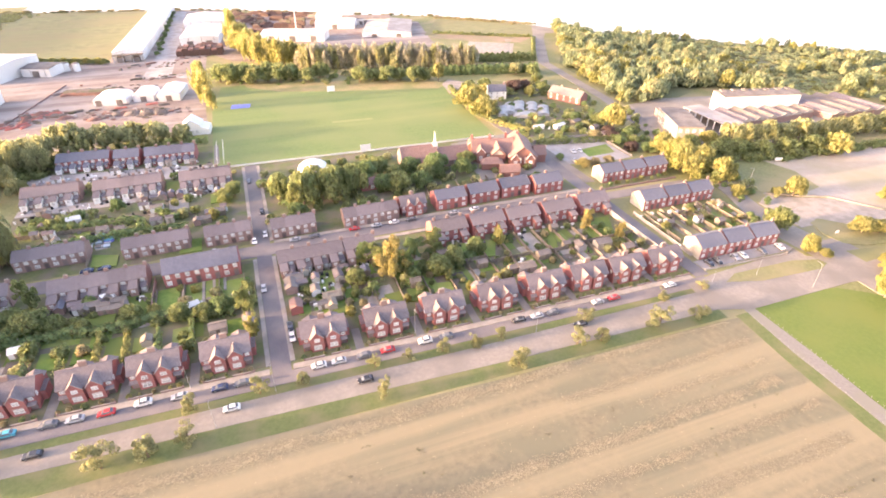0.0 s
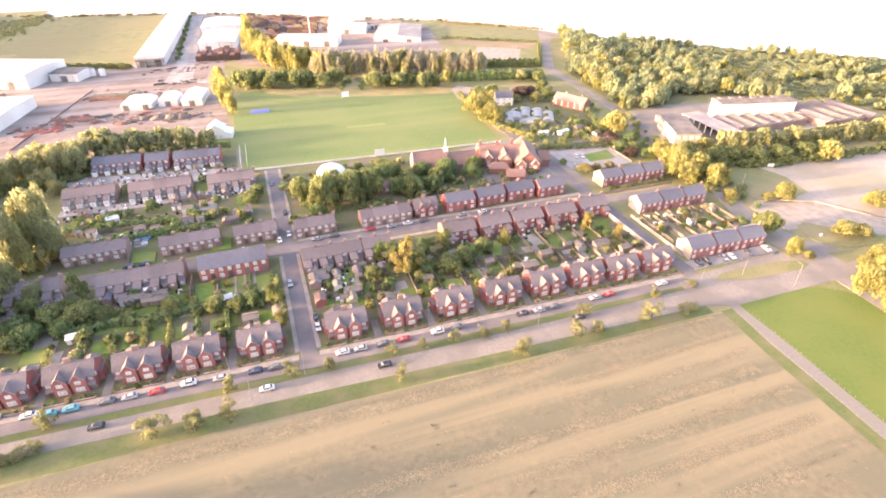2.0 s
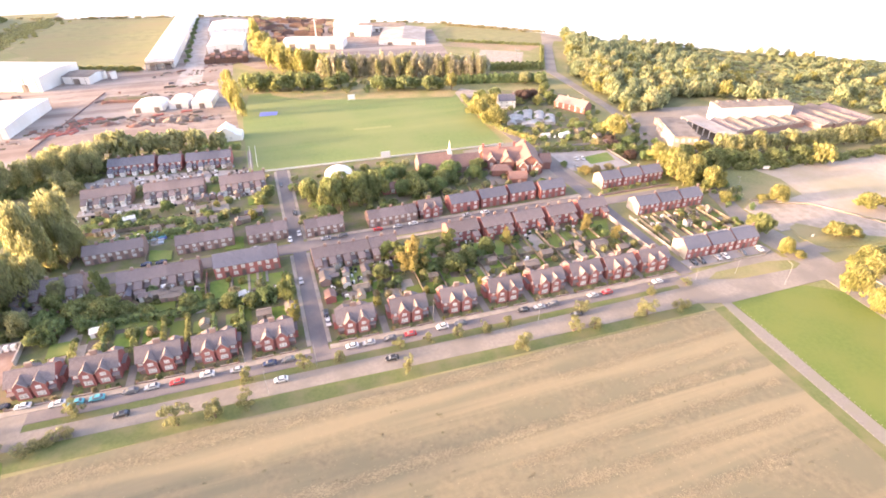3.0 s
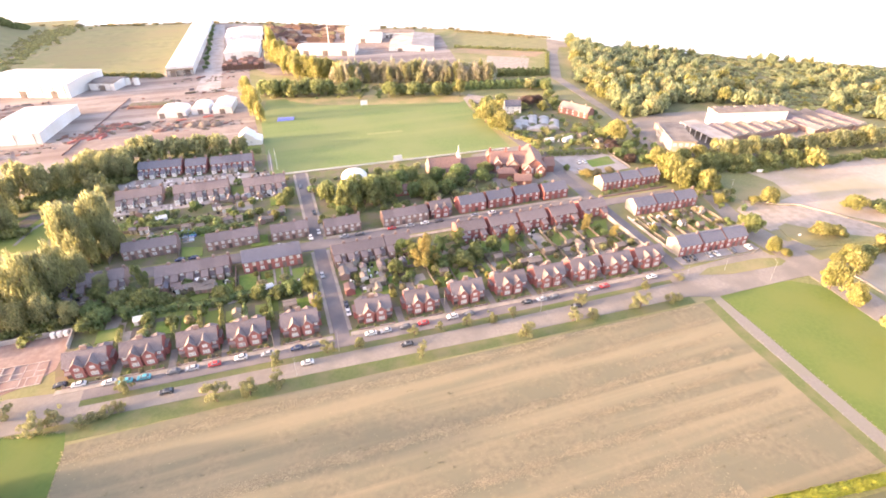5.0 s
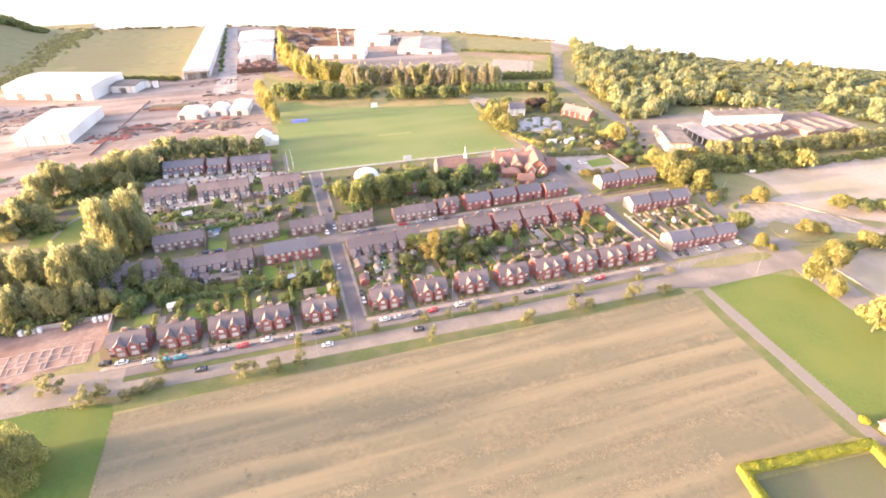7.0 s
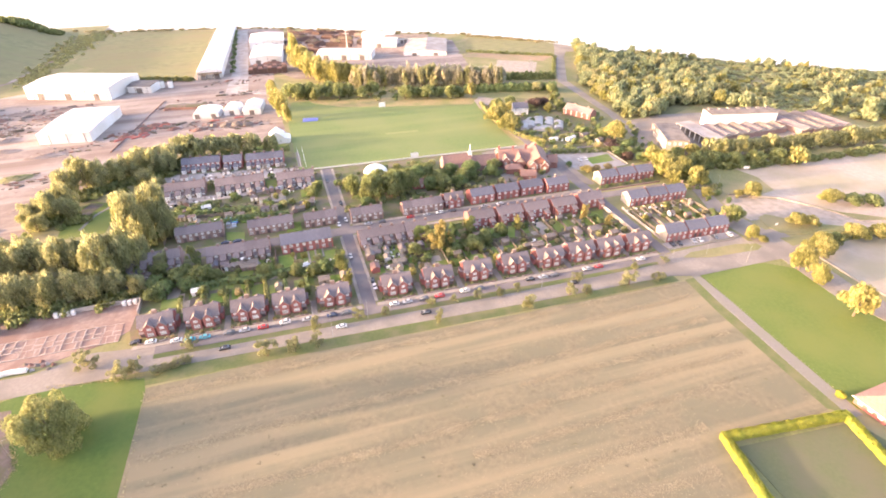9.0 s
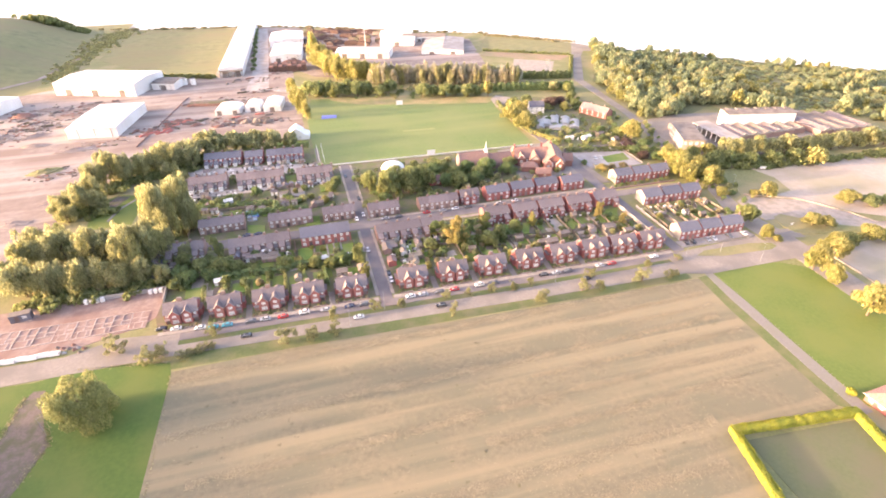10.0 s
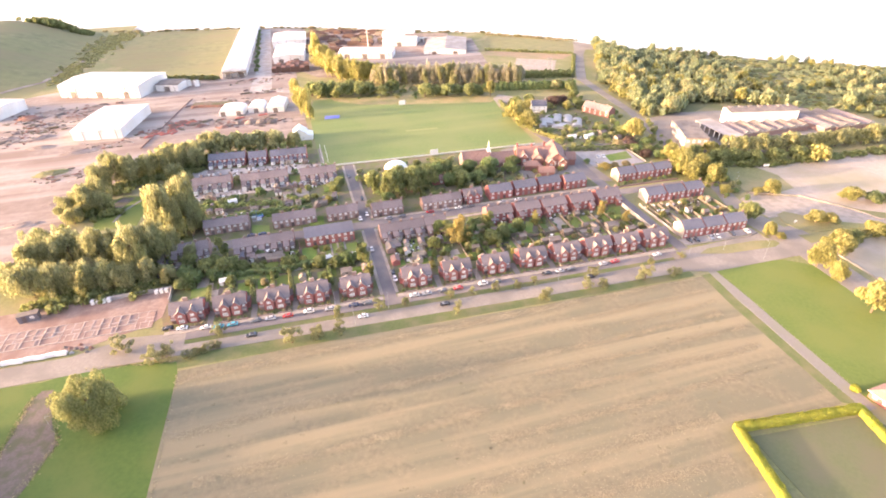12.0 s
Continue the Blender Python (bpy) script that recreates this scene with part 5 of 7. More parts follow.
# undergrowth below the willow belts and the hedgerow: one joined mass
vs = []
rng = np.random.default_rng(9)
for x0, y0, x1, y1, n, wide in ((-126, 31, -80, 31, 70, 2.0), (-124, 52, -98, 46, 60, 4), (-96, 40, -78, 50, 40, 4), (-132, 100, -114, 101, 45, 3), (-124, 122, -104, 134, 60, 4), (-104, 134, -78, 140, 60, 4), (-95, 150, -30, 156, 90, 3.5), (-88, 66, -74, 78, 30, 3), (174, 58, 214, 51, 60, 1.5), (214, 51, 300, 44, 70, 1.5), (160, 40, 168, 62, 30, 1.5)):
    for i in range(n):
        u, r = rng.uniform(), rng.uniform(1.2, 3.0)
        x, y = x0 + (x1 - x0) * u + rng.normal(0, wide), y0 + (y1 - y0) * u + rng.normal(0, wide)
        v = leaf_cloud(lobes_for("broad", int(rng.integers(40))), 80, 0.225, int(rng.integers(9999)))
        vs.append(np.maximum(v, [-9, -9, 0.0]) * [r, r, r * 1.3] + [x, y, -0.2])
tagged(new("undergrowth", cloud_mesh("undergrowth", np.concatenate(vs), LEAF)), "dense green undergrowth beneath willow trees", "undergrowth", kind="stuff")

# ---- sheds, works and public buildings ----


def big_shed(x, y, a, w, d, ze, zr, label, roof=None, wall=None, doors=3, axis="x", name="warehouse"):
    """A portal-frame shed centred at x, y: walls, low roof, roller doors, ribs along the front."""
    ob = thing(name, pose(x, y, 0, 0, 0, a), label, "warehouse", "industrial sheds")
    if axis == "x":
        part("wall", gabled_walls(bmesh.new(), -w / 2, w / 2, -d / 2, d / 2, ze, zr), wall or CLADDING, ob)
        part("roof", gabled_roof(bmesh.new(), -w / 2 - 0.2, w / 2 + 0.2, -d / 2, d / 2, ze, zr, 0.3, 0.2), roof or CLADDING, ob)
    else:
        part("wall", bm_prism(bmesh.new(), [(-w / 2, -0.2), (w / 2, -0.2), (w / 2, ze), (0, zr), (-w / 2, ze)], "y", -d / 2, d / 2), wall or CLADDING, ob)
        bm = bmesh.new()
        for s in (-1, 1):
            bm_prism(bm, [(s * (w / 2 + 0.3), ze - 0.1), (0, zr), (0, zr + 0.2), (s * (w / 2 + 0.3), ze + 0.1)], "y", -d / 2 - 0.2, d / 2 + 0.2)
        part("roof", bm, roof or CLADDING, ob)
    for i in range(doors):
        xd = -w / 2 + w * (i + 0.5) / doors
        part("roller_door", boxed(xd - min(2.2, w / doors * 0.35), xd + min(2.2, w / doors * 0.35), -d / 2 - 0.08, -d / 2 - 0.01, 0, min(4.5, ze * 0.75)), GREY_ROOF, ob, "grey roller door")
    for i in range(int(w // 8)):
        xr = -w / 2 + w * (i + 0.5) / max(1, int(w // 8)) + 1.5
        part("downpipe", boxed(xr, xr + 0.2, -d / 2 - 0.2, -d / 2 - 0.02, 0, ze), GREY_ROOF, ob)
    return ob


big_shed(-159, 327, -21, 64, 40, 9, 10.5, "large white clad warehouse with roller doors")
big_shed(-140.5, 233.5, -9, 29, 50, 6.0, 6.9, "low white clad warehouse on bare earth", doors=0)
big_shed(-232, 288, -21, 34, 30, 7, 8.5, "white warehouse at the foot of the mound", doors=2)
big_shed(-116, 318, -21, 18, 18, 5, 6, "grey-white annexe of a warehouse", GREY_ROOF, doors=1)
big_shed(-66, 450, -2.2, 19, 225, 6, 8, "very long white gabled shed", axis="y", doors=2)
big_shed(-22.5, 394, -5, 27, 52, 7, 8.3, "long white shed roof beyond timber stacks", axis="y", doors=2)
big_shed(-20.5, 463, -3, 33, 46, 7, 8.3, "white shed near the shore", axis="y", doors=2)
big_shed(47.5, 374, -20, 50, 22, 5.6, 7.2, "low white shed behind the poplars", doors=3)
big_shed(128, 385, -18, 40, 62, 3.4, 5.2, "white factory shed with grey roof slope", CONCRETE, axis="y", doors=2)
big_shed(118, 424, -18, 44, 14, 5, 7, "long grey roof bay of a factory", GREY_ROOF, doors=1)
big_shed(95, 455, -18, 34, 22, 4.5, 6, "white shed near the shore", doors=2)
big_shed(89, 418, -18, 34, 26, 5, 6.5, "small white shed among stacks", doors=1)
for x, y, w, d, h, k in ((-66.5, 236.5, 16, 15, 4.9, "arched"), (-50.4, 238, 10.5, 15, 4.9, "arched"), (-37, 238, 11.5, 22, 5.2, "gabled")):
    tent = thing("store_tent", pose(x, y, 0, 0, 0, -9), f"white {k} fabric store on a works yard", "store", "fabric stores")
    if k == "arched":
        profile = [(w / 2, 0), (w / 2, h * 0.62), (w * 0.44, h * 0.82), (w * 0.3, h * 0.95), (0, h), (-w * 0.3, h * 0.95), (-w * 0.44, h * 0.82), (-w / 2, h * 0.62), (-w / 2, 0)]
    else:
        profile = [(w / 2, 0), (w / 2, h * 0.72), (0, h), (-w / 2, h * 0.72), (-w / 2, 0)]
    part("cover", bm_prism(bmesh.new(), profile, "y", -d / 2, d / 2), CLADDING, tent)
    for q in (-0.34, 0.3) if w > 12 else (0.0,):
        part("roller_door", boxed(w * q - 1.5, w * q + 1.5, -d / 2 - 0.1, -d / 2 - 0.01, 0, h * 0.6), GREY_ROOF, tent, "grey roller door")

pav = thing("pavilion", pose(-25, 171, 0, 0, 0, -6), "white weatherboard cricket pavilion with side lean-to", "pavilion")
part("wall", bm_prism(bmesh.new(), [(-4, -0.2), (4, -0.2), (4, 4.2), (0, 7), (-4, 4.2)], "y", -4.5, 4.5), WHITE, pav)
bm = bmesh.new()
for s in (-1, 1):
    bm_prism(bm, [(s * 4.3, 4.05), (0, 7), (0, 7.2), (s * 4.3, 4.25)], "y", -4.8, 4.8)
part("roof", bm, CLADDING, pav, "pale grey roof")
part("lean_to", bm_prism(bmesh.new(), [(4.0, -0.2), (7.5, -0.2), (7.5, 2.5), (4.0, 3.6)], "y", -4.4, 4.4), WHITE, pav)
for x in (-2.2, 0, 2.2):
    window(pav, x, -4.5, 1.0, 1.2, 1.3)

for x, y in ((46.9, 213.5), (44.6, 118.6)):
    sc = thing("sight_screen", pose(x, y, 0), "white slatted cricket sight screen on wheels", "sight screen", "sight screens")
    part("panel", boxed(-2.2, 2.2, -0.05, 0.05, 0.5, 3.6), WHITE, sc)
    for s in (-1, 1):
        part("stand", boxed(s * 1.8 - 0.08, s * 1.8 + 0.08, -0.7, 0.7, 0.0, 0.55), STEEL, sc)
        part("brace", bm_bar(bmesh.new(), (s * 1.8, 0.65, 0.5), (s * 1.8, 0.05, 2.6), 0.08), STEEL, sc)
cover = bmesh.new()
for i in range(5):
    bm_prism(cover, [(-3.0 + i * 0.15, 0.02), (3.0 - i * 0.1, 0.02), (2.0, 0.5 + 0.1 * (i % 2)), (-1.6, 0.6)], "x", i * 2.6, i * 2.6 + 2.5)
tagged(new("pitch_cover", mesh_of("pitch_cover", cover, BLUE)), "crumpled blue pitch covers on the turf", "tarpaulin").matrix_basis = pose(-7.5, 204.5, 0.06, 0, 0, -8) @ Matrix.Diagonal((0.74, 1.25, 0.6, 1))

nets = thing("practice_nets", pose(0, 0, 0), "white posts and rails of cricket practice nets", "nets")
for i in range(6):
    for x in (-15.2, -12.6):
        part("post", bm_cyl(bmesh.new(), x, 127 + i * 4.5, 0, 2.6, 0.06, 0.05, 6), WHITE, nets)
for x in (-15.2, -12.6):
    part("rail", bm_bar(bmesh.new(), (x, 127, 2.6), (x, 149.5, 2.6), 0.07), WHITE, nets)

dome = thing("dome", pose(20.3, 104.5, 0), "white fabric dome roof among trees", "dome")
bm = bmesh.new()
bmesh.ops.create_uvsphere(bm, u_segments=24, v_segments=12, radius=6.0)
bmesh.ops.delete(bm, geom=[v for v in bm.verts if v.co.z < -0.1], context="VERTS")
for v in bm.verts:
    v.co.z = max(0, v.co.z) * 0.6 + 2.0
part("canopy", bm, WHITE, dome)
part("drum", bm_cyl(bmesh.new(), 0, 0, -0.1, 2.05, 5.8, 5.8, 24), RENDER, dome)
for i in range(8):
    part("rib", bm_bar(bmesh.new(), (5.95 * math.cos(i * 0.785), 5.95 * math.sin(i * 0.785), 0), (5.95 * math.cos(i * 0.785), 5.95 * math.sin(i * 0.785), 2.1), 0.15), WHITE, dome)

chapel = thing("chapel", pose(68, 97.5, 0, 0, 0, -5), "long brown brick chapel hall with steep roof and slim white spire", "chapel")
part("wall", gabled_walls(bmesh.new(), -14, 1, -5.2, 5.2, 2.9, 8.2), BROWN_BRICK, chapel)
part("roof", gabled_roof(bmesh.new(), -13.8, 1.2, -5.2, 5.2, 2.9, 8.2), RED_TILE, chapel, "brown-red tile roof")
part("nave_wall", gabled_walls(bmesh.new(), 1.0, 14, -4.2, 4.2, 2.7, 6.6), BROWN_BRICK, chapel)
part("nave_roof", gabled_roof(bmesh.new(), 1.2, 14.3, -4.2, 4.2, 2.7, 6.6), RED_TILE, chapel)
for i in range(6):
    window(chapel, -12 + i * 4, -5.2 if i < 4 else -4.2, 0.9, 1.1, 1.5)
part("coping", bm_prism(bmesh.new(), [(-5.5, 2.9), (0, 8.4), (5.5, 2.9), (5.5, 3.3), (0, 8.8), (-5.5, 3.3)], "x", -14.2, -13.81), CONCRETE, chapel)
part("spire", bm_cyl(bmesh.new(), 0.6, 0, 8.0, 13.6, 0.75, 0.04, 6), WHITE, chapel, "slim white spire")
part("turret", boxed(-0.3, 1.5, -0.9, 0.9, 6.4, 8.6), WHITE, chapel)

school = thing("school", pose(96, 93, 0, 0, 0, -17) @ Matrix.Scale(0.93, 4), "red brick Victorian school with steep red tile roofs", "school")
part("wall", bm_prism(bmesh.new(), [(2, -0.2), (14, -0.2), (14, 4.6), (8, 9.2), (2, 4.6)], "y", -11, 10), SCHOOL_BRICK, school)
bm = bmesh.new()
for s in (-1, 1):
    bm_prism(bm, [(8 + s * 6.4, 4.3), (8, 9.2), (8, 9.4), (8 + s * 6.4, 4.5)], "y", -11.4, 10.4)
part("roof", bm, RED_TILE, school)
for x in (5, 7, 9, 11):
    window(school, x, -11, 2.0, 0.9, 2.6)
part("hall_wall", gabled_walls(bmesh.new(), -13, 2.0, -4, 8, 4.4, 8.4), SCHOOL_BRICK, school)
part("hall_roof", gabled_roof(bmesh.new(), -13.3, 6, -4, 8, 4.4, 8.4), RED_TILE, school)
for x in (-10, -6, -2):
    window(school, x, -4, 1.5, 1.4, 2.2)
part("cross_wing", bm_prism(bmesh.new(), [(-5, -0.2), (1, -0.2), (1, 4.8), (-2, 7.8), (-5, 4.8)], "y", -8, -3), SCHOOL_BRICK, school)
bm = bmesh.new()
for s in (-1, 1):
    bm_prism(bm, [(-2 + s * 3.3, 4.5), (-2, 7.8), (-2, 8.0), (-2 + s * 3.3, 4.7)], "y", -8.3, 2)
part("cross_roof", bm, RED_TILE, school)
part("gable_board", bm_prism(bmesh.new(), [(-4.2, 4.9), (0.2, 4.9), (-2, 7.3)], "y", -8.1, -8.01), RENDER, school, "pale gable panel")
part("porch_wall", boxed(-10, -1, -13, -8.2, -0.2, 3.0), SCHOOL_BRICK, school)
bm = bmesh.new()
v = [bm.verts.new(p) for p in ((-10.4, -13.4, 2.9), (-0.6, -13.4, 2.9), (-0.6, -8.1, 2.9), (-10.4, -8.1, 2.9), (-7.5, -10.7, 5.2), (-3.5, -10.7, 5.2))]
for f in ((0, 1, 5, 4), (1, 2, 5), (2, 3, 4, 5), (3, 0, 4), (3, 2, 1, 0)):
    bm.faces.new([v[i] for i in f])
part("porch_roof", bm, RED_TILE, school)
part("annexe_wall", gabled_walls(bmesh.new(), 14, 19, -6, 2, 3.6, 6.4), SCHOOL_BRICK, school)
part("annexe_roof", gabled_roof(bmesh.new(), 13.9, 19.4, -6, 2, 3.6, 6.4), RED_TILE, school)
for x0, y0, ze, w, d in ((-9.5, -5.6, 5.0, 3.4, 5.0), (11.0, -12.4, 4.4, 3.6, 3.0), (4.6, -12.4, 4.4, 3.6, 3.0), (-12, 8.2, 4.6, 4.0, -3.0)):
    lo, hi = sorted((y0, y0 + d))
    part("gable_wall", bm_prism(bmesh.new(), [(x0 - w / 2, -0.2), (x0 + w / 2, -0.2), (x0 + w / 2, ze), (x0, ze + w * 0.62), (x0 - w / 2, ze)], "y", lo, hi), SCHOOL_BRICK, school)
    bm = bmesh.new()
    for q in (-1, 1):
        bm_prism(bm, [(x0 + q * (w / 2 + 0.3), ze - 0.3), (x0, ze + w * 0.62), (x0, ze + w * 0.62 + 0.18), (x0 + q * (w / 2 + 0.3), ze - 0.12)], "y", lo - 0.25, hi + 1.5)
    ob = part("gable_roof", bm, RED_TILE, school)
    bm = bmesh.new()
    for q in (-1, 1):
        bm_bar(bm, (x0 + q * (w / 2 + 0.3), lo - 0.3, ze - 0.2), (x0, lo - 0.3, ze + w * 0.62 + 0.1), 0.1, 0.22)
    part("barge_board", bm, WHITE, ob, "white barge board")
    if d > 0:
        window(school, x0, lo, 1.2, 1.5, 2.4)
part("lodge_wall", gabled_walls(bmesh.new(), -3, 5, -21, -16, 2.6, 4.8), SCHOOL_BRICK, school)
part("lodge_roof", gabled_roof(bmesh.new(), -3.3, 5.3, -21, -16, 2.6, 4.8), RED_TILE, school)
for x, y in ((-13, 2), (-5, 2), (2.5, 4), (8, 6)):
    chimney(school, x, y, 7.0, 10.4, 1.0, 0.6, pots=2)

# factory by the wood
fac = thing("factory_hall", pose(247.6, 105.8, 0, 0, 0, -13.5), "tall white rendered factory hall with small windows", "factory")
part("wall", boxed(-21, 21, -5, 5, -0.2, 8.6), WHITE, fac)
part("roof", bm_prism(bmesh.new(), [(-5.3, 8.6), (5.3, 8.6), (5.3, 9.1), (0, 9.6), (-5.3, 8.9)], "x", -21.3, 21.3), GREY_ROOF, fac)
for i in range(7):
    part("roof_vent", boxed(-19 + i * 6.0, -16.8 + i * 6.0, 1.0, 3.6, 9.0, 10.0), GREY_ROOF, fac)
for x in (-12, -4.5, -2.2, 5.5, 9.5):
    window(fac, x, -5, 6.4, 2.0, 0.8)
BAYS = [(210.5, 79.5, 111, 10.5)] + [(221.5 + i * 8.0, 85.5, 104.5 - i * 1.9, 8.0) for i in range(6)] + [(273 + i * 9.2, 78.5 - i * 0.6, 111 - i * 2.5, 9.2) for i in range(4)]
for i, (x, y0, y1, w) in enumerate(BAYS):
    bay = thing("factory_bay", pose(x, (y0 + y1) / 2, 0, 0, 0, -3.0 if i < 7 else 1.0), "long low factory bay with weathered sheet roof", "factory", "low factory bays")
    h, a = (y1 - y0) / 2, w / 2 - 0.2
    if i == 0:
        part("canopy", bm_prism(bmesh.new(), [(-a, 4.0), (a, 4.3), (a, 4.65), (-a, 4.35)], "y", -h, h), CONCRETE, bay, "long flat weathered canopy")
        for k in range(8):
            part("post", bm_bar(bmesh.new(), (-a + 0.3, -h + 0.4 + k * (2 * h - 0.8) / 7, 0), (-a + 0.3, -h + 0.4 + k * (2 * h - 0.8) / 7, 4.0), 0.4), WHITE, bay)
        part("back_wall", boxed(a - 0.5, a, -h, h, -0.1, 4.2), BROWN_BRICK, bay)
        continue
    part("wall", boxed(-a, a, -h, h, -0.2, 2.9), BROWN_BRICK, bay)
    b = a * 0.86
    ridge = [(b, 2.9), (b * 0.3, 4.5), (b * 0.1, 4.5), (-b, 2.9)]
    part("roof", bm_prism(bmesh.new(), ridge, "y", -h - 0.3, h), (GREY_ROOF, TILE, GREY_ROOF)[i % 3], bay, "weathered pitched sheet roof")
    part("rooflight", bm_prism(bmesh.new(), [(b * 0.96, 3.03), (b * 0.4, 4.31), (b * 0.4, 4.36), (b * 0.96, 3.08)], "y", -h + 0.5, h - 0.5), GLASS, bay, "long dark rooflight")
    part("end_frame", bm_prism(bmesh.new(), [(p * 1.03, q + 0.05 * (q > 3)) for p, q in ridge], "y", -h - 0.5, -h - 0.31), RENDER, bay, "pale end gable")
    part("valley", boxed(-a, -b - 0.02, -h, h, 2.902, 3.05), RENDER, bay, "pale gutter along the valley")
yard_shed = thing("yard_shed", pose(199, 112, 0, 0, 0, -20), "low flat brown store behind the office", "shed")
part("wall", boxed(-6, 6, -3.5, 3.5, -0.2, 3.2), BROWN_BRICK, yard_shed)
part("roof", boxed(-6.3, 6.3, -3.8, 3.8, 3.2, 3.5), GREY_ROOF, yard_shed)
off = thing("office_block", pose(188.5, 93, 0, 0, 0, -22), "two-storey pale rendered office block with rows of windows", "office")
part("wall", boxed(-6, 6, -13, 13, -0.2, 6.4), PAVING, off)
part("roof", boxed(-6.3, 6.3, -13.3, 13.3, 6.4, 6.75), GREY_ROOF, off)
part("parapet", boxed(-6.3, -6.0, -13.3, 13.3, 6.752, 7.05), CONCRETE, off)
for i in range(8):
    for z in (0.9, 3.9):
        window(off, -6, -11.4 + i * 3.25, z, 1.7, 1.6, -90)
for i in range(4):
    window(off, -4.5 + i * 3, -13, 3.9, 1.5, 1.5)

POLYTHENE = shade("dusty_polythene", (0.33, 0.325, 0.33), (0.43, 0.42, 0.42), (0.29, 0.285, 0.28), fine=0.6, broad=0.3, rough=0.4, bump=0.05)
for i, (x, y, w, d, a) in enumerate(((123, 146, 5, 14, -28), (128.5, 149.5, 6, 15, -28), (134.5, 151, 6, 15, -28), (140, 147, 6, 14, -28), (143, 140, 6, 14, -28), (131, 137, 12, 7, -28))):
    gh = thing("polytunnel", pose(x, y, 0, 0, 0, a), "white arched polytunnel on allotment ground", "greenhouse", "polytunnels")
    arc = [(w / 2 * math.cos(k * math.pi / 10), 1.8 * math.sin(k * math.pi / 10)) for k in range(11)]
    part("cover", bm_prism(bmesh.new(), arc, "y", -d / 2, d / 2), POLYTHENE, gh)
    for k in range(4):
        yk = -d / 2 + d * k / 3
        bm = bmesh.new()
        for (a0, b0), (a1, b1) in zip(arc, arc[1:]):
            bm_bar(bm, (a0 * 1.02, yk, b0 * 1.02), (a1 * 1.02, yk, b1 * 1.02), 0.1)
        part("hoop", bm, STEEL, gh)
far_house = dwelling("house", "long brick house with a weathered tiled roof beside the main road", "far houses", 22, 9, 4.5, 7.6, SCHOOL_BRICK, TILE, (0.3, 0.8), 5)
far_house.matrix_basis = pose(157, 160, 0, 0, 0, -62) @ Matrix.Diagonal((0.9, 0.85, 0.85, 1))
white_house = dwelling("house", "white rendered house with grey slate roof", "far houses", 10, 7, 4.6, 7.2, WHITE, SLATE, (0.9,), 3)
white_house.matrix_basis = pose(125, 169, 0, 0, 0, -15)
red_store = dwelling("store_shed", "low red-roofed brick store among garden trees", "stores", 8, 5, 2.4, 4.0, RED_BRICK, RED_TILE, (), 1)
red_store.matrix_basis = pose(34.5, 82, 0)
bungalow = thing("bungalow", pose(113.2, -90.5, 0, 0, 0, 4), "small brick bungalow with hipped pale tile roof beside the footpath", "house")
part("wall", boxed(0, 12, 0, 8.4, -0.1, 2.5), RED_BRICK, bungalow)
bm = bmesh.new()
v = [bm.verts.new(p) for p in ((-0.5, -0.5, 2.4), (12.5, -0.5, 2.4), (12.5, 8.9, 2.4), (-0.5, 8.9, 2.4), (4.2, 4.2, 5.2), (7.8, 4.2, 5.2))]
for f in ((0, 1, 5, 4), (1, 2, 5), (2, 3, 4, 5), (3, 0, 4), (3, 2, 1, 0)):
    bm.faces.new([v[k] for k in f])
part("roof", bm, RED_TILE, bungalow, "hipped pale tile roof")
part("gutter", boxed(-0.6, -0.5, -0.6, 9.0, 2.3, 2.42), WHITE, bungalow)
for y in (1.6, 4.2, 6.8):
    window(bungalow, 0, y, 0.9, 1.2, 1.1, -90)
window(bungalow, 3.2, 0, 0.9, 1.4, 1.1)
door(bungalow, 6.4, 0, 0.05)
chimney(bungalow, 7.4, 4.2, 4.6, 6.0, 0.8, 0.5, pots=1)

# lattice structure and mast near the shore
lat = thing("lattice_gantry", pose(182, 262, 0), "pale lattice steel gantry tower", "pylon")
for sx in (-2.5, 2.5):
    for sy in (-2.5, 2.5):
        part("leg", bm_bar(bmesh.new(), (sx * 0.6, sy * 0.6, 0), (sx * 0.4, sy * 0.4, 11), 0.16), STEEL, lat)
for k in range(4):
    for s in (-1, 1):
        part("brace", bm_bar(bmesh.new(), (s * 1.4, -1.4, k * 2.6), (-s * 1.3, -1.35, k * 2.6 + 2.6), 0.12), STEEL, lat)
        part("cross_arm", bm_bar(bmesh.new(), (-1.9, s * 1.3, k * 2.6 + 2.6), (1.9, s * 1.3, k * 2.6 + 2.6), 0.12), STEEL, lat)
for i in range(9):
    post = thing("gantry_post", pose(140 + i * 4.2, 283 - i * 2.1, 0), "pale steel frame in an electrical yard", "frame", "electrical yard frames")
    part("post", bm_cyl(bmesh.new(), 0, 0, 0, 4.6, 0.1, 0.08), STEEL, post)
    part("beam", bm_bar(bmesh.new(), (0, 0, 4.5), (4.2, -2.1, 4.5), 0.1), STEEL, post)
mast = thing("mast", pose(48, 368, 0), "tall slim white mast", "mast")
part("pole", bm_cyl(bmesh.new(), 0, 0, 0, 28, 0.5, 0.25), WHITE, mast)
part("yard_arm", bm_bar(bmesh.new(), (-2.5, 0, 22), (2.5, 0, 22), 0.3), WHITE, mast)
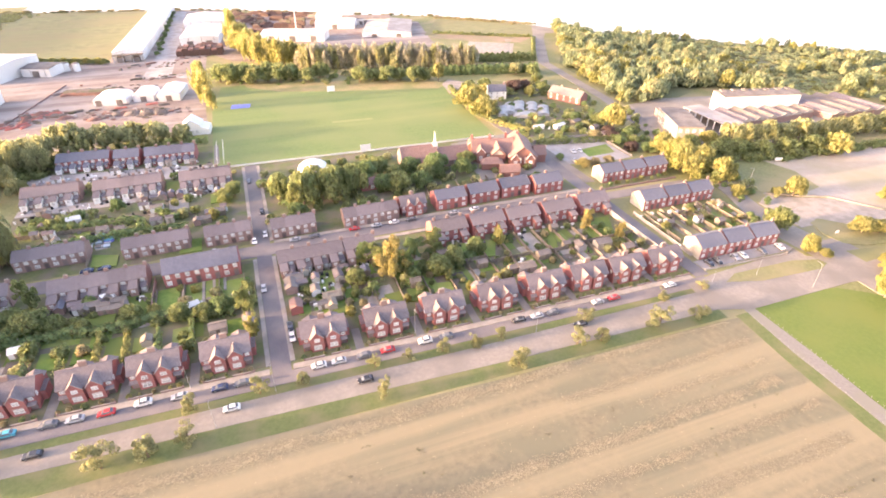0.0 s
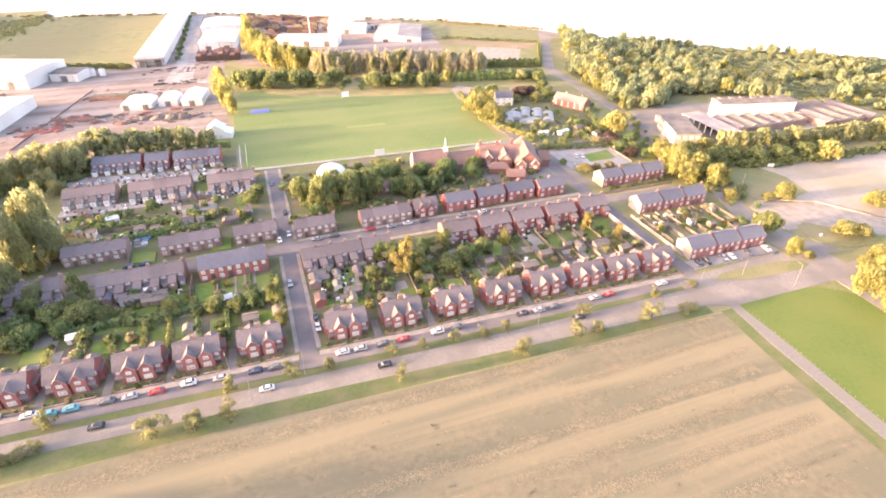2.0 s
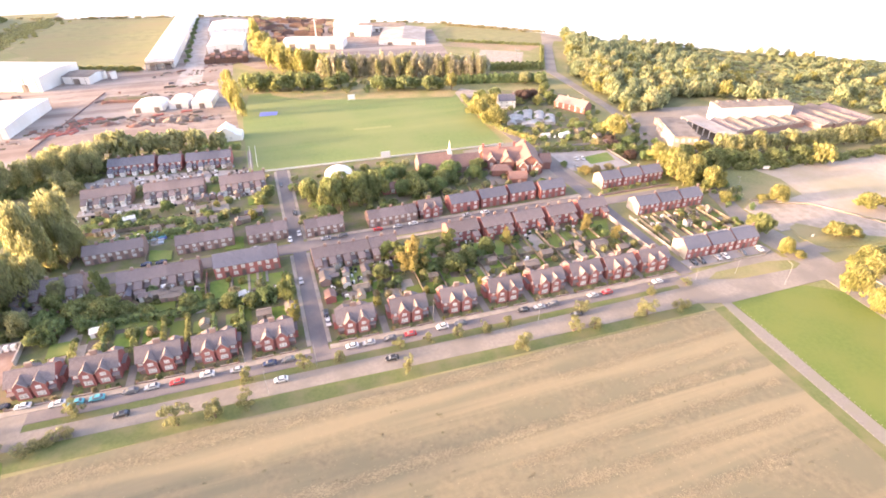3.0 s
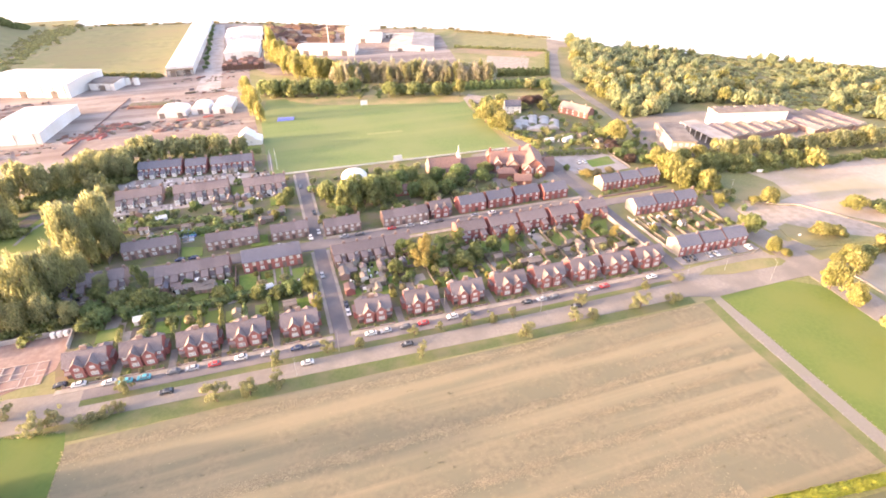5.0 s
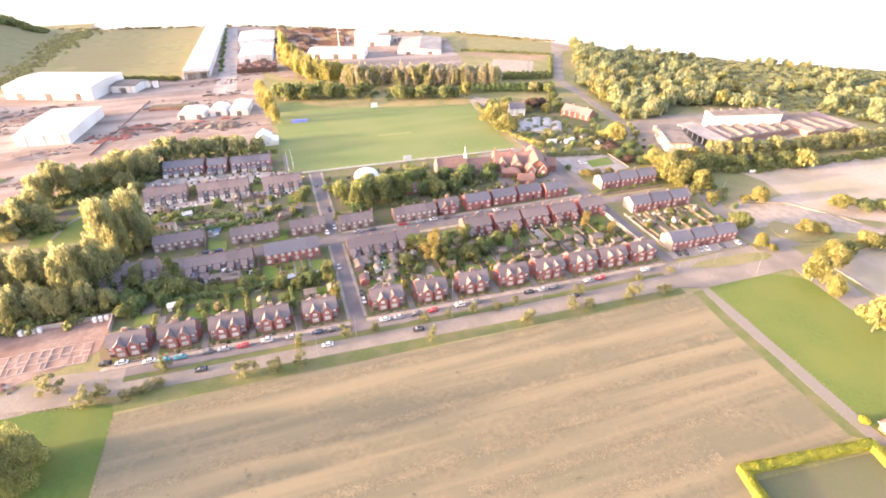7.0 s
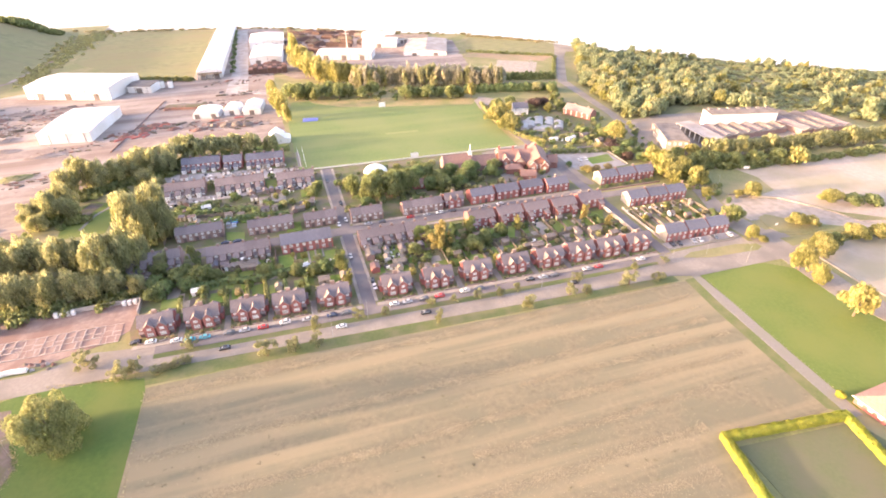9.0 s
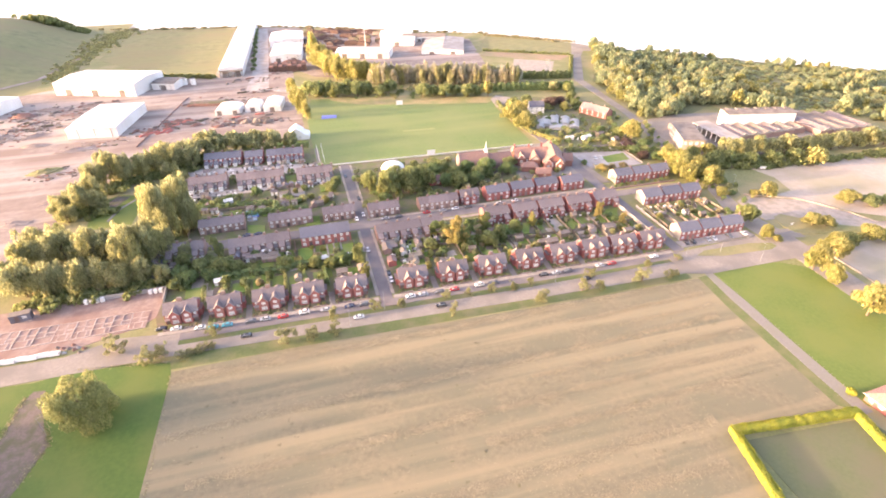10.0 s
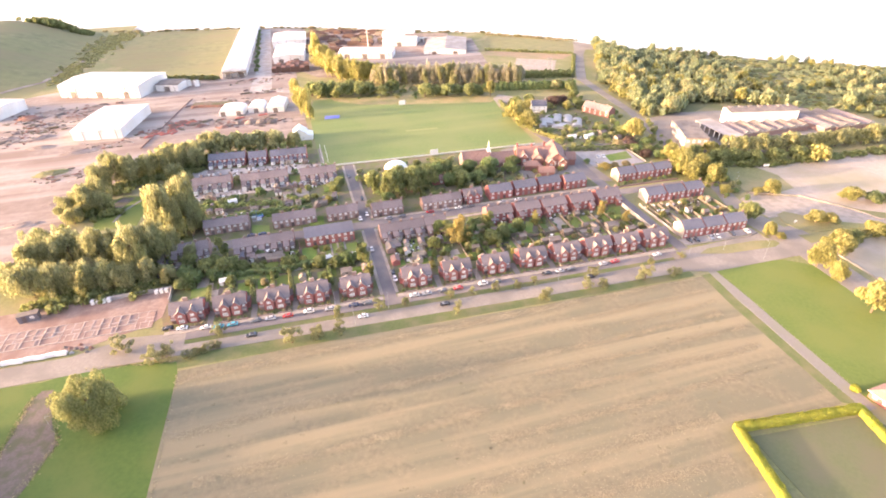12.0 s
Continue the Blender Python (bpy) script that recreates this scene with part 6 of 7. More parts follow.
for x, y in ((-117.5, 325), (-111.3, 323), (-105, 321), (-98.5, 318.5)):
    tank = thing("storage_tank", pose(x, y, 0), "white upright storage tank", "tank", "storage tanks")
    part("shell", bm_cyl(bmesh.new(), 0, 0, 0, 5, 2.0, 2.0, 16), WHITE, tank)
    part("lid", bm_cyl(bmesh.new(), 0, 0, 5, 5.6, 2.1, 0.4, 16), GREY_ROOF, tank)

# ---- yard clutter ----


def heap(x, y, rx, ry, h, material, label, a=0.0, name="heap"):
    """A rough spoil or scrap heap."""
    bm = bmesh.new()
    n, m = 9, 14
    ring = [[bm.verts.new((rx * (1 - k / n) ** 0.8 * math.cos(6.2832 * j / m) * (1 + 0.35 * noise.noise((x + j * 0.9, y, k * 0.5))), ry * (1 - k / n) ** 0.8 * math.sin(6.2832 * j / m) * (1 + 0.35 * noise.noise((y + j * 0.9, x, k * 0.5))), -0.05 + h * (k / n) ** 0.8 * (1 + 0.5 * noise.noise((x + j * 0.7, y + k * 0.9, 2))))) for j in range(m)] for k in range(n)]
    for k in range(n - 1):
        for j in range(m):
            bm.faces.new((ring[k][j], ring[k][(j + 1) % m], ring[k + 1][(j + 1) % m], ring[k + 1][j]))
    bm.faces.new(ring[-1])
    ob = tagged(new(name, mesh_of(name, bm, material)), label, "heap", "yard heaps")
    ob.matrix_basis = pose(x, y, 0.05, 0, 0, a)
    return ob


for x, y, rx, ry, h, a in ((-112, 209, 6, 1.6, 1.6, 15), (-103, 213, 4, 2, 1.8, 40), (-98, 224, 5, 2, 2.0, 20), (-104, 220, 3, 1.5, 1.5, 50), (-92, 226, 3, 1.5, 1.2, 0), (-201, 268, 9, 4, 3, 0), (-60, 210, 4, 2, 1.6, 0), (-48, 209, 6, 2, 1.8, 0), (-86, 214, 4, 2, 1.4, 20), (-72, 206, 4, 2, 1.4, 0), (20, 470, 14, 6, 4, 10), (40, 500, 18, 6, 4, -15), (30, 440, 12, 6, 4, 0), (10, 505, 14, 7, 4, -20), (70, 485, 16, 5, 4, -20), (-20, 365, 14, 3, 4, 0), (-2, 375, 6, 4, 3, 0), (0, 400, 5, 9, 4, 0), (5, 425, 7, 5, 3, 0), (12, 488, 12, 4, 3, -20), (55, 470, 12, 4, 3, -20), (28, 515, 14, 4, 3, -22), (60, 498, 12, 3, 3, -22), (85, 478, 10, 4, 3, -20), (48, 430, 9, 4, 3, -18), (25, 418, 8, 4, 3, 0), (75, 425, 8, 4, 3, -18), (100, 470, 10, 3, 2, -25)):
    heap(x, y, rx, ry, h, RUST if y < 380 else OLDTIMBER, "heap of rust-red scrap steel and timber" if y < 380 else "dark brown heap of weathered timber", a, "scrap_mound")
for x, y, rx, ry, h, a in ((-190, 279, 14, 2.5, 1.5, 5), (-160, 281, 14, 2, 1.4, 0), (-170, 260, 9, 2, 1.2, 10), (-199, 226, 9, 3, 1.5, 20), (-180, 224, 8, 3, 1.5, 30), (-150, 190, 12, 4, 1.2, 15), (-175, 205, 8, 4, 1.2, 0), (-140, 120, 8, 3, 1.0, 20), (-150, 100, 8, 4, 1.0, 0)):
    heap(x, y, rx, ry, h, SAND, "low heap of pale spoil on bare earth", a, "spoil_mound")
for x, y, rx, ry, h in ((-55, 208.5, 4.4, 2.6, 2.8), (-48, 207, 4.6, 2.8, 3.2), (-42.5, 206, 4, 2.4, 2.6), (-62, 210, 3.6, 2.2, 2.0)):
    heap(x, y, rx, ry, h, GREY_ROOF, "grey heap of loose scrap on the works yard", -8, "scrap_mound")
heap(-156, 160, 9, 5, 1.6, GRASS, "grassed-over spoil mound in the yard", 10, "spoil_mound")
rng = random.Random(8)
for i in range(56):
    x, y = rng.choice(((-125, 212), (-105, 214), (-95, 223), (-75, 222), (-60, 213), (-48, 211), (-200, 264), (-190, 250), (-185, 238), (-197, 228), (-180, 276), (-165, 280), (-150, 285), (-60, 262), (-76, 268), (-50, 282), (-95, 262), (-45, 312), (-62, 318), (-30, 330), (5, 360), (20, 455), (50, 480), (5, 440)))
    x, y = x + rng.gauss(0, 6), y + rng.gauss(0, 4)
    crate = thing("stack", pose(x, y, 0.05, 0, 0, rng.gauss(18, 16)), "stack of crates and steel on a works yard", "stack", "yard stacks")
    w, d, h = rng.uniform(2, 8), rng.uniform(0.6, 1.5), rng.uniform(0.4, 0.9)
    m = rng.choice((RUST, GREY_ROOF, GREY_ROOF, SOIL, TILE))
    part("crate", boxed(-w / 2, w / 2, -d / 2, d / 2, -0.05, h), m, crate)
    part("crate", boxed(-w / 2 + 0.3, w / 2 - 0.5, -d / 2 + 0.1, d / 2 - 0.2, h + 0.003, h + 0.4), m, crate)

for i in range(8):
    for k in range(2):
        ts = thing("timber_stack", pose(-38.2 + i * 3.9 + 0.4 * k, 343 + k * 9 - i * 0.6, 0.05, 0, 0, (i * 7 % 5) - 4), "long stack of dark brown sawn timber", "timber", "timber stacks")
        part("timber", boxed(-1.9, 1.9, -4, 4, 0.15, 3.2 + 0.5 * (i * 5 % 3)), OLDTIMBER, ts)
        part("timber", boxed(-1.6, 1.7, -3.4, 3.6, 3.203 + 0.5 * (i * 5 % 3), 4.0 + 0.5 * (i * 5 % 3)), (RUST, OLDTIMBER)[(i + k) % 2], ts)
        for q in (-2.5, 2.5):
            part("bearer", boxed(-1.9, 1.9, q - 0.1, q + 0.1, 0, 0.148), WOOD, ts)

for i, (x, y, a) in enumerate(((-106, 205, 25), (-103, 210, 38), (-99, 216, 30), (-96, 221, 12), (-104, 224, 20), (-98, 227, 8), (-110, 207, 15), (-92, 224, 0), (-115, 203, 25), (-101, 206, 60), (-62, 222, 5), (-47, 224, 0))):
    beams = thing("steel_stack", pose(x, y, 0.05, 0, 0, a), "loose stack of red oxide steel beams", "steel", "red steel stacks")
    for k in range(3):
        part("beam", bm_bar(bmesh.new(), (-3.2 + k * 0.4, -0.7 + k * 0.7, 0.25 + 0.3 * (k % 2)), (3.0 - k * 0.5, -0.4 + k * 0.5, 0.3 + 0.35 * (k % 2)), 0.5), RED_STEEL, beams)
rs = random.Random(77)
for i in range(46):
    x = rs.uniform(2, 112)
    y = rs.uniform(min(405, 470 - 0.5 * x), 528 - 0.62 * x) if i > 14 else rs.uniform(400, 470)
    if i <= 14:
        x = rs.uniform(-4, 26)
    st = thing("timber_stack", pose(x, y, 0.05, 0, 0, rs.gauss(-24, 6)), "long dark stack of weathered timber on the shore yard", "timber", "shore timber stacks")
    w, d, h = rs.uniform(7, 17), rs.uniform(2.5, 4.5), rs.uniform(2.0, 3.6)
    part("timber", boxed(-w / 2, w / 2, -d / 2, d / 2, -0.05, h), rs.choice((OLDTIMBER, OLDTIMBER, SOIL, GREY_ROOF)), st)
    part("timber", boxed(-w / 2 + 1, w / 2 - 2, -d / 2 + 0.4, d / 2 - 0.5, h + 0.003, h + 0.8), rs.choice((OLDTIMBER, OLDTIMBER, SOIL)), st)
bk = thing("brown_bank", pose(-82, 260, 0.05, 0, 0, -11), "low brown earth bank with a board fence", "bank")
part("bank_top", bm_prism(bmesh.new(), [(-5, -0.1), (5, -0.1), (3, 1.6), (-2, 1.9)], "x", -13, 13), SOIL, bk)
part("board_fence", boxed(-13, 13, -5.4, -5.25, -0.05, 1.6), RUST, bk)
# open front of the long shed with plant below it
front = thing("shed_canopy", pose(-70, 335.5, 0, 0, 0, -2.2), "dark open loading canopy at the long shed", "canopy")
part("roof", boxed(-9.5, 9.5, -3.5, 1.0, 4.6, 4.9), SOIL, front)
for x in (-9, -3, 3, 9):
    part("post", boxed(x - 0.25, x + 0.25, -3.3, -2.9, -0.05, 4.6), STEEL, front)
part("hopper", boxed(-7, -3, -2.5, 0.8, -0.05, 3.4), GREY_ROOF, front)
part("hopper", boxed(2, 7, -2.5, 0.8, -0.05, 3.0), GREY_ROOF, front)

# loose debris over the yards, one joined mass per material
for m in (RUST, GREY_ROOF, CONCRETE, SOIL):
    bm = bmesh.new()
    for i in range(260):
        x, y = rng.choice(((-200, 262), (-188, 250), (-192, 238), (-200, 226), (-178, 276), (-160, 282), (-125, 208), (-108, 214), (-96, 223), (-75, 218), (-58, 211), (-46, 209), (-60, 262), (-80, 266), (-48, 284), (-145, 195), (-45, 318), (-25, 335), (10, 365), (20, 455), (50, 482), (5, 445), (-12, 470), (70, 470), (-205, 278), (-190, 283), (-172, 266), (-184, 252), (-192, 238), (-198, 215), (-182, 235), (-150, 152), (-140, 155), (-62, 212), (-46, 206)))
        x, y = x + rng.gauss(0, 8), y + rng.gauss(0, 4)
        w, d, h = rng.uniform(0.2, 1.5), rng.uniform(0.15, 0.7), rng.uniform(0.15, 0.8)
        bm_box(bm, x - w, x + w, y - d, y + d, 0.0, h)
    tagged(new("yard_debris", mesh_of("yard_debris", bm, m)), "scattered debris and offcuts on bare earth", "debris", kind="stuff")

# house foundations on the building site
for i in range(14):
    f = thing("house_foundation", pose(-81.5 - i * 5.6, 7.4 + i * 0.1, 0.06, 0, 0, -1), "pale blockwork footings of a new house on clay", "foundation", "house footings")
    for x0, x1, y0, y1 in ((-5.5, -5.25, 0, 9.2), (-5.25, 0, 0, 0.22), (-5.25, 0, 8.98, 9.2), (-5.25, -0.02, 3.4, 3.6), (-2.6, -2.4, 3.604, 8.98), (-5.25, -2.604, 6.2, 6.4), (-2.396, -0.02, 5.4, 5.6), (-1.3, -1.1, 0.224, 3.4), (-3.9, -3.7, 0.224, 3.4))[:(9, 7, 8, 9)[i % 4]]:
        part("footing_wall", boxed(x0, x1, y0, y1, 0, 0.14 + 0.06 * ((i * 3) % 4)), FOOTING, f)
    part("floor_fill", boxed(-5.2, 0, 0.3, 8.9, 0, 0.1), CLAY, f)
bank = thing("retaining_wall", pose(0, 0, 0), "pale retaining wall with concrete blocks behind the site", "wall")
part("wall_panel", bm_prism(bmesh.new(), [(27.6, 0), (28.0, 0), (28.0, 1.6), (27.6, 1.6)], "x", -105, -78), CONCRETE, bank)
for x in (-104, -102.3, -100.6, -98.9, -83.5, -81.8, -80.1):
    part("block", boxed(x, x + 1.1, 26.4, 27.58, 0.04, 1.5), WHITE, bank)
part("end_panel", boxed(-77.9, -77.5, 20, 28, 0, 1.6), CONCRETE, bank)
for i in range(7):
    pp = thing("pipe_stack", pose(-124 + i * 3.0, 1.6 + 0.3 * (i % 2), 0.1, 0, 0, (i * 5) % 7 - 3), "stack of white plastic drain pipes", "pipes", "pipe stacks")
    for k in range(5):
        bm = bm_cyl(bmesh.new(), 0, 0, -1.4, 1.4, 0.3, 0.3, 8)
        part("pipe", bm, WHITE, pp, at=pose(0, (k % 3 - 1) * 0.62 + (0.31 if k > 2 else 0), 0.3 + (0.53 if k > 2 else 0), 0, 90, 0))
for i in range(12):
    heap(-108 + i * 0.9, 1.6 + (i * 7 % 5) * 0.8 - (i > 8), 0.8, 0.6, 0.8, (RUST, CONCRETE, GREY_ROOF, RUST)[i % 4], "pile of bricks and rubble beside the road", 0, "rubble_pile")
hut = thing("site_cabin", pose(-122, 24, 0.06, 0, 0, 8), "dark site cabin beside tools", "cabin")
part("body", boxed(-3, 3, -1.3, 1.3, -0.05, 2.6), SLATE, hut)
part("roof", boxed(-3.1, 3.1, -1.4, 1.4, 2.6, 2.75), GREY_ROOF, hut)
door(hut, -1, -1.3, 0.15)
window(hut, 1.2, -1.3, 1.1, 1.2, 0.9)

# ---- cars ----


def car_mesh(colour):
    key = ("car", colour)
    if key not in CACHE:
        paint = shade("car_paint", colour, tuple(c * 0.92 for c in colour), None, fine=2, rough=0.25, bump=0, spec=0.6)
        bm = bm_prism(bmesh.new(), [(-2.05, 0.32), (-2.1, 0.62), (-2.0, 0.78), (-1.1, 0.92), (-0.4, 1.40), (0.95, 1.44), (1.65, 1.0), (2.02, 0.92), (2.1, 0.6), (2.05, 0.32)], "y", -0.86, 0.86)
        for v in bm.verts:
            if v.co.z > 1.2:
                v.co.y *= 0.78
        bmesh.ops.bevel(bm, geom=[e for e in bm.edges if abs(e.verts[0].co.y - e.verts[1].co.y) < 0.2], offset=0.06, segments=1, affect="EDGES")
        body = mesh_of("body", bm, paint)
        bm = bm_prism(bmesh.new(), [(-1.0, 0.97), (-0.42, 1.37), (0.92, 1.40), (1.5, 1.02)], "y", -0.875, 0.875)
        for v in bm.verts:
            if v.co.z > 1.2:
                v.co.y *= 0.80
        glass = mesh_of("cabin_glass", bm, GLASS)
        bm = bm_prism(bmesh.new(), [(-1.06, 0.98), (-1.0, 1.02), (-0.42, 1.42), (-0.48, 1.42)], "y", -0.66, 0.66)
        screen = mesh_of("windscreen", bm, GLASS)
        bm = bm_prism(bmesh.new(), [(1.0, 1.45), (1.06, 1.45), (1.6, 1.08), (1.56, 1.06)], "y", -0.62, 0.62)
        back = mesh_of("rear_window", bm, GLASS)
        CACHE[key] = body, glass, screen, back
    return CACHE[key]


def wheel_mesh():
    if "wheel" not in CACHE:
        bm = bm_cyl(bmesh.new(), 0, 0, -0.1, 0.1, 0.32, 0.32, 14)
        CACHE["wheel"] = mesh_of("wheel", bm, RUBBER)
        CACHE["rim"] = mesh_of("rim", bm_cyl(bmesh.new(), 0, 0, 0.1, 0.115, 0.2, 0.18, 10), STEEL)
        CACHE["lamp"] = mesh_of("headlight", boxed(-2.1, -2.02, -0.14, 0.14, 0.62, 0.76), WHITE)
        CACHE["plate"] = mesh_of("bumper", boxed(-2.14, -2.08, -0.8, 0.8, 0.34, 0.52), RUBBER)
    return CACHE["wheel"], CACHE["rim"]


def car(x, y, a, colour, word, z=0.09, tall=1.0):
    ob = thing("car", pose(x, y, z, 0, 0, a) @ Matrix.Diagonal((0.82, 0.82, 0.82 * tall, 1)), f"{word} parked beside the road" if tall == 1 else f"{word} parked at the kerb", "car", "parked cars")
    body, glass, screen, back = car_mesh(colour)
    part("body", body, None, ob)
    part("cabin_glass", glass, None, ob)
    part("windscreen", screen, None, ob)
    part("rear_window", back, None, ob)
    wheel, rim = wheel_mesh()
    for sx in (-1.3, 1.3):
        for sy in (-1, 1):
            w = part("wheel", wheel, None, ob, "", pose(sx, sy * 0.78, 0.32, -90 * sy))
            part("rim", rim, None, w)
    for sy in (-0.62, 0.62):
        part("headlight", CACHE["lamp"], None, ob, "", pose(0, sy, 0))
    part("bumper", CACHE["plate"], None, ob)
    return ob


SILVER, WHITE_CAR, BLACK, RED, TEAL, NAVY, GREY = (0.45, 0.45, 0.46), (0.78, 0.77, 0.75), (0.03, 0.03, 0.035), (0.55, 0.05, 0.05), (0.08, 0.38, 0.46), (0.035, 0.05, 0.11), (0.16, 0.16, 0.17)
for x, y, colour, word in ((-55.6, 0.5, TEAL, "turquoise hatchback"), (-60, 0.6, TEAL, "turquoise estate car"), (-48.3, 0.3, GREY, "grey saloon car"), (-43.6, 0.0, SILVER, "silver saloon car"), (-37.9, -0.4, RED, "red hatchback"), (-24.0, -0.9, SILVER, "silver hatchback"), (-16.0, -1.3, NAVY, "dark blue hatchback"), (-11.4, -1.5, GREY, "grey hatchback"), (-13.8, -8.0, WHITE_CAR, "white saloon car"), (-49.4, -6.8, BLACK, "black hatchback"), (5.1, -2.0, WHITE_CAR, "white hatchback"), (9.6, -2.2, SILVER, "silver hatchback"), (15.4, -2.4, GREY, "grey saloon car"), (21.0, -2.6, RED, "red saloon car"), (14.0, -9.9, BLACK, "dark saloon car"), (54.8, -3.6, BLACK, "black hatchback"), (59.8, -3.8, SILVER, "silver saloon car"), (64.4, -3.9, GREY, "grey saloon car"), (68.4, -10.4, BLACK, "black estate car"), (82.5, -4.3, RED, "dark red hatchback"), (100.4, -4.9, WHITE_CAR, "white hatchback"), (77.6, -4.3, SILVER, "silver hatchback"), (-76, 4.6, BLACK, "black saloon car"), (-71.5, 3.4, WHITE_CAR, "white saloon car"), (-64.0, 1.6, WHITE_CAR, "white hatchback"), (35.5, -2.9, GREY, "grey saloon car")):
    car(x, y, -1.6, colour, word)
car(-31.0, -0.3, -1.6, WHITE_CAR, "white panel van", tall=1.35)
car(30.2, -2.8, -1.6, WHITE_CAR, "white panel van", tall=1.3)
for x, y, a, colour, word in ((0.6, 9.8, 90, WHITE_CAR, "white hatchback"), (0.6, 13.8, 90, BLACK, "black hatchback"), (-21.5, 31.2, 6, WHITE_CAR, "white hatchback"), (-4.3, 32.4, 90, SILVER, "silver hatchback"), (-1.6, 62, 90, WHITE_CAR, "white hatchback"), (-5.0, 58.8, 90, WHITE_CAR, "white saloon car"), (-4.2, 105, 90, GREY, "grey hatchback"), (-1.4, 78, 90, BLACK, "black hatchback"), (25.7, 55.4, 0, RED, "dark red hatchback"), (33, 55.2, 0, SILVER, "silver hatchback"), (39, 55.3, 0, WHITE_CAR, "white hatchback"), (7, 55.4, 0, SILVER, "silver hatchback"), (13, 55.3, 0, GREY, "grey hatchback"), (45, 55.0, 0, GREY, "grey saloon car"), (60, 54.6, 0, SILVER, "silver hatchback"), (67.5, 54.4, 0, WHITE_CAR, "white saloon car"), (75, 49.6, 0, GREY, "grey hatchback"), (-51, 58.4, 0, NAVY, "dark blue hatchback"), (-46.5, 58.2, 0, NAVY, "dark blue saloon car"), (-12, 56.6, 0, GREY, "grey hatchback"), (-17, 56.8, 0, SILVER, "silver hatchback"), (128, 87.6, 80, WHITE_CAR, "white saloon car"), (131, 87.2, 80, WHITE_CAR, "white hatchback"), (114, 92.6, 60, SILVER, "silver hatchback"), (123, 79, 75, SILVER, "silver hatchback")):
    car(x, y, a, colour, word, 0.11)
for i, (x, colour, word) in enumerate(((118.6, BLACK, "black hatchback"), (121.6, BLACK, "black saloon car"), (128.2, SILVER, "silver hatchback"), (131.2, WHITE_CAR, "white hatchback"), (138.4, GREY, "grey hatchback"), (145.5, WHITE_CAR, "white hatchback"))):
    car(x, -0.2 - i * 0.12, 84, colour, word, 0.18)

# ---- lamps and posts ----


def street_lamp(x, y, a, h=8.0, label="tall pale steel street lamp on the grass verge"):
    ob = thing("street_lamp", pose(x, y, 0.0, 0, 0, a), label, "street lamp", "street lamps")
    part("pole", bm_cyl(bmesh.new(), 0, 0, 0, h, 0.045, 0.03), STEEL, ob)
    part("base", bm_cyl(bmesh.new(), 0, 0, 0, 1.2, 0.075, 0.07), STEEL, ob)
    part("arm", bm_bar(bmesh.new(), (0, 0, h - 0.05), (1.3, 0, h + 0.2), 0.06), STEEL, ob)
    part("lantern", boxed(1.15, 1.7, -0.12, 0.12, h + 0.12, h + 0.25), GREY_ROOF, ob)


for x, y, a in ((57.0, -8.6, 90), (112.8, -7.6, 90), (127, -9.3, 90), (137, -19, 90), (-4.8, -6.0, 90), (171, 35.5, 180), (-98.5, -31.5, 0), (-22, 1.1, -90), (158, 7, 180), (-17, -11.5, 90), (29, 1.2, -90)):
    street_lamp(x, y, a, 7.6 if x > 0 else 6.6)
for x0, x1 in ((111.2, 107.6), (115.1, 112.2)):
    for i in range(42):
        k = i / 41
        if not CACHE.get("bollard"):
            bm = bm_cyl(bmesh.new(), 0, 0, 0, 0.3, 0.06, 0.055, 6)
            CACHE["bollard"] = mesh_of("bollard", bm_cyl(bm, 0, 0, 0.3, 0.34, 0.065, 0.02, 6), CONCRETE)
        b = tagged(new("bollard", CACHE["bollard"]), "short pale timber bollard beside the footpath", "bollard", "pale bollards")
        b.matrix_basis = pose(x0 + (x1 - x0) * k, -23.4 - 55.6 * k, 0)

sign = thing("notice_board", pose(201.7, 49.4, 0, 0, 0, -20) @ Matrix.Scale(0.62, 4), "plain white notice board on two posts", "sign")
part("board", boxed(-2.4, 2.4, -0.05, 0.05, 0.8, 3.0), WHITE, sign)
for s in (-1, 1):
    part("post", boxed(s * 1.9 - 0.08, s * 1.9 + 0.08, 0.05, 0.2, 0, 2.9), WOOD, sign)
sign = thing("road_sign", pose(169.5, -1.0, 0, 0, 0, -10) @ Matrix.Scale(0.6, 4), "white road sign on the traffic island", "sign")
part("board", boxed(-1.0, 1.0, -0.05, 0.05, 1.0, 2.6), WHITE, sign)
for s in (-1, 1):
    part("post", bm_cyl(bmesh.new(), s * 0.7, 0.1, 0, 2.5, 0.06, 0.06), STEEL, sign)

# ---- gardens ----


def fence(x0, y0, x1, y1, material=None, h=1.25, label="pale weathered timber garden fence", group="garden fences"):
    L = math.hypot(x1 - x0, y1 - y0)
    n = max(1, round(L / 2.4))
    w = L / n
    a = math.degrees(math.atan2(y1 - y0, x1 - x0))
    ob = thing("fence", pose(x0, y0, 0.02, 0, 0, a), label, "fence", group)
    m = material or WOOD
    key = ("fence", round(w, 2), h, m.name)
    if key not in CACHE:
        bm = boxed(0.06, w - 0.06, -0.03, 0.03, 0.08, h - 0.1)
        bm_box(bm, 0.06, w - 0.06, -0.06, 0.06, h - 0.1, h - 0.04)
        CACHE[key] = mesh_of("panel", bm, m), mesh_of("post", boxed(-0.06, 0.06, -0.07, 0.07, -0.02, h + 0.08), m)
    for i in range(n):
        part("panel", CACHE[key][0], None, ob, "", pose(i * w, 0, 0))
    for i in range(n + 1):
        part("post", CACHE[key][1], None, ob, "", pose(i * w, 0, 0))
    return ob


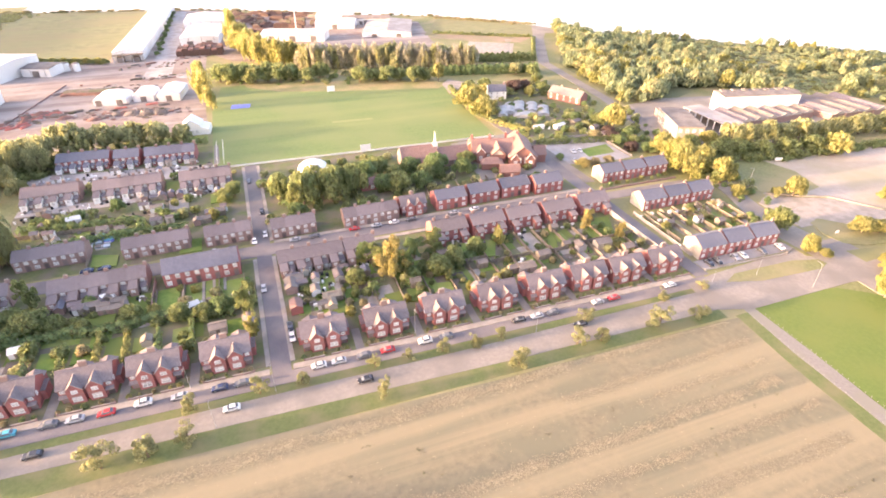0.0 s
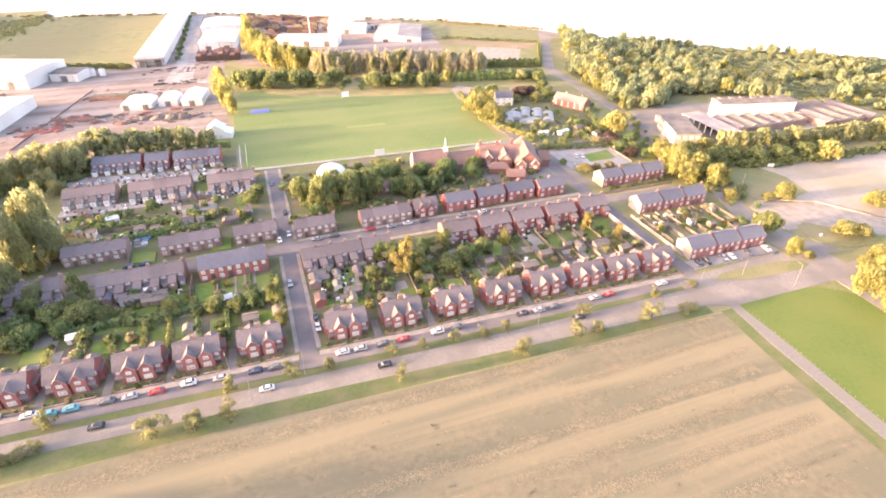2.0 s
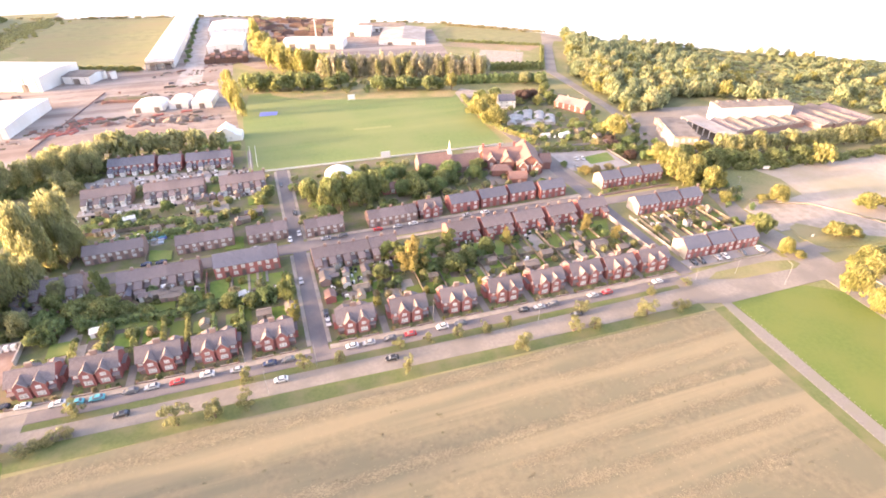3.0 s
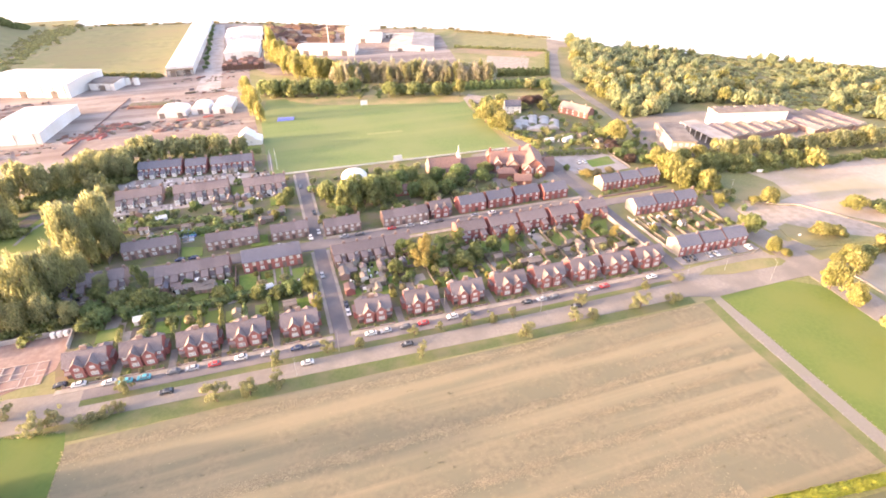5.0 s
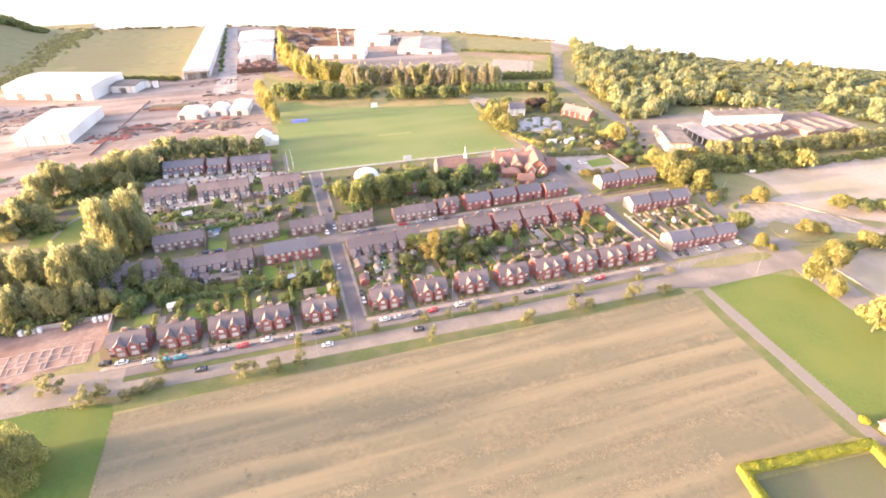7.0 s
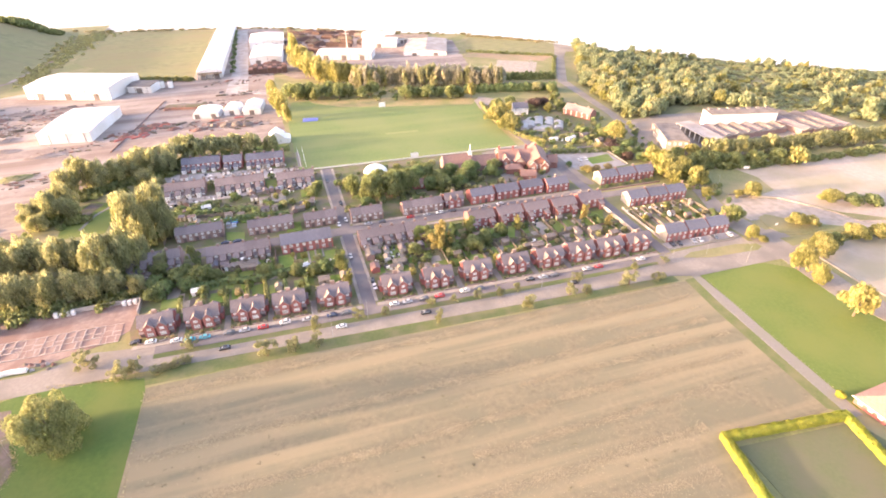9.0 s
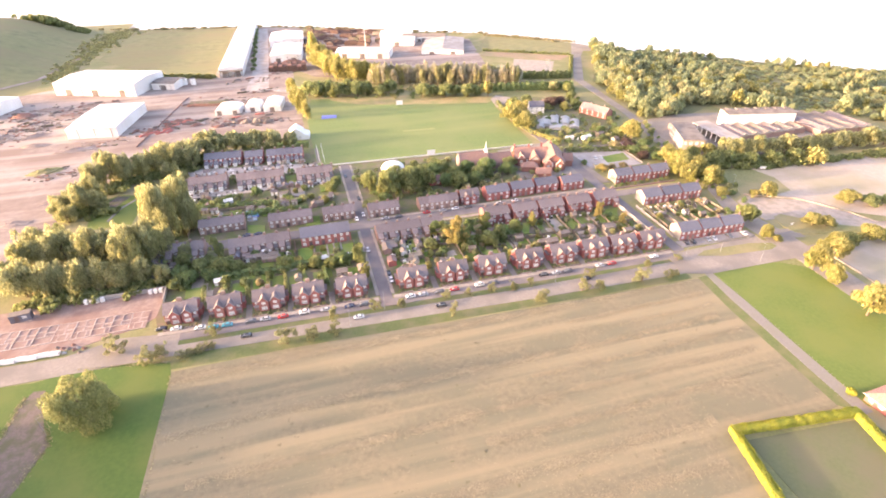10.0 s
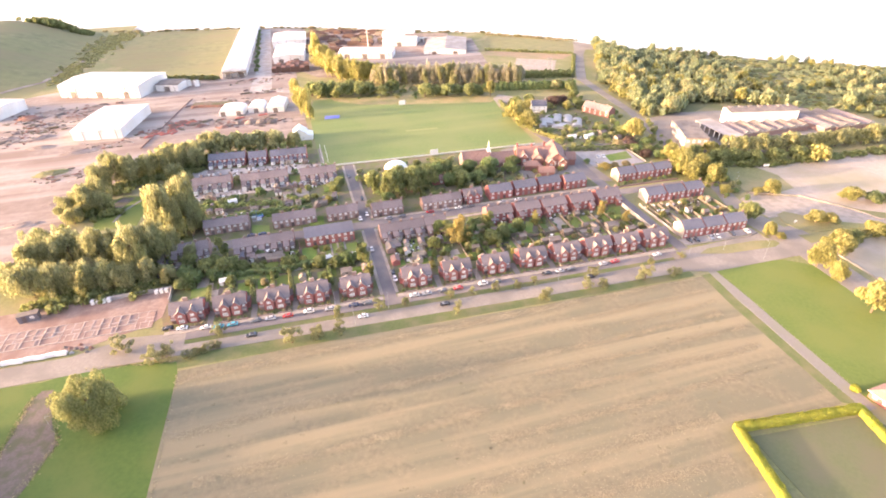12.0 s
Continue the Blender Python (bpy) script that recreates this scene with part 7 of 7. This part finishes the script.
def hedge(pts, w, h, material, label, group="hedges", n=130, size=0.28, name="hedge", uneven=0.12):
    """A clipped hedge along a line of points, covered with leaf clumps."""
    rng = np.random.default_rng(int(abs(pts[0][0]) * 13 + abs(pts[0][1]) * 7) + 1)
    vs = []
    for (x0, y0), (x1, y1) in zip(pts, pts[1:]):
        L = math.hypot(x1 - x0, y1 - y0)
        k = int(n * L / 2)
        s = rng.uniform(-0.02, 1.02, k)
        around = rng.uniform(0, math.pi, k)
        off, up = np.cos(around), np.sin(around)
        sq = np.maximum(np.abs(off), np.abs(up))
        off, up = off / sq, up / sq
        wob = 1 + uneven * np.sin(s * L * 1.7 + x0) + uneven * 0.7 * np.sin(s * L * 0.6)
        low = rng.uniform(0, 1, k)
        z = np.where(np.abs(off) > 0.98, low * h * wob, h * wob * (0.93 + 0.1 * rng.uniform(size=k)))
        nx, ny = -(y1 - y0) / L, (x1 - x0) / L
        c = np.stack([x0 + (x1 - x0) * s + nx * off * w / 2 * wob, y0 + (y1 - y0) * s + ny * off * w / 2 * wob, z], 1)
        nr = np.stack([nx * off, ny * off, up], 1) + rng.normal(scale=0.4, size=(k, 3))
        nr /= np.linalg.norm(nr, axis=1)[:, None]
        a = np.cross(nr, rng.normal(size=(k, 3)))
        a /= np.linalg.norm(a, axis=1)[:, None]
        b = np.cross(nr, a)
        q = size * rng.uniform(0.6, 1.3, k)[:, None]
        vs.append(np.stack([c - a * q, c - b * q, c + a * q, c + b * q], 1).reshape(-1, 3))
    v = np.concatenate(vs)
    v[:, 2] = np.maximum(v[:, 2], 0.02)
    return tagged(new(name, cloud_mesh(name, v, material)), label, "hedge", group)


hedge([(66, -112), (67.5, -100), (71.4, -81), (106, -85.2), (103, -100), (100, -125)], 2.1, 1.8, BRIGHT, "thick clipped yellow-green privet hedge round the bowling green", n=560, size=0.18, uneven=0.035)


def shrub(x, y, r, h, material, label, group="garden shrubs"):
    key = ("shrub", material.name, int(x * 3 + y) % 3)
    if key not in CACHE:
        v = leaf_cloud([(0, 0, 0.45, 0.8, 0.8, 0.5), (0.4, 0.2, 0.5, 0.5, 0.5, 0.4), (-0.4, 0.1, 0.4, 0.5, 0.5, 0.4), (0, -0.4, 0.5, 0.5, 0.5, 0.45)], 260, 0.165, key[2] + 50)
        v[:, 2] = np.maximum(v[:, 2], 0.0)
        CACHE[key] = cloud_mesh("shrub", v, material)
    ob = tagged(new("shrub", CACHE[key]), label, "shrub", group)
    ob.matrix_basis = pose(x, y, 0, 0, 0, (x * 57 + y * 31) % 360) @ Matrix.Diagonal((r, r, h, 1))
    return ob


shrub(111, -79.5, 1.5, 2.2, BRIGHT, "round yellow-green bush beside the footpath", "path bushes")


def garden_shed(x, y, a, w, d, h, wall, roof, label, name="garden_shed"):
    ob = thing(name, pose(x, y, 0.0, 0, 0, a), label + " in a garden", "shed", "garden sheds")
    part("wall", gabled_walls(bmesh.new(), -w / 2, w / 2, -d / 2, d / 2, h, h + 0.6), wall, ob)
    part("roof", gabled_roof(bmesh.new(), -w / 2 - 0.12, w / 2 + 0.12, -d / 2, d / 2, h, h + 0.6, 0.15, 0.06), roof, ob)
    part("door", boxed(-0.4, 0.4, -d / 2 - 0.05, -d / 2 - 0.005, 0.02, min(1.85, h)), WOOD, ob)


for x, y, a, w, d, h, wall, roof, label in ((-16, 18.5, 0, 4, 3, 2.2, RENDER, GREY_ROOF, "pale rendered garage with grey roof"), (8.8, 26, 90, 3, 2.4, 1.8, CLADDING, GREY_ROOF, "white garden greenhouse"), (5, 33, 0, 3, 3, 2, WHITE, GREY_ROOF, "white garden store"), (2.8, 30, 90, 5, 3, 2.2, BROWN_BRICK, GREY_ROOF, "brick garage with grey roof"), (12.5, 21.5, 0, 5, 2.6, 2.0, WOOD, WOOD, "brown timber garden shed"), (3.0, 20.5, 90, 4, 3, 2.2, RED_BRICK, RED_TILE, "brick outhouse with red roof"), (9.5, 19, 0, 2.4, 1.8, 1.8, CLADDING, GREY_ROOF, "pale glass greenhouse"), (-22.5, 30, 20, 4, 2, 1.8, CLADDING, CLADDING, "white low greenhouse"), (-43.2, 41.6, 10, 3, 2.2, 1.8, WHITE, WHITE, "white garden cabin"), (-59.6, 26, 0, 3.2, 2.6, 1.8, WHITE, WHITE, "white garden tent"), (67, 15.6, 0, 5, 3.2, 2.1, CONCRETE, GREY_ROOF, "concrete garage with flat pale roof"), (-31.7, 69, 0, 4, 2.6, 2, WOOD, CLADDING, "timber shed with pale roof"), (75, 20, 0, 4, 2.6, 2, WOOD, GREY_ROOF, "timber shed with grey roof"), (88, 20.4, 90, 3.4, 2.6, 1.9, CONCRETE, GREY_ROOF, "concrete garage with grey roof"), (95, 19, 0, 5, 3, 2.2, RENDER, GREY_ROOF, "rendered garage"), (101, 14.5, 0, 3.4, 2.6, 1.9, WOOD, GREY_ROOF, "timber garden store with grey roof"), (56, 22, 0, 3, 2.2, 2, WOOD, GREY_ROOF, "timber garden shed"), (35, 20, 0, 3, 2.2, 2, WOOD, WOOD, "brown garden shed"), (-35, 92, 0, 4, 3, 2, CLADDING, GREY_ROOF, "white garden store"), (-20, 78, 0, 5, 2.2, 1.8, WOOD, GREY_ROOF, "timber garden store with grey roof"), (-60, 92, 10, 4, 2.6, 2, CLADDING, CLADDING, "pale glasshouse"), (-8.8, 18.5, 90, 4, 2.6, 2.1, BROWN_BRICK, GREY_ROOF, "brick outhouse"), (-15.5, 82, 0, 5, 3, 2, WOOD, GREY_ROOF, "timber shed with grey roof"), (123, 22, 0, 2.4, 2, 1.9, WOOD, GREY_ROOF, "small timber shed"), (134, 21, 0, 2.4, 2, 1.9, WHITE, GREY_ROOF, "small white shed"), (148, 118, 20, 5, 3, 2, WOOD, GREY_ROOF, "allotment shed"), (138, 116, 20, 6, 2.5, 1.8, CLADDING, CLADDING, "long white allotment frame"), (152, 108, 20, 4, 3, 2, CONCRETE, GREY_ROOF, "allotment store"), (128, 118, 0, 5, 2, 1.6, CLADDING, CLADDING, "pale allotment glasshouse"), (151.5, 98.5, 15, 5, 4, 2.2, RENDER, RED_TILE, "brick store with red roof"), (152.6, 92.5, 15, 4, 3.4, 2.2, RENDER, RED_TILE, "brick store with red roof"), (160, 90, 20, 4, 2.5, 2, WHITE, GREY_ROOF, "white garden store")):
    garden_shed(x, y, a, w, d, h, wall, roof, label)

for x, y, r, m, word in ((-58.3, 25.9, 1.5, WHITE, "open white garden parasol"), (-60.5, 29.5, 0.9, RENDER, "open cream garden parasol")):
    pz = thing("parasol", pose(x, y, 0), word + " on a lawn", "parasol", "parasols")
    part("canopy", bm_cyl(bmesh.new(), 0, 0, 2.0, 2.6, r, 0.05, 8), m, pz)
    part("pole", bm_cyl(bmesh.new(), 0, 0, 0, 2.05, 0.04, 0.04, 6), WOOD, pz)
for x, y, r in ((-50.5, 78.5, 2.1), (-47.8, 75.8, 1.5)):
    pl = thing("garden_pool", pose(x, y, 0.02), "round blue garden pool in a back garden", "pool", "garden pools")
    part("side", bm_cyl(bmesh.new(), 0, 0, -0.05, 0.8, r, r, 16), BLUE, pl)
    part("water", bm_cyl(bmesh.new(), 0, 0, 0.803, 0.82, r * 0.94, r * 0.94, 16), shade("pool_water", (0.12, 0.33, 0.42), (0.16, 0.4, 0.48), None, fine=1.0, rough=0.1, bump=0.05), pl)

# garden boundaries behind the villas
for i, (x, y1) in enumerate(((15.6, 36), (23.5, 22), (30.2, 27), (37.6, 26), (44.8, 30), (52.0, 26), (58.9, 36), (65.6, 24), (72.4, 36), (79.2, 24), (85.2, 36), (91.5, 24), (97.8, 36), (104, 22))):
    fence(x, 13.5, x + 0.3, y1, label="pale timber fence between back gardens")
for x0, x1, y in ((15.6, 30.2, 27.5), (44.8, 58.9, 25.5), (58.9, 72.4, 22.5), (72.4, 85.2, 21.5), (85.2, 109, 22.5)):
    fence(x0, y, x1, y, h=1.4, label="low timber fence across garden ends")
for x, y0, y1 in ((18.4, 28, 37), (47.0, 27, 37), (66.6, 24, 34), (79, 23, 35), (92, 23, 35)):
    fence(x, y0, x, y1, label="timber fence behind the terrace gardens")
for i in range(7):
    fence(119.4 + i * 5.3, 12.5, 119.5 + i * 5.3, 30, label="sunlit timber fence between short gardens", h=1.3)
for i in range(6):
    fence(122 + i * 5.3, 25, 122 + i * 5.3, 32, label="low sunlit garden fence", h=1.0)
for i in range(7):
    fence(56 + i * 6.2, 67, 57.5 + i * 6.2, 78, label="pale fence behind the slate-roofed pairs", h=1.2)
for x0, y0, x1, y1 in ((-31.2, 28, -31.4, 41), (-21.6, 18, -22, 30), (-9, 30, -9, 41), (-15.6, 32, -15.6, 41.5), (-24.5, 32, -24.5, 41.5)):
    fence(x0, y0, x1, y1, label="timber fence between gardens")
fence(-32, 30.5, -32, 46, BROWN_BRICK, 1.9, "dark brick wall down the garden side", "garden walls")
fence(-75.6, 85.7, -47.6, 84.1, h=1.5, label="long brown timber fence across allotment gardens")
fence(-74.5, 64, -74, 84, h=1.8, label="brown timber fence at the terrace end")
fence(-51.5, 60.6, -51.8, 68, h=1.4, label="timber fence beside a lawn")
fence(-17, 122.5, 104, 116.6, WHITE, 0.8, "low white rail fence along the cricket ground")
side = thing("garden_wall", pose(0, 0, 0), "long pale brick garden wall beside the side street", "wall")
for i in range(12):
    part("wall_panel", boxed(109.6, 109.95, 4 + i * 3.1, 7.06 + i * 3.1, 0, 1.7), CONCRETE, side)
    part("pier", boxed(109.5, 110.05, 7.06 + i * 3.1, 7.1 + i * 3.1, 0, 1.9), CONCRETE, side)
for x, y0, y1, m in ((-36.2, 13.5, 24.5, GOLD), (-42.4, 15, 26, GOLD), (-49.6, 14, 24.6, LEAF), (-21.8, 13, 24, DARKLEAF), (-64.3, 16, 24.5, LEAF), (-57, 13, 24, DARKLEAF), (-29.2, 13, 23, DARKLEAF), (-6.9, 26, 34, LEAF)):
    hedge([(x, y0), (x - 0.4, y1)], 1.1, 1.9, m, "clipped garden hedge between lawns", n=60)
for pts, m in ((((-62, 28.5), (-50, 29.4), (-41, 27.2), (-31.6, 29.2), (-22, 26.4), (-12, 24.5)), DARKLEAF), (((-40.5, 155), (-19.5, 154)), LEAF), (((-78, 74), (-45, 77), (-25, 75)), DARKLEAF), (((-75, 89.6), (-57.3, 87.4), (-39.5, 85.4)), DARKLEAF), (((-39, 84.6), (-38.6, 78)), DARKLEAF), (((46.8, 31), (47, 43)), LEAF), (((118, 101), (157, 92)), LEAF), (((114, 229), (178, 214)), DARKLEAF), (((140, 256), (190, 243)), LEAF), (((112, 133), (108.5, 150), (113, 196)), LEAF), (((112, 133), (117, 122), (122, 116)), GOLD)):
    hedge(list(pts), 2.2 if pts[0][1] < 200 else 5, 2.2 if pts[0][1] < 200 else 4.5, m, "thick unclipped boundary hedge", n=70 if pts[0][1] < 200 else 130, size=0.4 if pts[0][1] < 200 else 0.8)

for pts, m in ((((160, 357), (190, 338), (229, 313)), LEAF), (((192, 240), (210, 274), (227, 305)), LEAF), (((186, 428), (222, 398), (260, 362)), DRY)):
    hedge(list(pts), 2.0, 1.6, m, "straggling hedge round the shore pasture", n=40, size=0.6, uneven=0.3)

rng = random.Random(21)
zones = [(-74, -8, 14, 41, 52), (2, 30, 13, 37, 36), (30, 60, 13, 36, 46), (60, 108, 13, 35, 50), (118, 152, 12, 31, 30), (-78, -8, 68, 98, 24), (150, 162, 5, 30, 8)]
for x0, x1, y0, y1, n in zones:
    for i in range(n):
        x, y = rng.uniform(x0, x1), rng.uniform(y0, y1)
        r = rng.uniform(0.6, 2.3) if x < 0 else rng.uniform(0.5, 1.7)
        shrub(x, y, r, r * rng.uniform(1.0, 1.8), rng.choice((LEAF, LEAF, DARKLEAF, WILLOW, GOLD, DRY)), "leafy green garden shrub by a fence")
    for i in range(n // 2):
        x, y = rng.uniform(x0, x1 - 4), rng.uniform(y0, y1 - 7)
        w, d = rng.uniform(3, 5.5), rng.uniform(4, 9)
        m, word = rng.choice(((LAWN, "small mown garden lawn"), (LAWN, "small mown garden lawn"), (SOIL, "dug brown garden bed"), (PAVING, "pale paved garden patio"), (GREEN, "bright green garden lawn")))
        sheet("garden_plot", [(x, y), (x + w, y), (x + w, y + d), (x, y + d)], 0.05 + 0.004 * i, m, word, 0.3)
    for i in range(n // 14):
        garden_shed(rng.uniform(x0 + 2, x1 - 2), rng.uniform(y0 + 2, y1 - 2), rng.choice((0, 90)), rng.uniform(2, 4), rng.uniform(1.6, 2.4), rng.uniform(1.6, 2.0), rng.choice((WOOD, WOOD, BROWN_BRICK, RENDER)), rng.choice((GREY_ROOF, GREY_ROOF, WOOD)), "small weathered shed or glasshouse")
for i in range(66):
    x0, x1, y0, y1 = ((-78, -10, 98, 106), (-78, -10, 123, 133), (-78, -10, 74, 96), (2, 24, 27, 37), (-57, -34, 36, 43), (-85, -67, 40, 46))[i % 6]
    garden_shed(rng.uniform(x0, x1), rng.uniform(y0, y1), rng.choice((0, 90)), rng.uniform(1.8, 3.6), rng.uniform(1.5, 2.4), rng.uniform(1.5, 2.0), rng.choice((WOOD, WHITE, BROWN_BRICK, BROWN_BRICK, RENDER)), rng.choice((GREY_ROOF, GREY_ROOF, TILE, SLATE)), "small backyard shed or coal store")
# low glazed frames on a garden plot, and shrubs that stand out
PALEBLUE = shade("pale_blue_paint", (0.42, 0.47, 0.53), (0.52, 0.57, 0.62), (0.36, 0.42, 0.46), fine=2.0, broad=0.4, rough=0.4, bump=0.05)
for i in range(12):
    cf = thing("cold_frame", pose(-55 + (i % 4) * 2.3 + rng.uniform(-0.3, 0.3), 73.6 + (i // 4) * 2.6 - (i % 4) * 0.5, 0.04, 0, 0, rng.uniform(-8, 4)), "low pale blue glazed garden frame", "cold frame", "garden frames")
    part("box", boxed(-0.85, 0.85, -0.6, 0.6, -0.04, 0.4), PALEBLUE, cf)
    part("lid", bm_prism(bmesh.new(), [(-0.66, 0.405), (0.66, 0.405), (0.66, 0.62), (-0.66, 0.45)], "x", -0.9, 0.9), (PALEBLUE, CLADDING, GREY_ROOF)[i % 3], cf)
shrub(42.9, 24.5, 2.3, 3.0, BRIGHT, "bright yellow-green shrub in a back garden")
for x, y, r in ((36, 24, 2.6), (39.4, 26, 2.4), (46, 27, 2.2), (50, 25.4, 2.4), (54, 27, 2.2), (34, 20.5, 2.0), (24, 22, 2.0), (66, 33.5, 2.0)):
    shrub(x, y, r, r * 1.3, DARKLEAF if x % 2 < 1 else LEAF, "dense dark green garden shrub by a fence")

# undergrowth in the further yards, one joined mass per leaf
far = {LEAF: [], DARKLEAF: [], WILLOW: []}
for x0, x1, y0, y1, n in ((0, 55, 67, 115, 110), (55, 108, 67, 92, 50), (114, 165, 100, 135, 80), (-76, -8, 114, 120, 30), (-78, -40, 91, 97, 16), (-38, -10, 78, 87, 8), (116, 176, 135, 200, 60), (160, 176, 20, 80, 40), (-10, 130, 226, 262, 120), (165, 186, 60, 130, 50)):
    for i in range(n):
        r = rng.uniform(0.8, 2.4)
        v = leaf_cloud([(0, 0, 0.45, 0.8, 0.8, 0.5), (0.4, 0.2, 0.5, 0.5, 0.5, 0.4), (-0.4, 0.1, 0.4, 0.5, 0.5, 0.4)], 120, 0.2, rng.randrange(9999))
        x, y = rng.uniform(x0, x1), rng.uniform(y0, y1)
        if 104 < x < 114 or (y > 226 and y < 246 - 0.36 * x):
            continue
        far[rng.choice(list(far))].append(np.maximum(v, [-9, -9, 0]) * [r, r, r * 1.3] + [x, y, 0.02])
for m, vs in far.items():
    tagged(new("undergrowth", cloud_mesh("undergrowth", np.concatenate(vs), m)), "mixed green undergrowth in yards and gardens", "undergrowth", kind="stuff")

# bins, pots, tubs and oddments in the back yards, one joined mass for each colour
rng = random.Random(33)
for m, n in ((WHITE, 130), (GREY_ROOF, 200), (RUBBER, 150), (WOOD, 120), (CLADDING, 60)):
    bm = bmesh.new()
    for i in range(n):
        x0, x1, y0, y1 = rng.choice(((-80, -18, 119, 133), (-80, -18, 119, 133), (-79, -10, 98, 106), (-79, -10, 98, 106), (1, 28, 33, 38), (-57, -34, 38, 43), (-85, -67, 41, 46), (47, 109, 32, 37), (2, 16, 18, 33), (-60, -34, 76, 92), (118, 152, 24, 31), (-30, -8, 26, 33), (60, 108, 13, 22), (118, 162, 104, 124), (55, 108, 66, 70)))
        x, y, w, d, h = rng.uniform(x0, x1), rng.uniform(y0, y1), rng.uniform(0.15, 0.6), rng.uniform(0.15, 0.5), rng.uniform(0.3, 1.1)
        bm_box(bm, x - w, x + w, y - d, y + d, 0.0, h)
    tagged(new("yard_oddments", mesh_of("yard_oddments", bm, m)), "bins, tubs and oddments in back yards", "clutter", kind="stuff")


def low_wall(pts, h, material, label, name="low_wall"):
    """A low wall along a line of points, in panels with piers at the bends."""
    ob = thing(name, pose(0, 0, 0), label, "wall", "low walls")
    for (x0, y0), (x1, y1) in zip(pts, pts[1:]):
        part("wall_panel", bm_bar(bmesh.new(), (x0, y0, h / 2), (x1, y1, h / 2), 0.16, h), material, ob)
        part("pier", boxed(x0 - 0.22, x0 + 0.22, y0 - 0.22, y0 + 0.22, 0, h + 0.15), material, ob)
    return ob


low_wall([(172.2, 28.8), (182.3, 22.8), (191.1, 18.8), (197.3, 9.4), (203, 0.6), (206.2, -9.2), (230, -17), (290, -42)], 0.5, PAVING, "low pale wall along the bare field")
low_wall([(115.6, -2.2), (124, -2.7), (133, -3.2), (144.6, -4.0), (149, -2.4)], 0.6, CONCRETE, "low pale wall before the parking forecourt")
low_wall([(117.2, 32.4), (117.2, 13), (117.0, 5)], 1.2, CONCRETE, "pale garden wall beside the side street")
low_wall([(118, 52), (130, 51.8), (142, 51.6), (151, 51.4)], 0.7, BROWN_BRICK, "low brick wall before the slate-roofed pairs")
low_wall([(117.4, 103.2), (131, 103), (147.5, 102)], 1.1, CONCRETE, "pale wall along the car park")
low_wall([(148.4, 101), (148.6, 88), (148.6, 75)], 0.8, CONCRETE, "pale wall along the car park")
low_wall([(-116, 184), (-112.5, 203), (-109, 222), (-105.4, 242), (-102, 262), (-98.4, 281)], 0.6, RUST, "rusty sheet boundary along the works yard")
low_wall([(165.2, -20), (165.8, -32), (165.2, -44), (174, -90)], 0.3, PAVING, "pale kerb wall beside the lane")
for i in range(9):
    shrub(119.5 + i * 3.7, 53.8 + (i % 3) * 0.6, 0.9 + 0.2 * (i % 3), 1.3 + 0.3 * (i % 2), (LEAF, DARKLEAF, GOLD)[i % 3], "small front garden shrub behind a low wall", "front garden shrubs")

# small front gardens and drives before the villas
for x in (-63.1, -49.1, -35.4, -21.4, 15.2, 30.1, 44.9, 59.2, 72.8, 85.4, 97.8):
    sheet("drive", along(0.9, 8.5, x - 1.0, x + 1.0), 0.06, PALEROAD, "pale paved drive between houses", 0.1, "pavement")
for x in (-70.0, -56.3, -42.0, -28.8, -14.1, 7.6, 22.7, 37.5, 52.3, 66.2, 79.4, 91.4, 104.2):
    wl = thing("front_wall", pose(*row(x, 1.1), 0, 0, 0, -1.75), "low brick front garden wall", "wall", "front garden walls")
    for s in (-1, 1):
        part("wall_panel", boxed(s * 3.0 - 2.2, s * 3.0 + 2.2, -0.1, 0.1, 0, 0.5), BROWN_BRICK, wl)
        part("coping", boxed(s * 3.0 - 2.25, s * 3.0 + 2.25, -0.14, 0.14, 0.5, 0.56), PAVING, wl)
        part("pier", boxed(s * 5.3 - 0.15, s * 5.3 + 0.15, -0.15, 0.15, 0, 0.75), BROWN_BRICK, wl)
    for q in (-5.4, -3.4, -0.6, 2.6, 4.6):
        r = 0.45 + 0.3 * abs(math.sin(x * 1.3 + q))
        shrub(*row(x + q, 1.9), r, r * 1.5, (LEAF, DARKLEAF, GOLD, DRY)[int(abs(x) + q * 2) % 4], "small shrub in a front garden", "front garden shrubs")

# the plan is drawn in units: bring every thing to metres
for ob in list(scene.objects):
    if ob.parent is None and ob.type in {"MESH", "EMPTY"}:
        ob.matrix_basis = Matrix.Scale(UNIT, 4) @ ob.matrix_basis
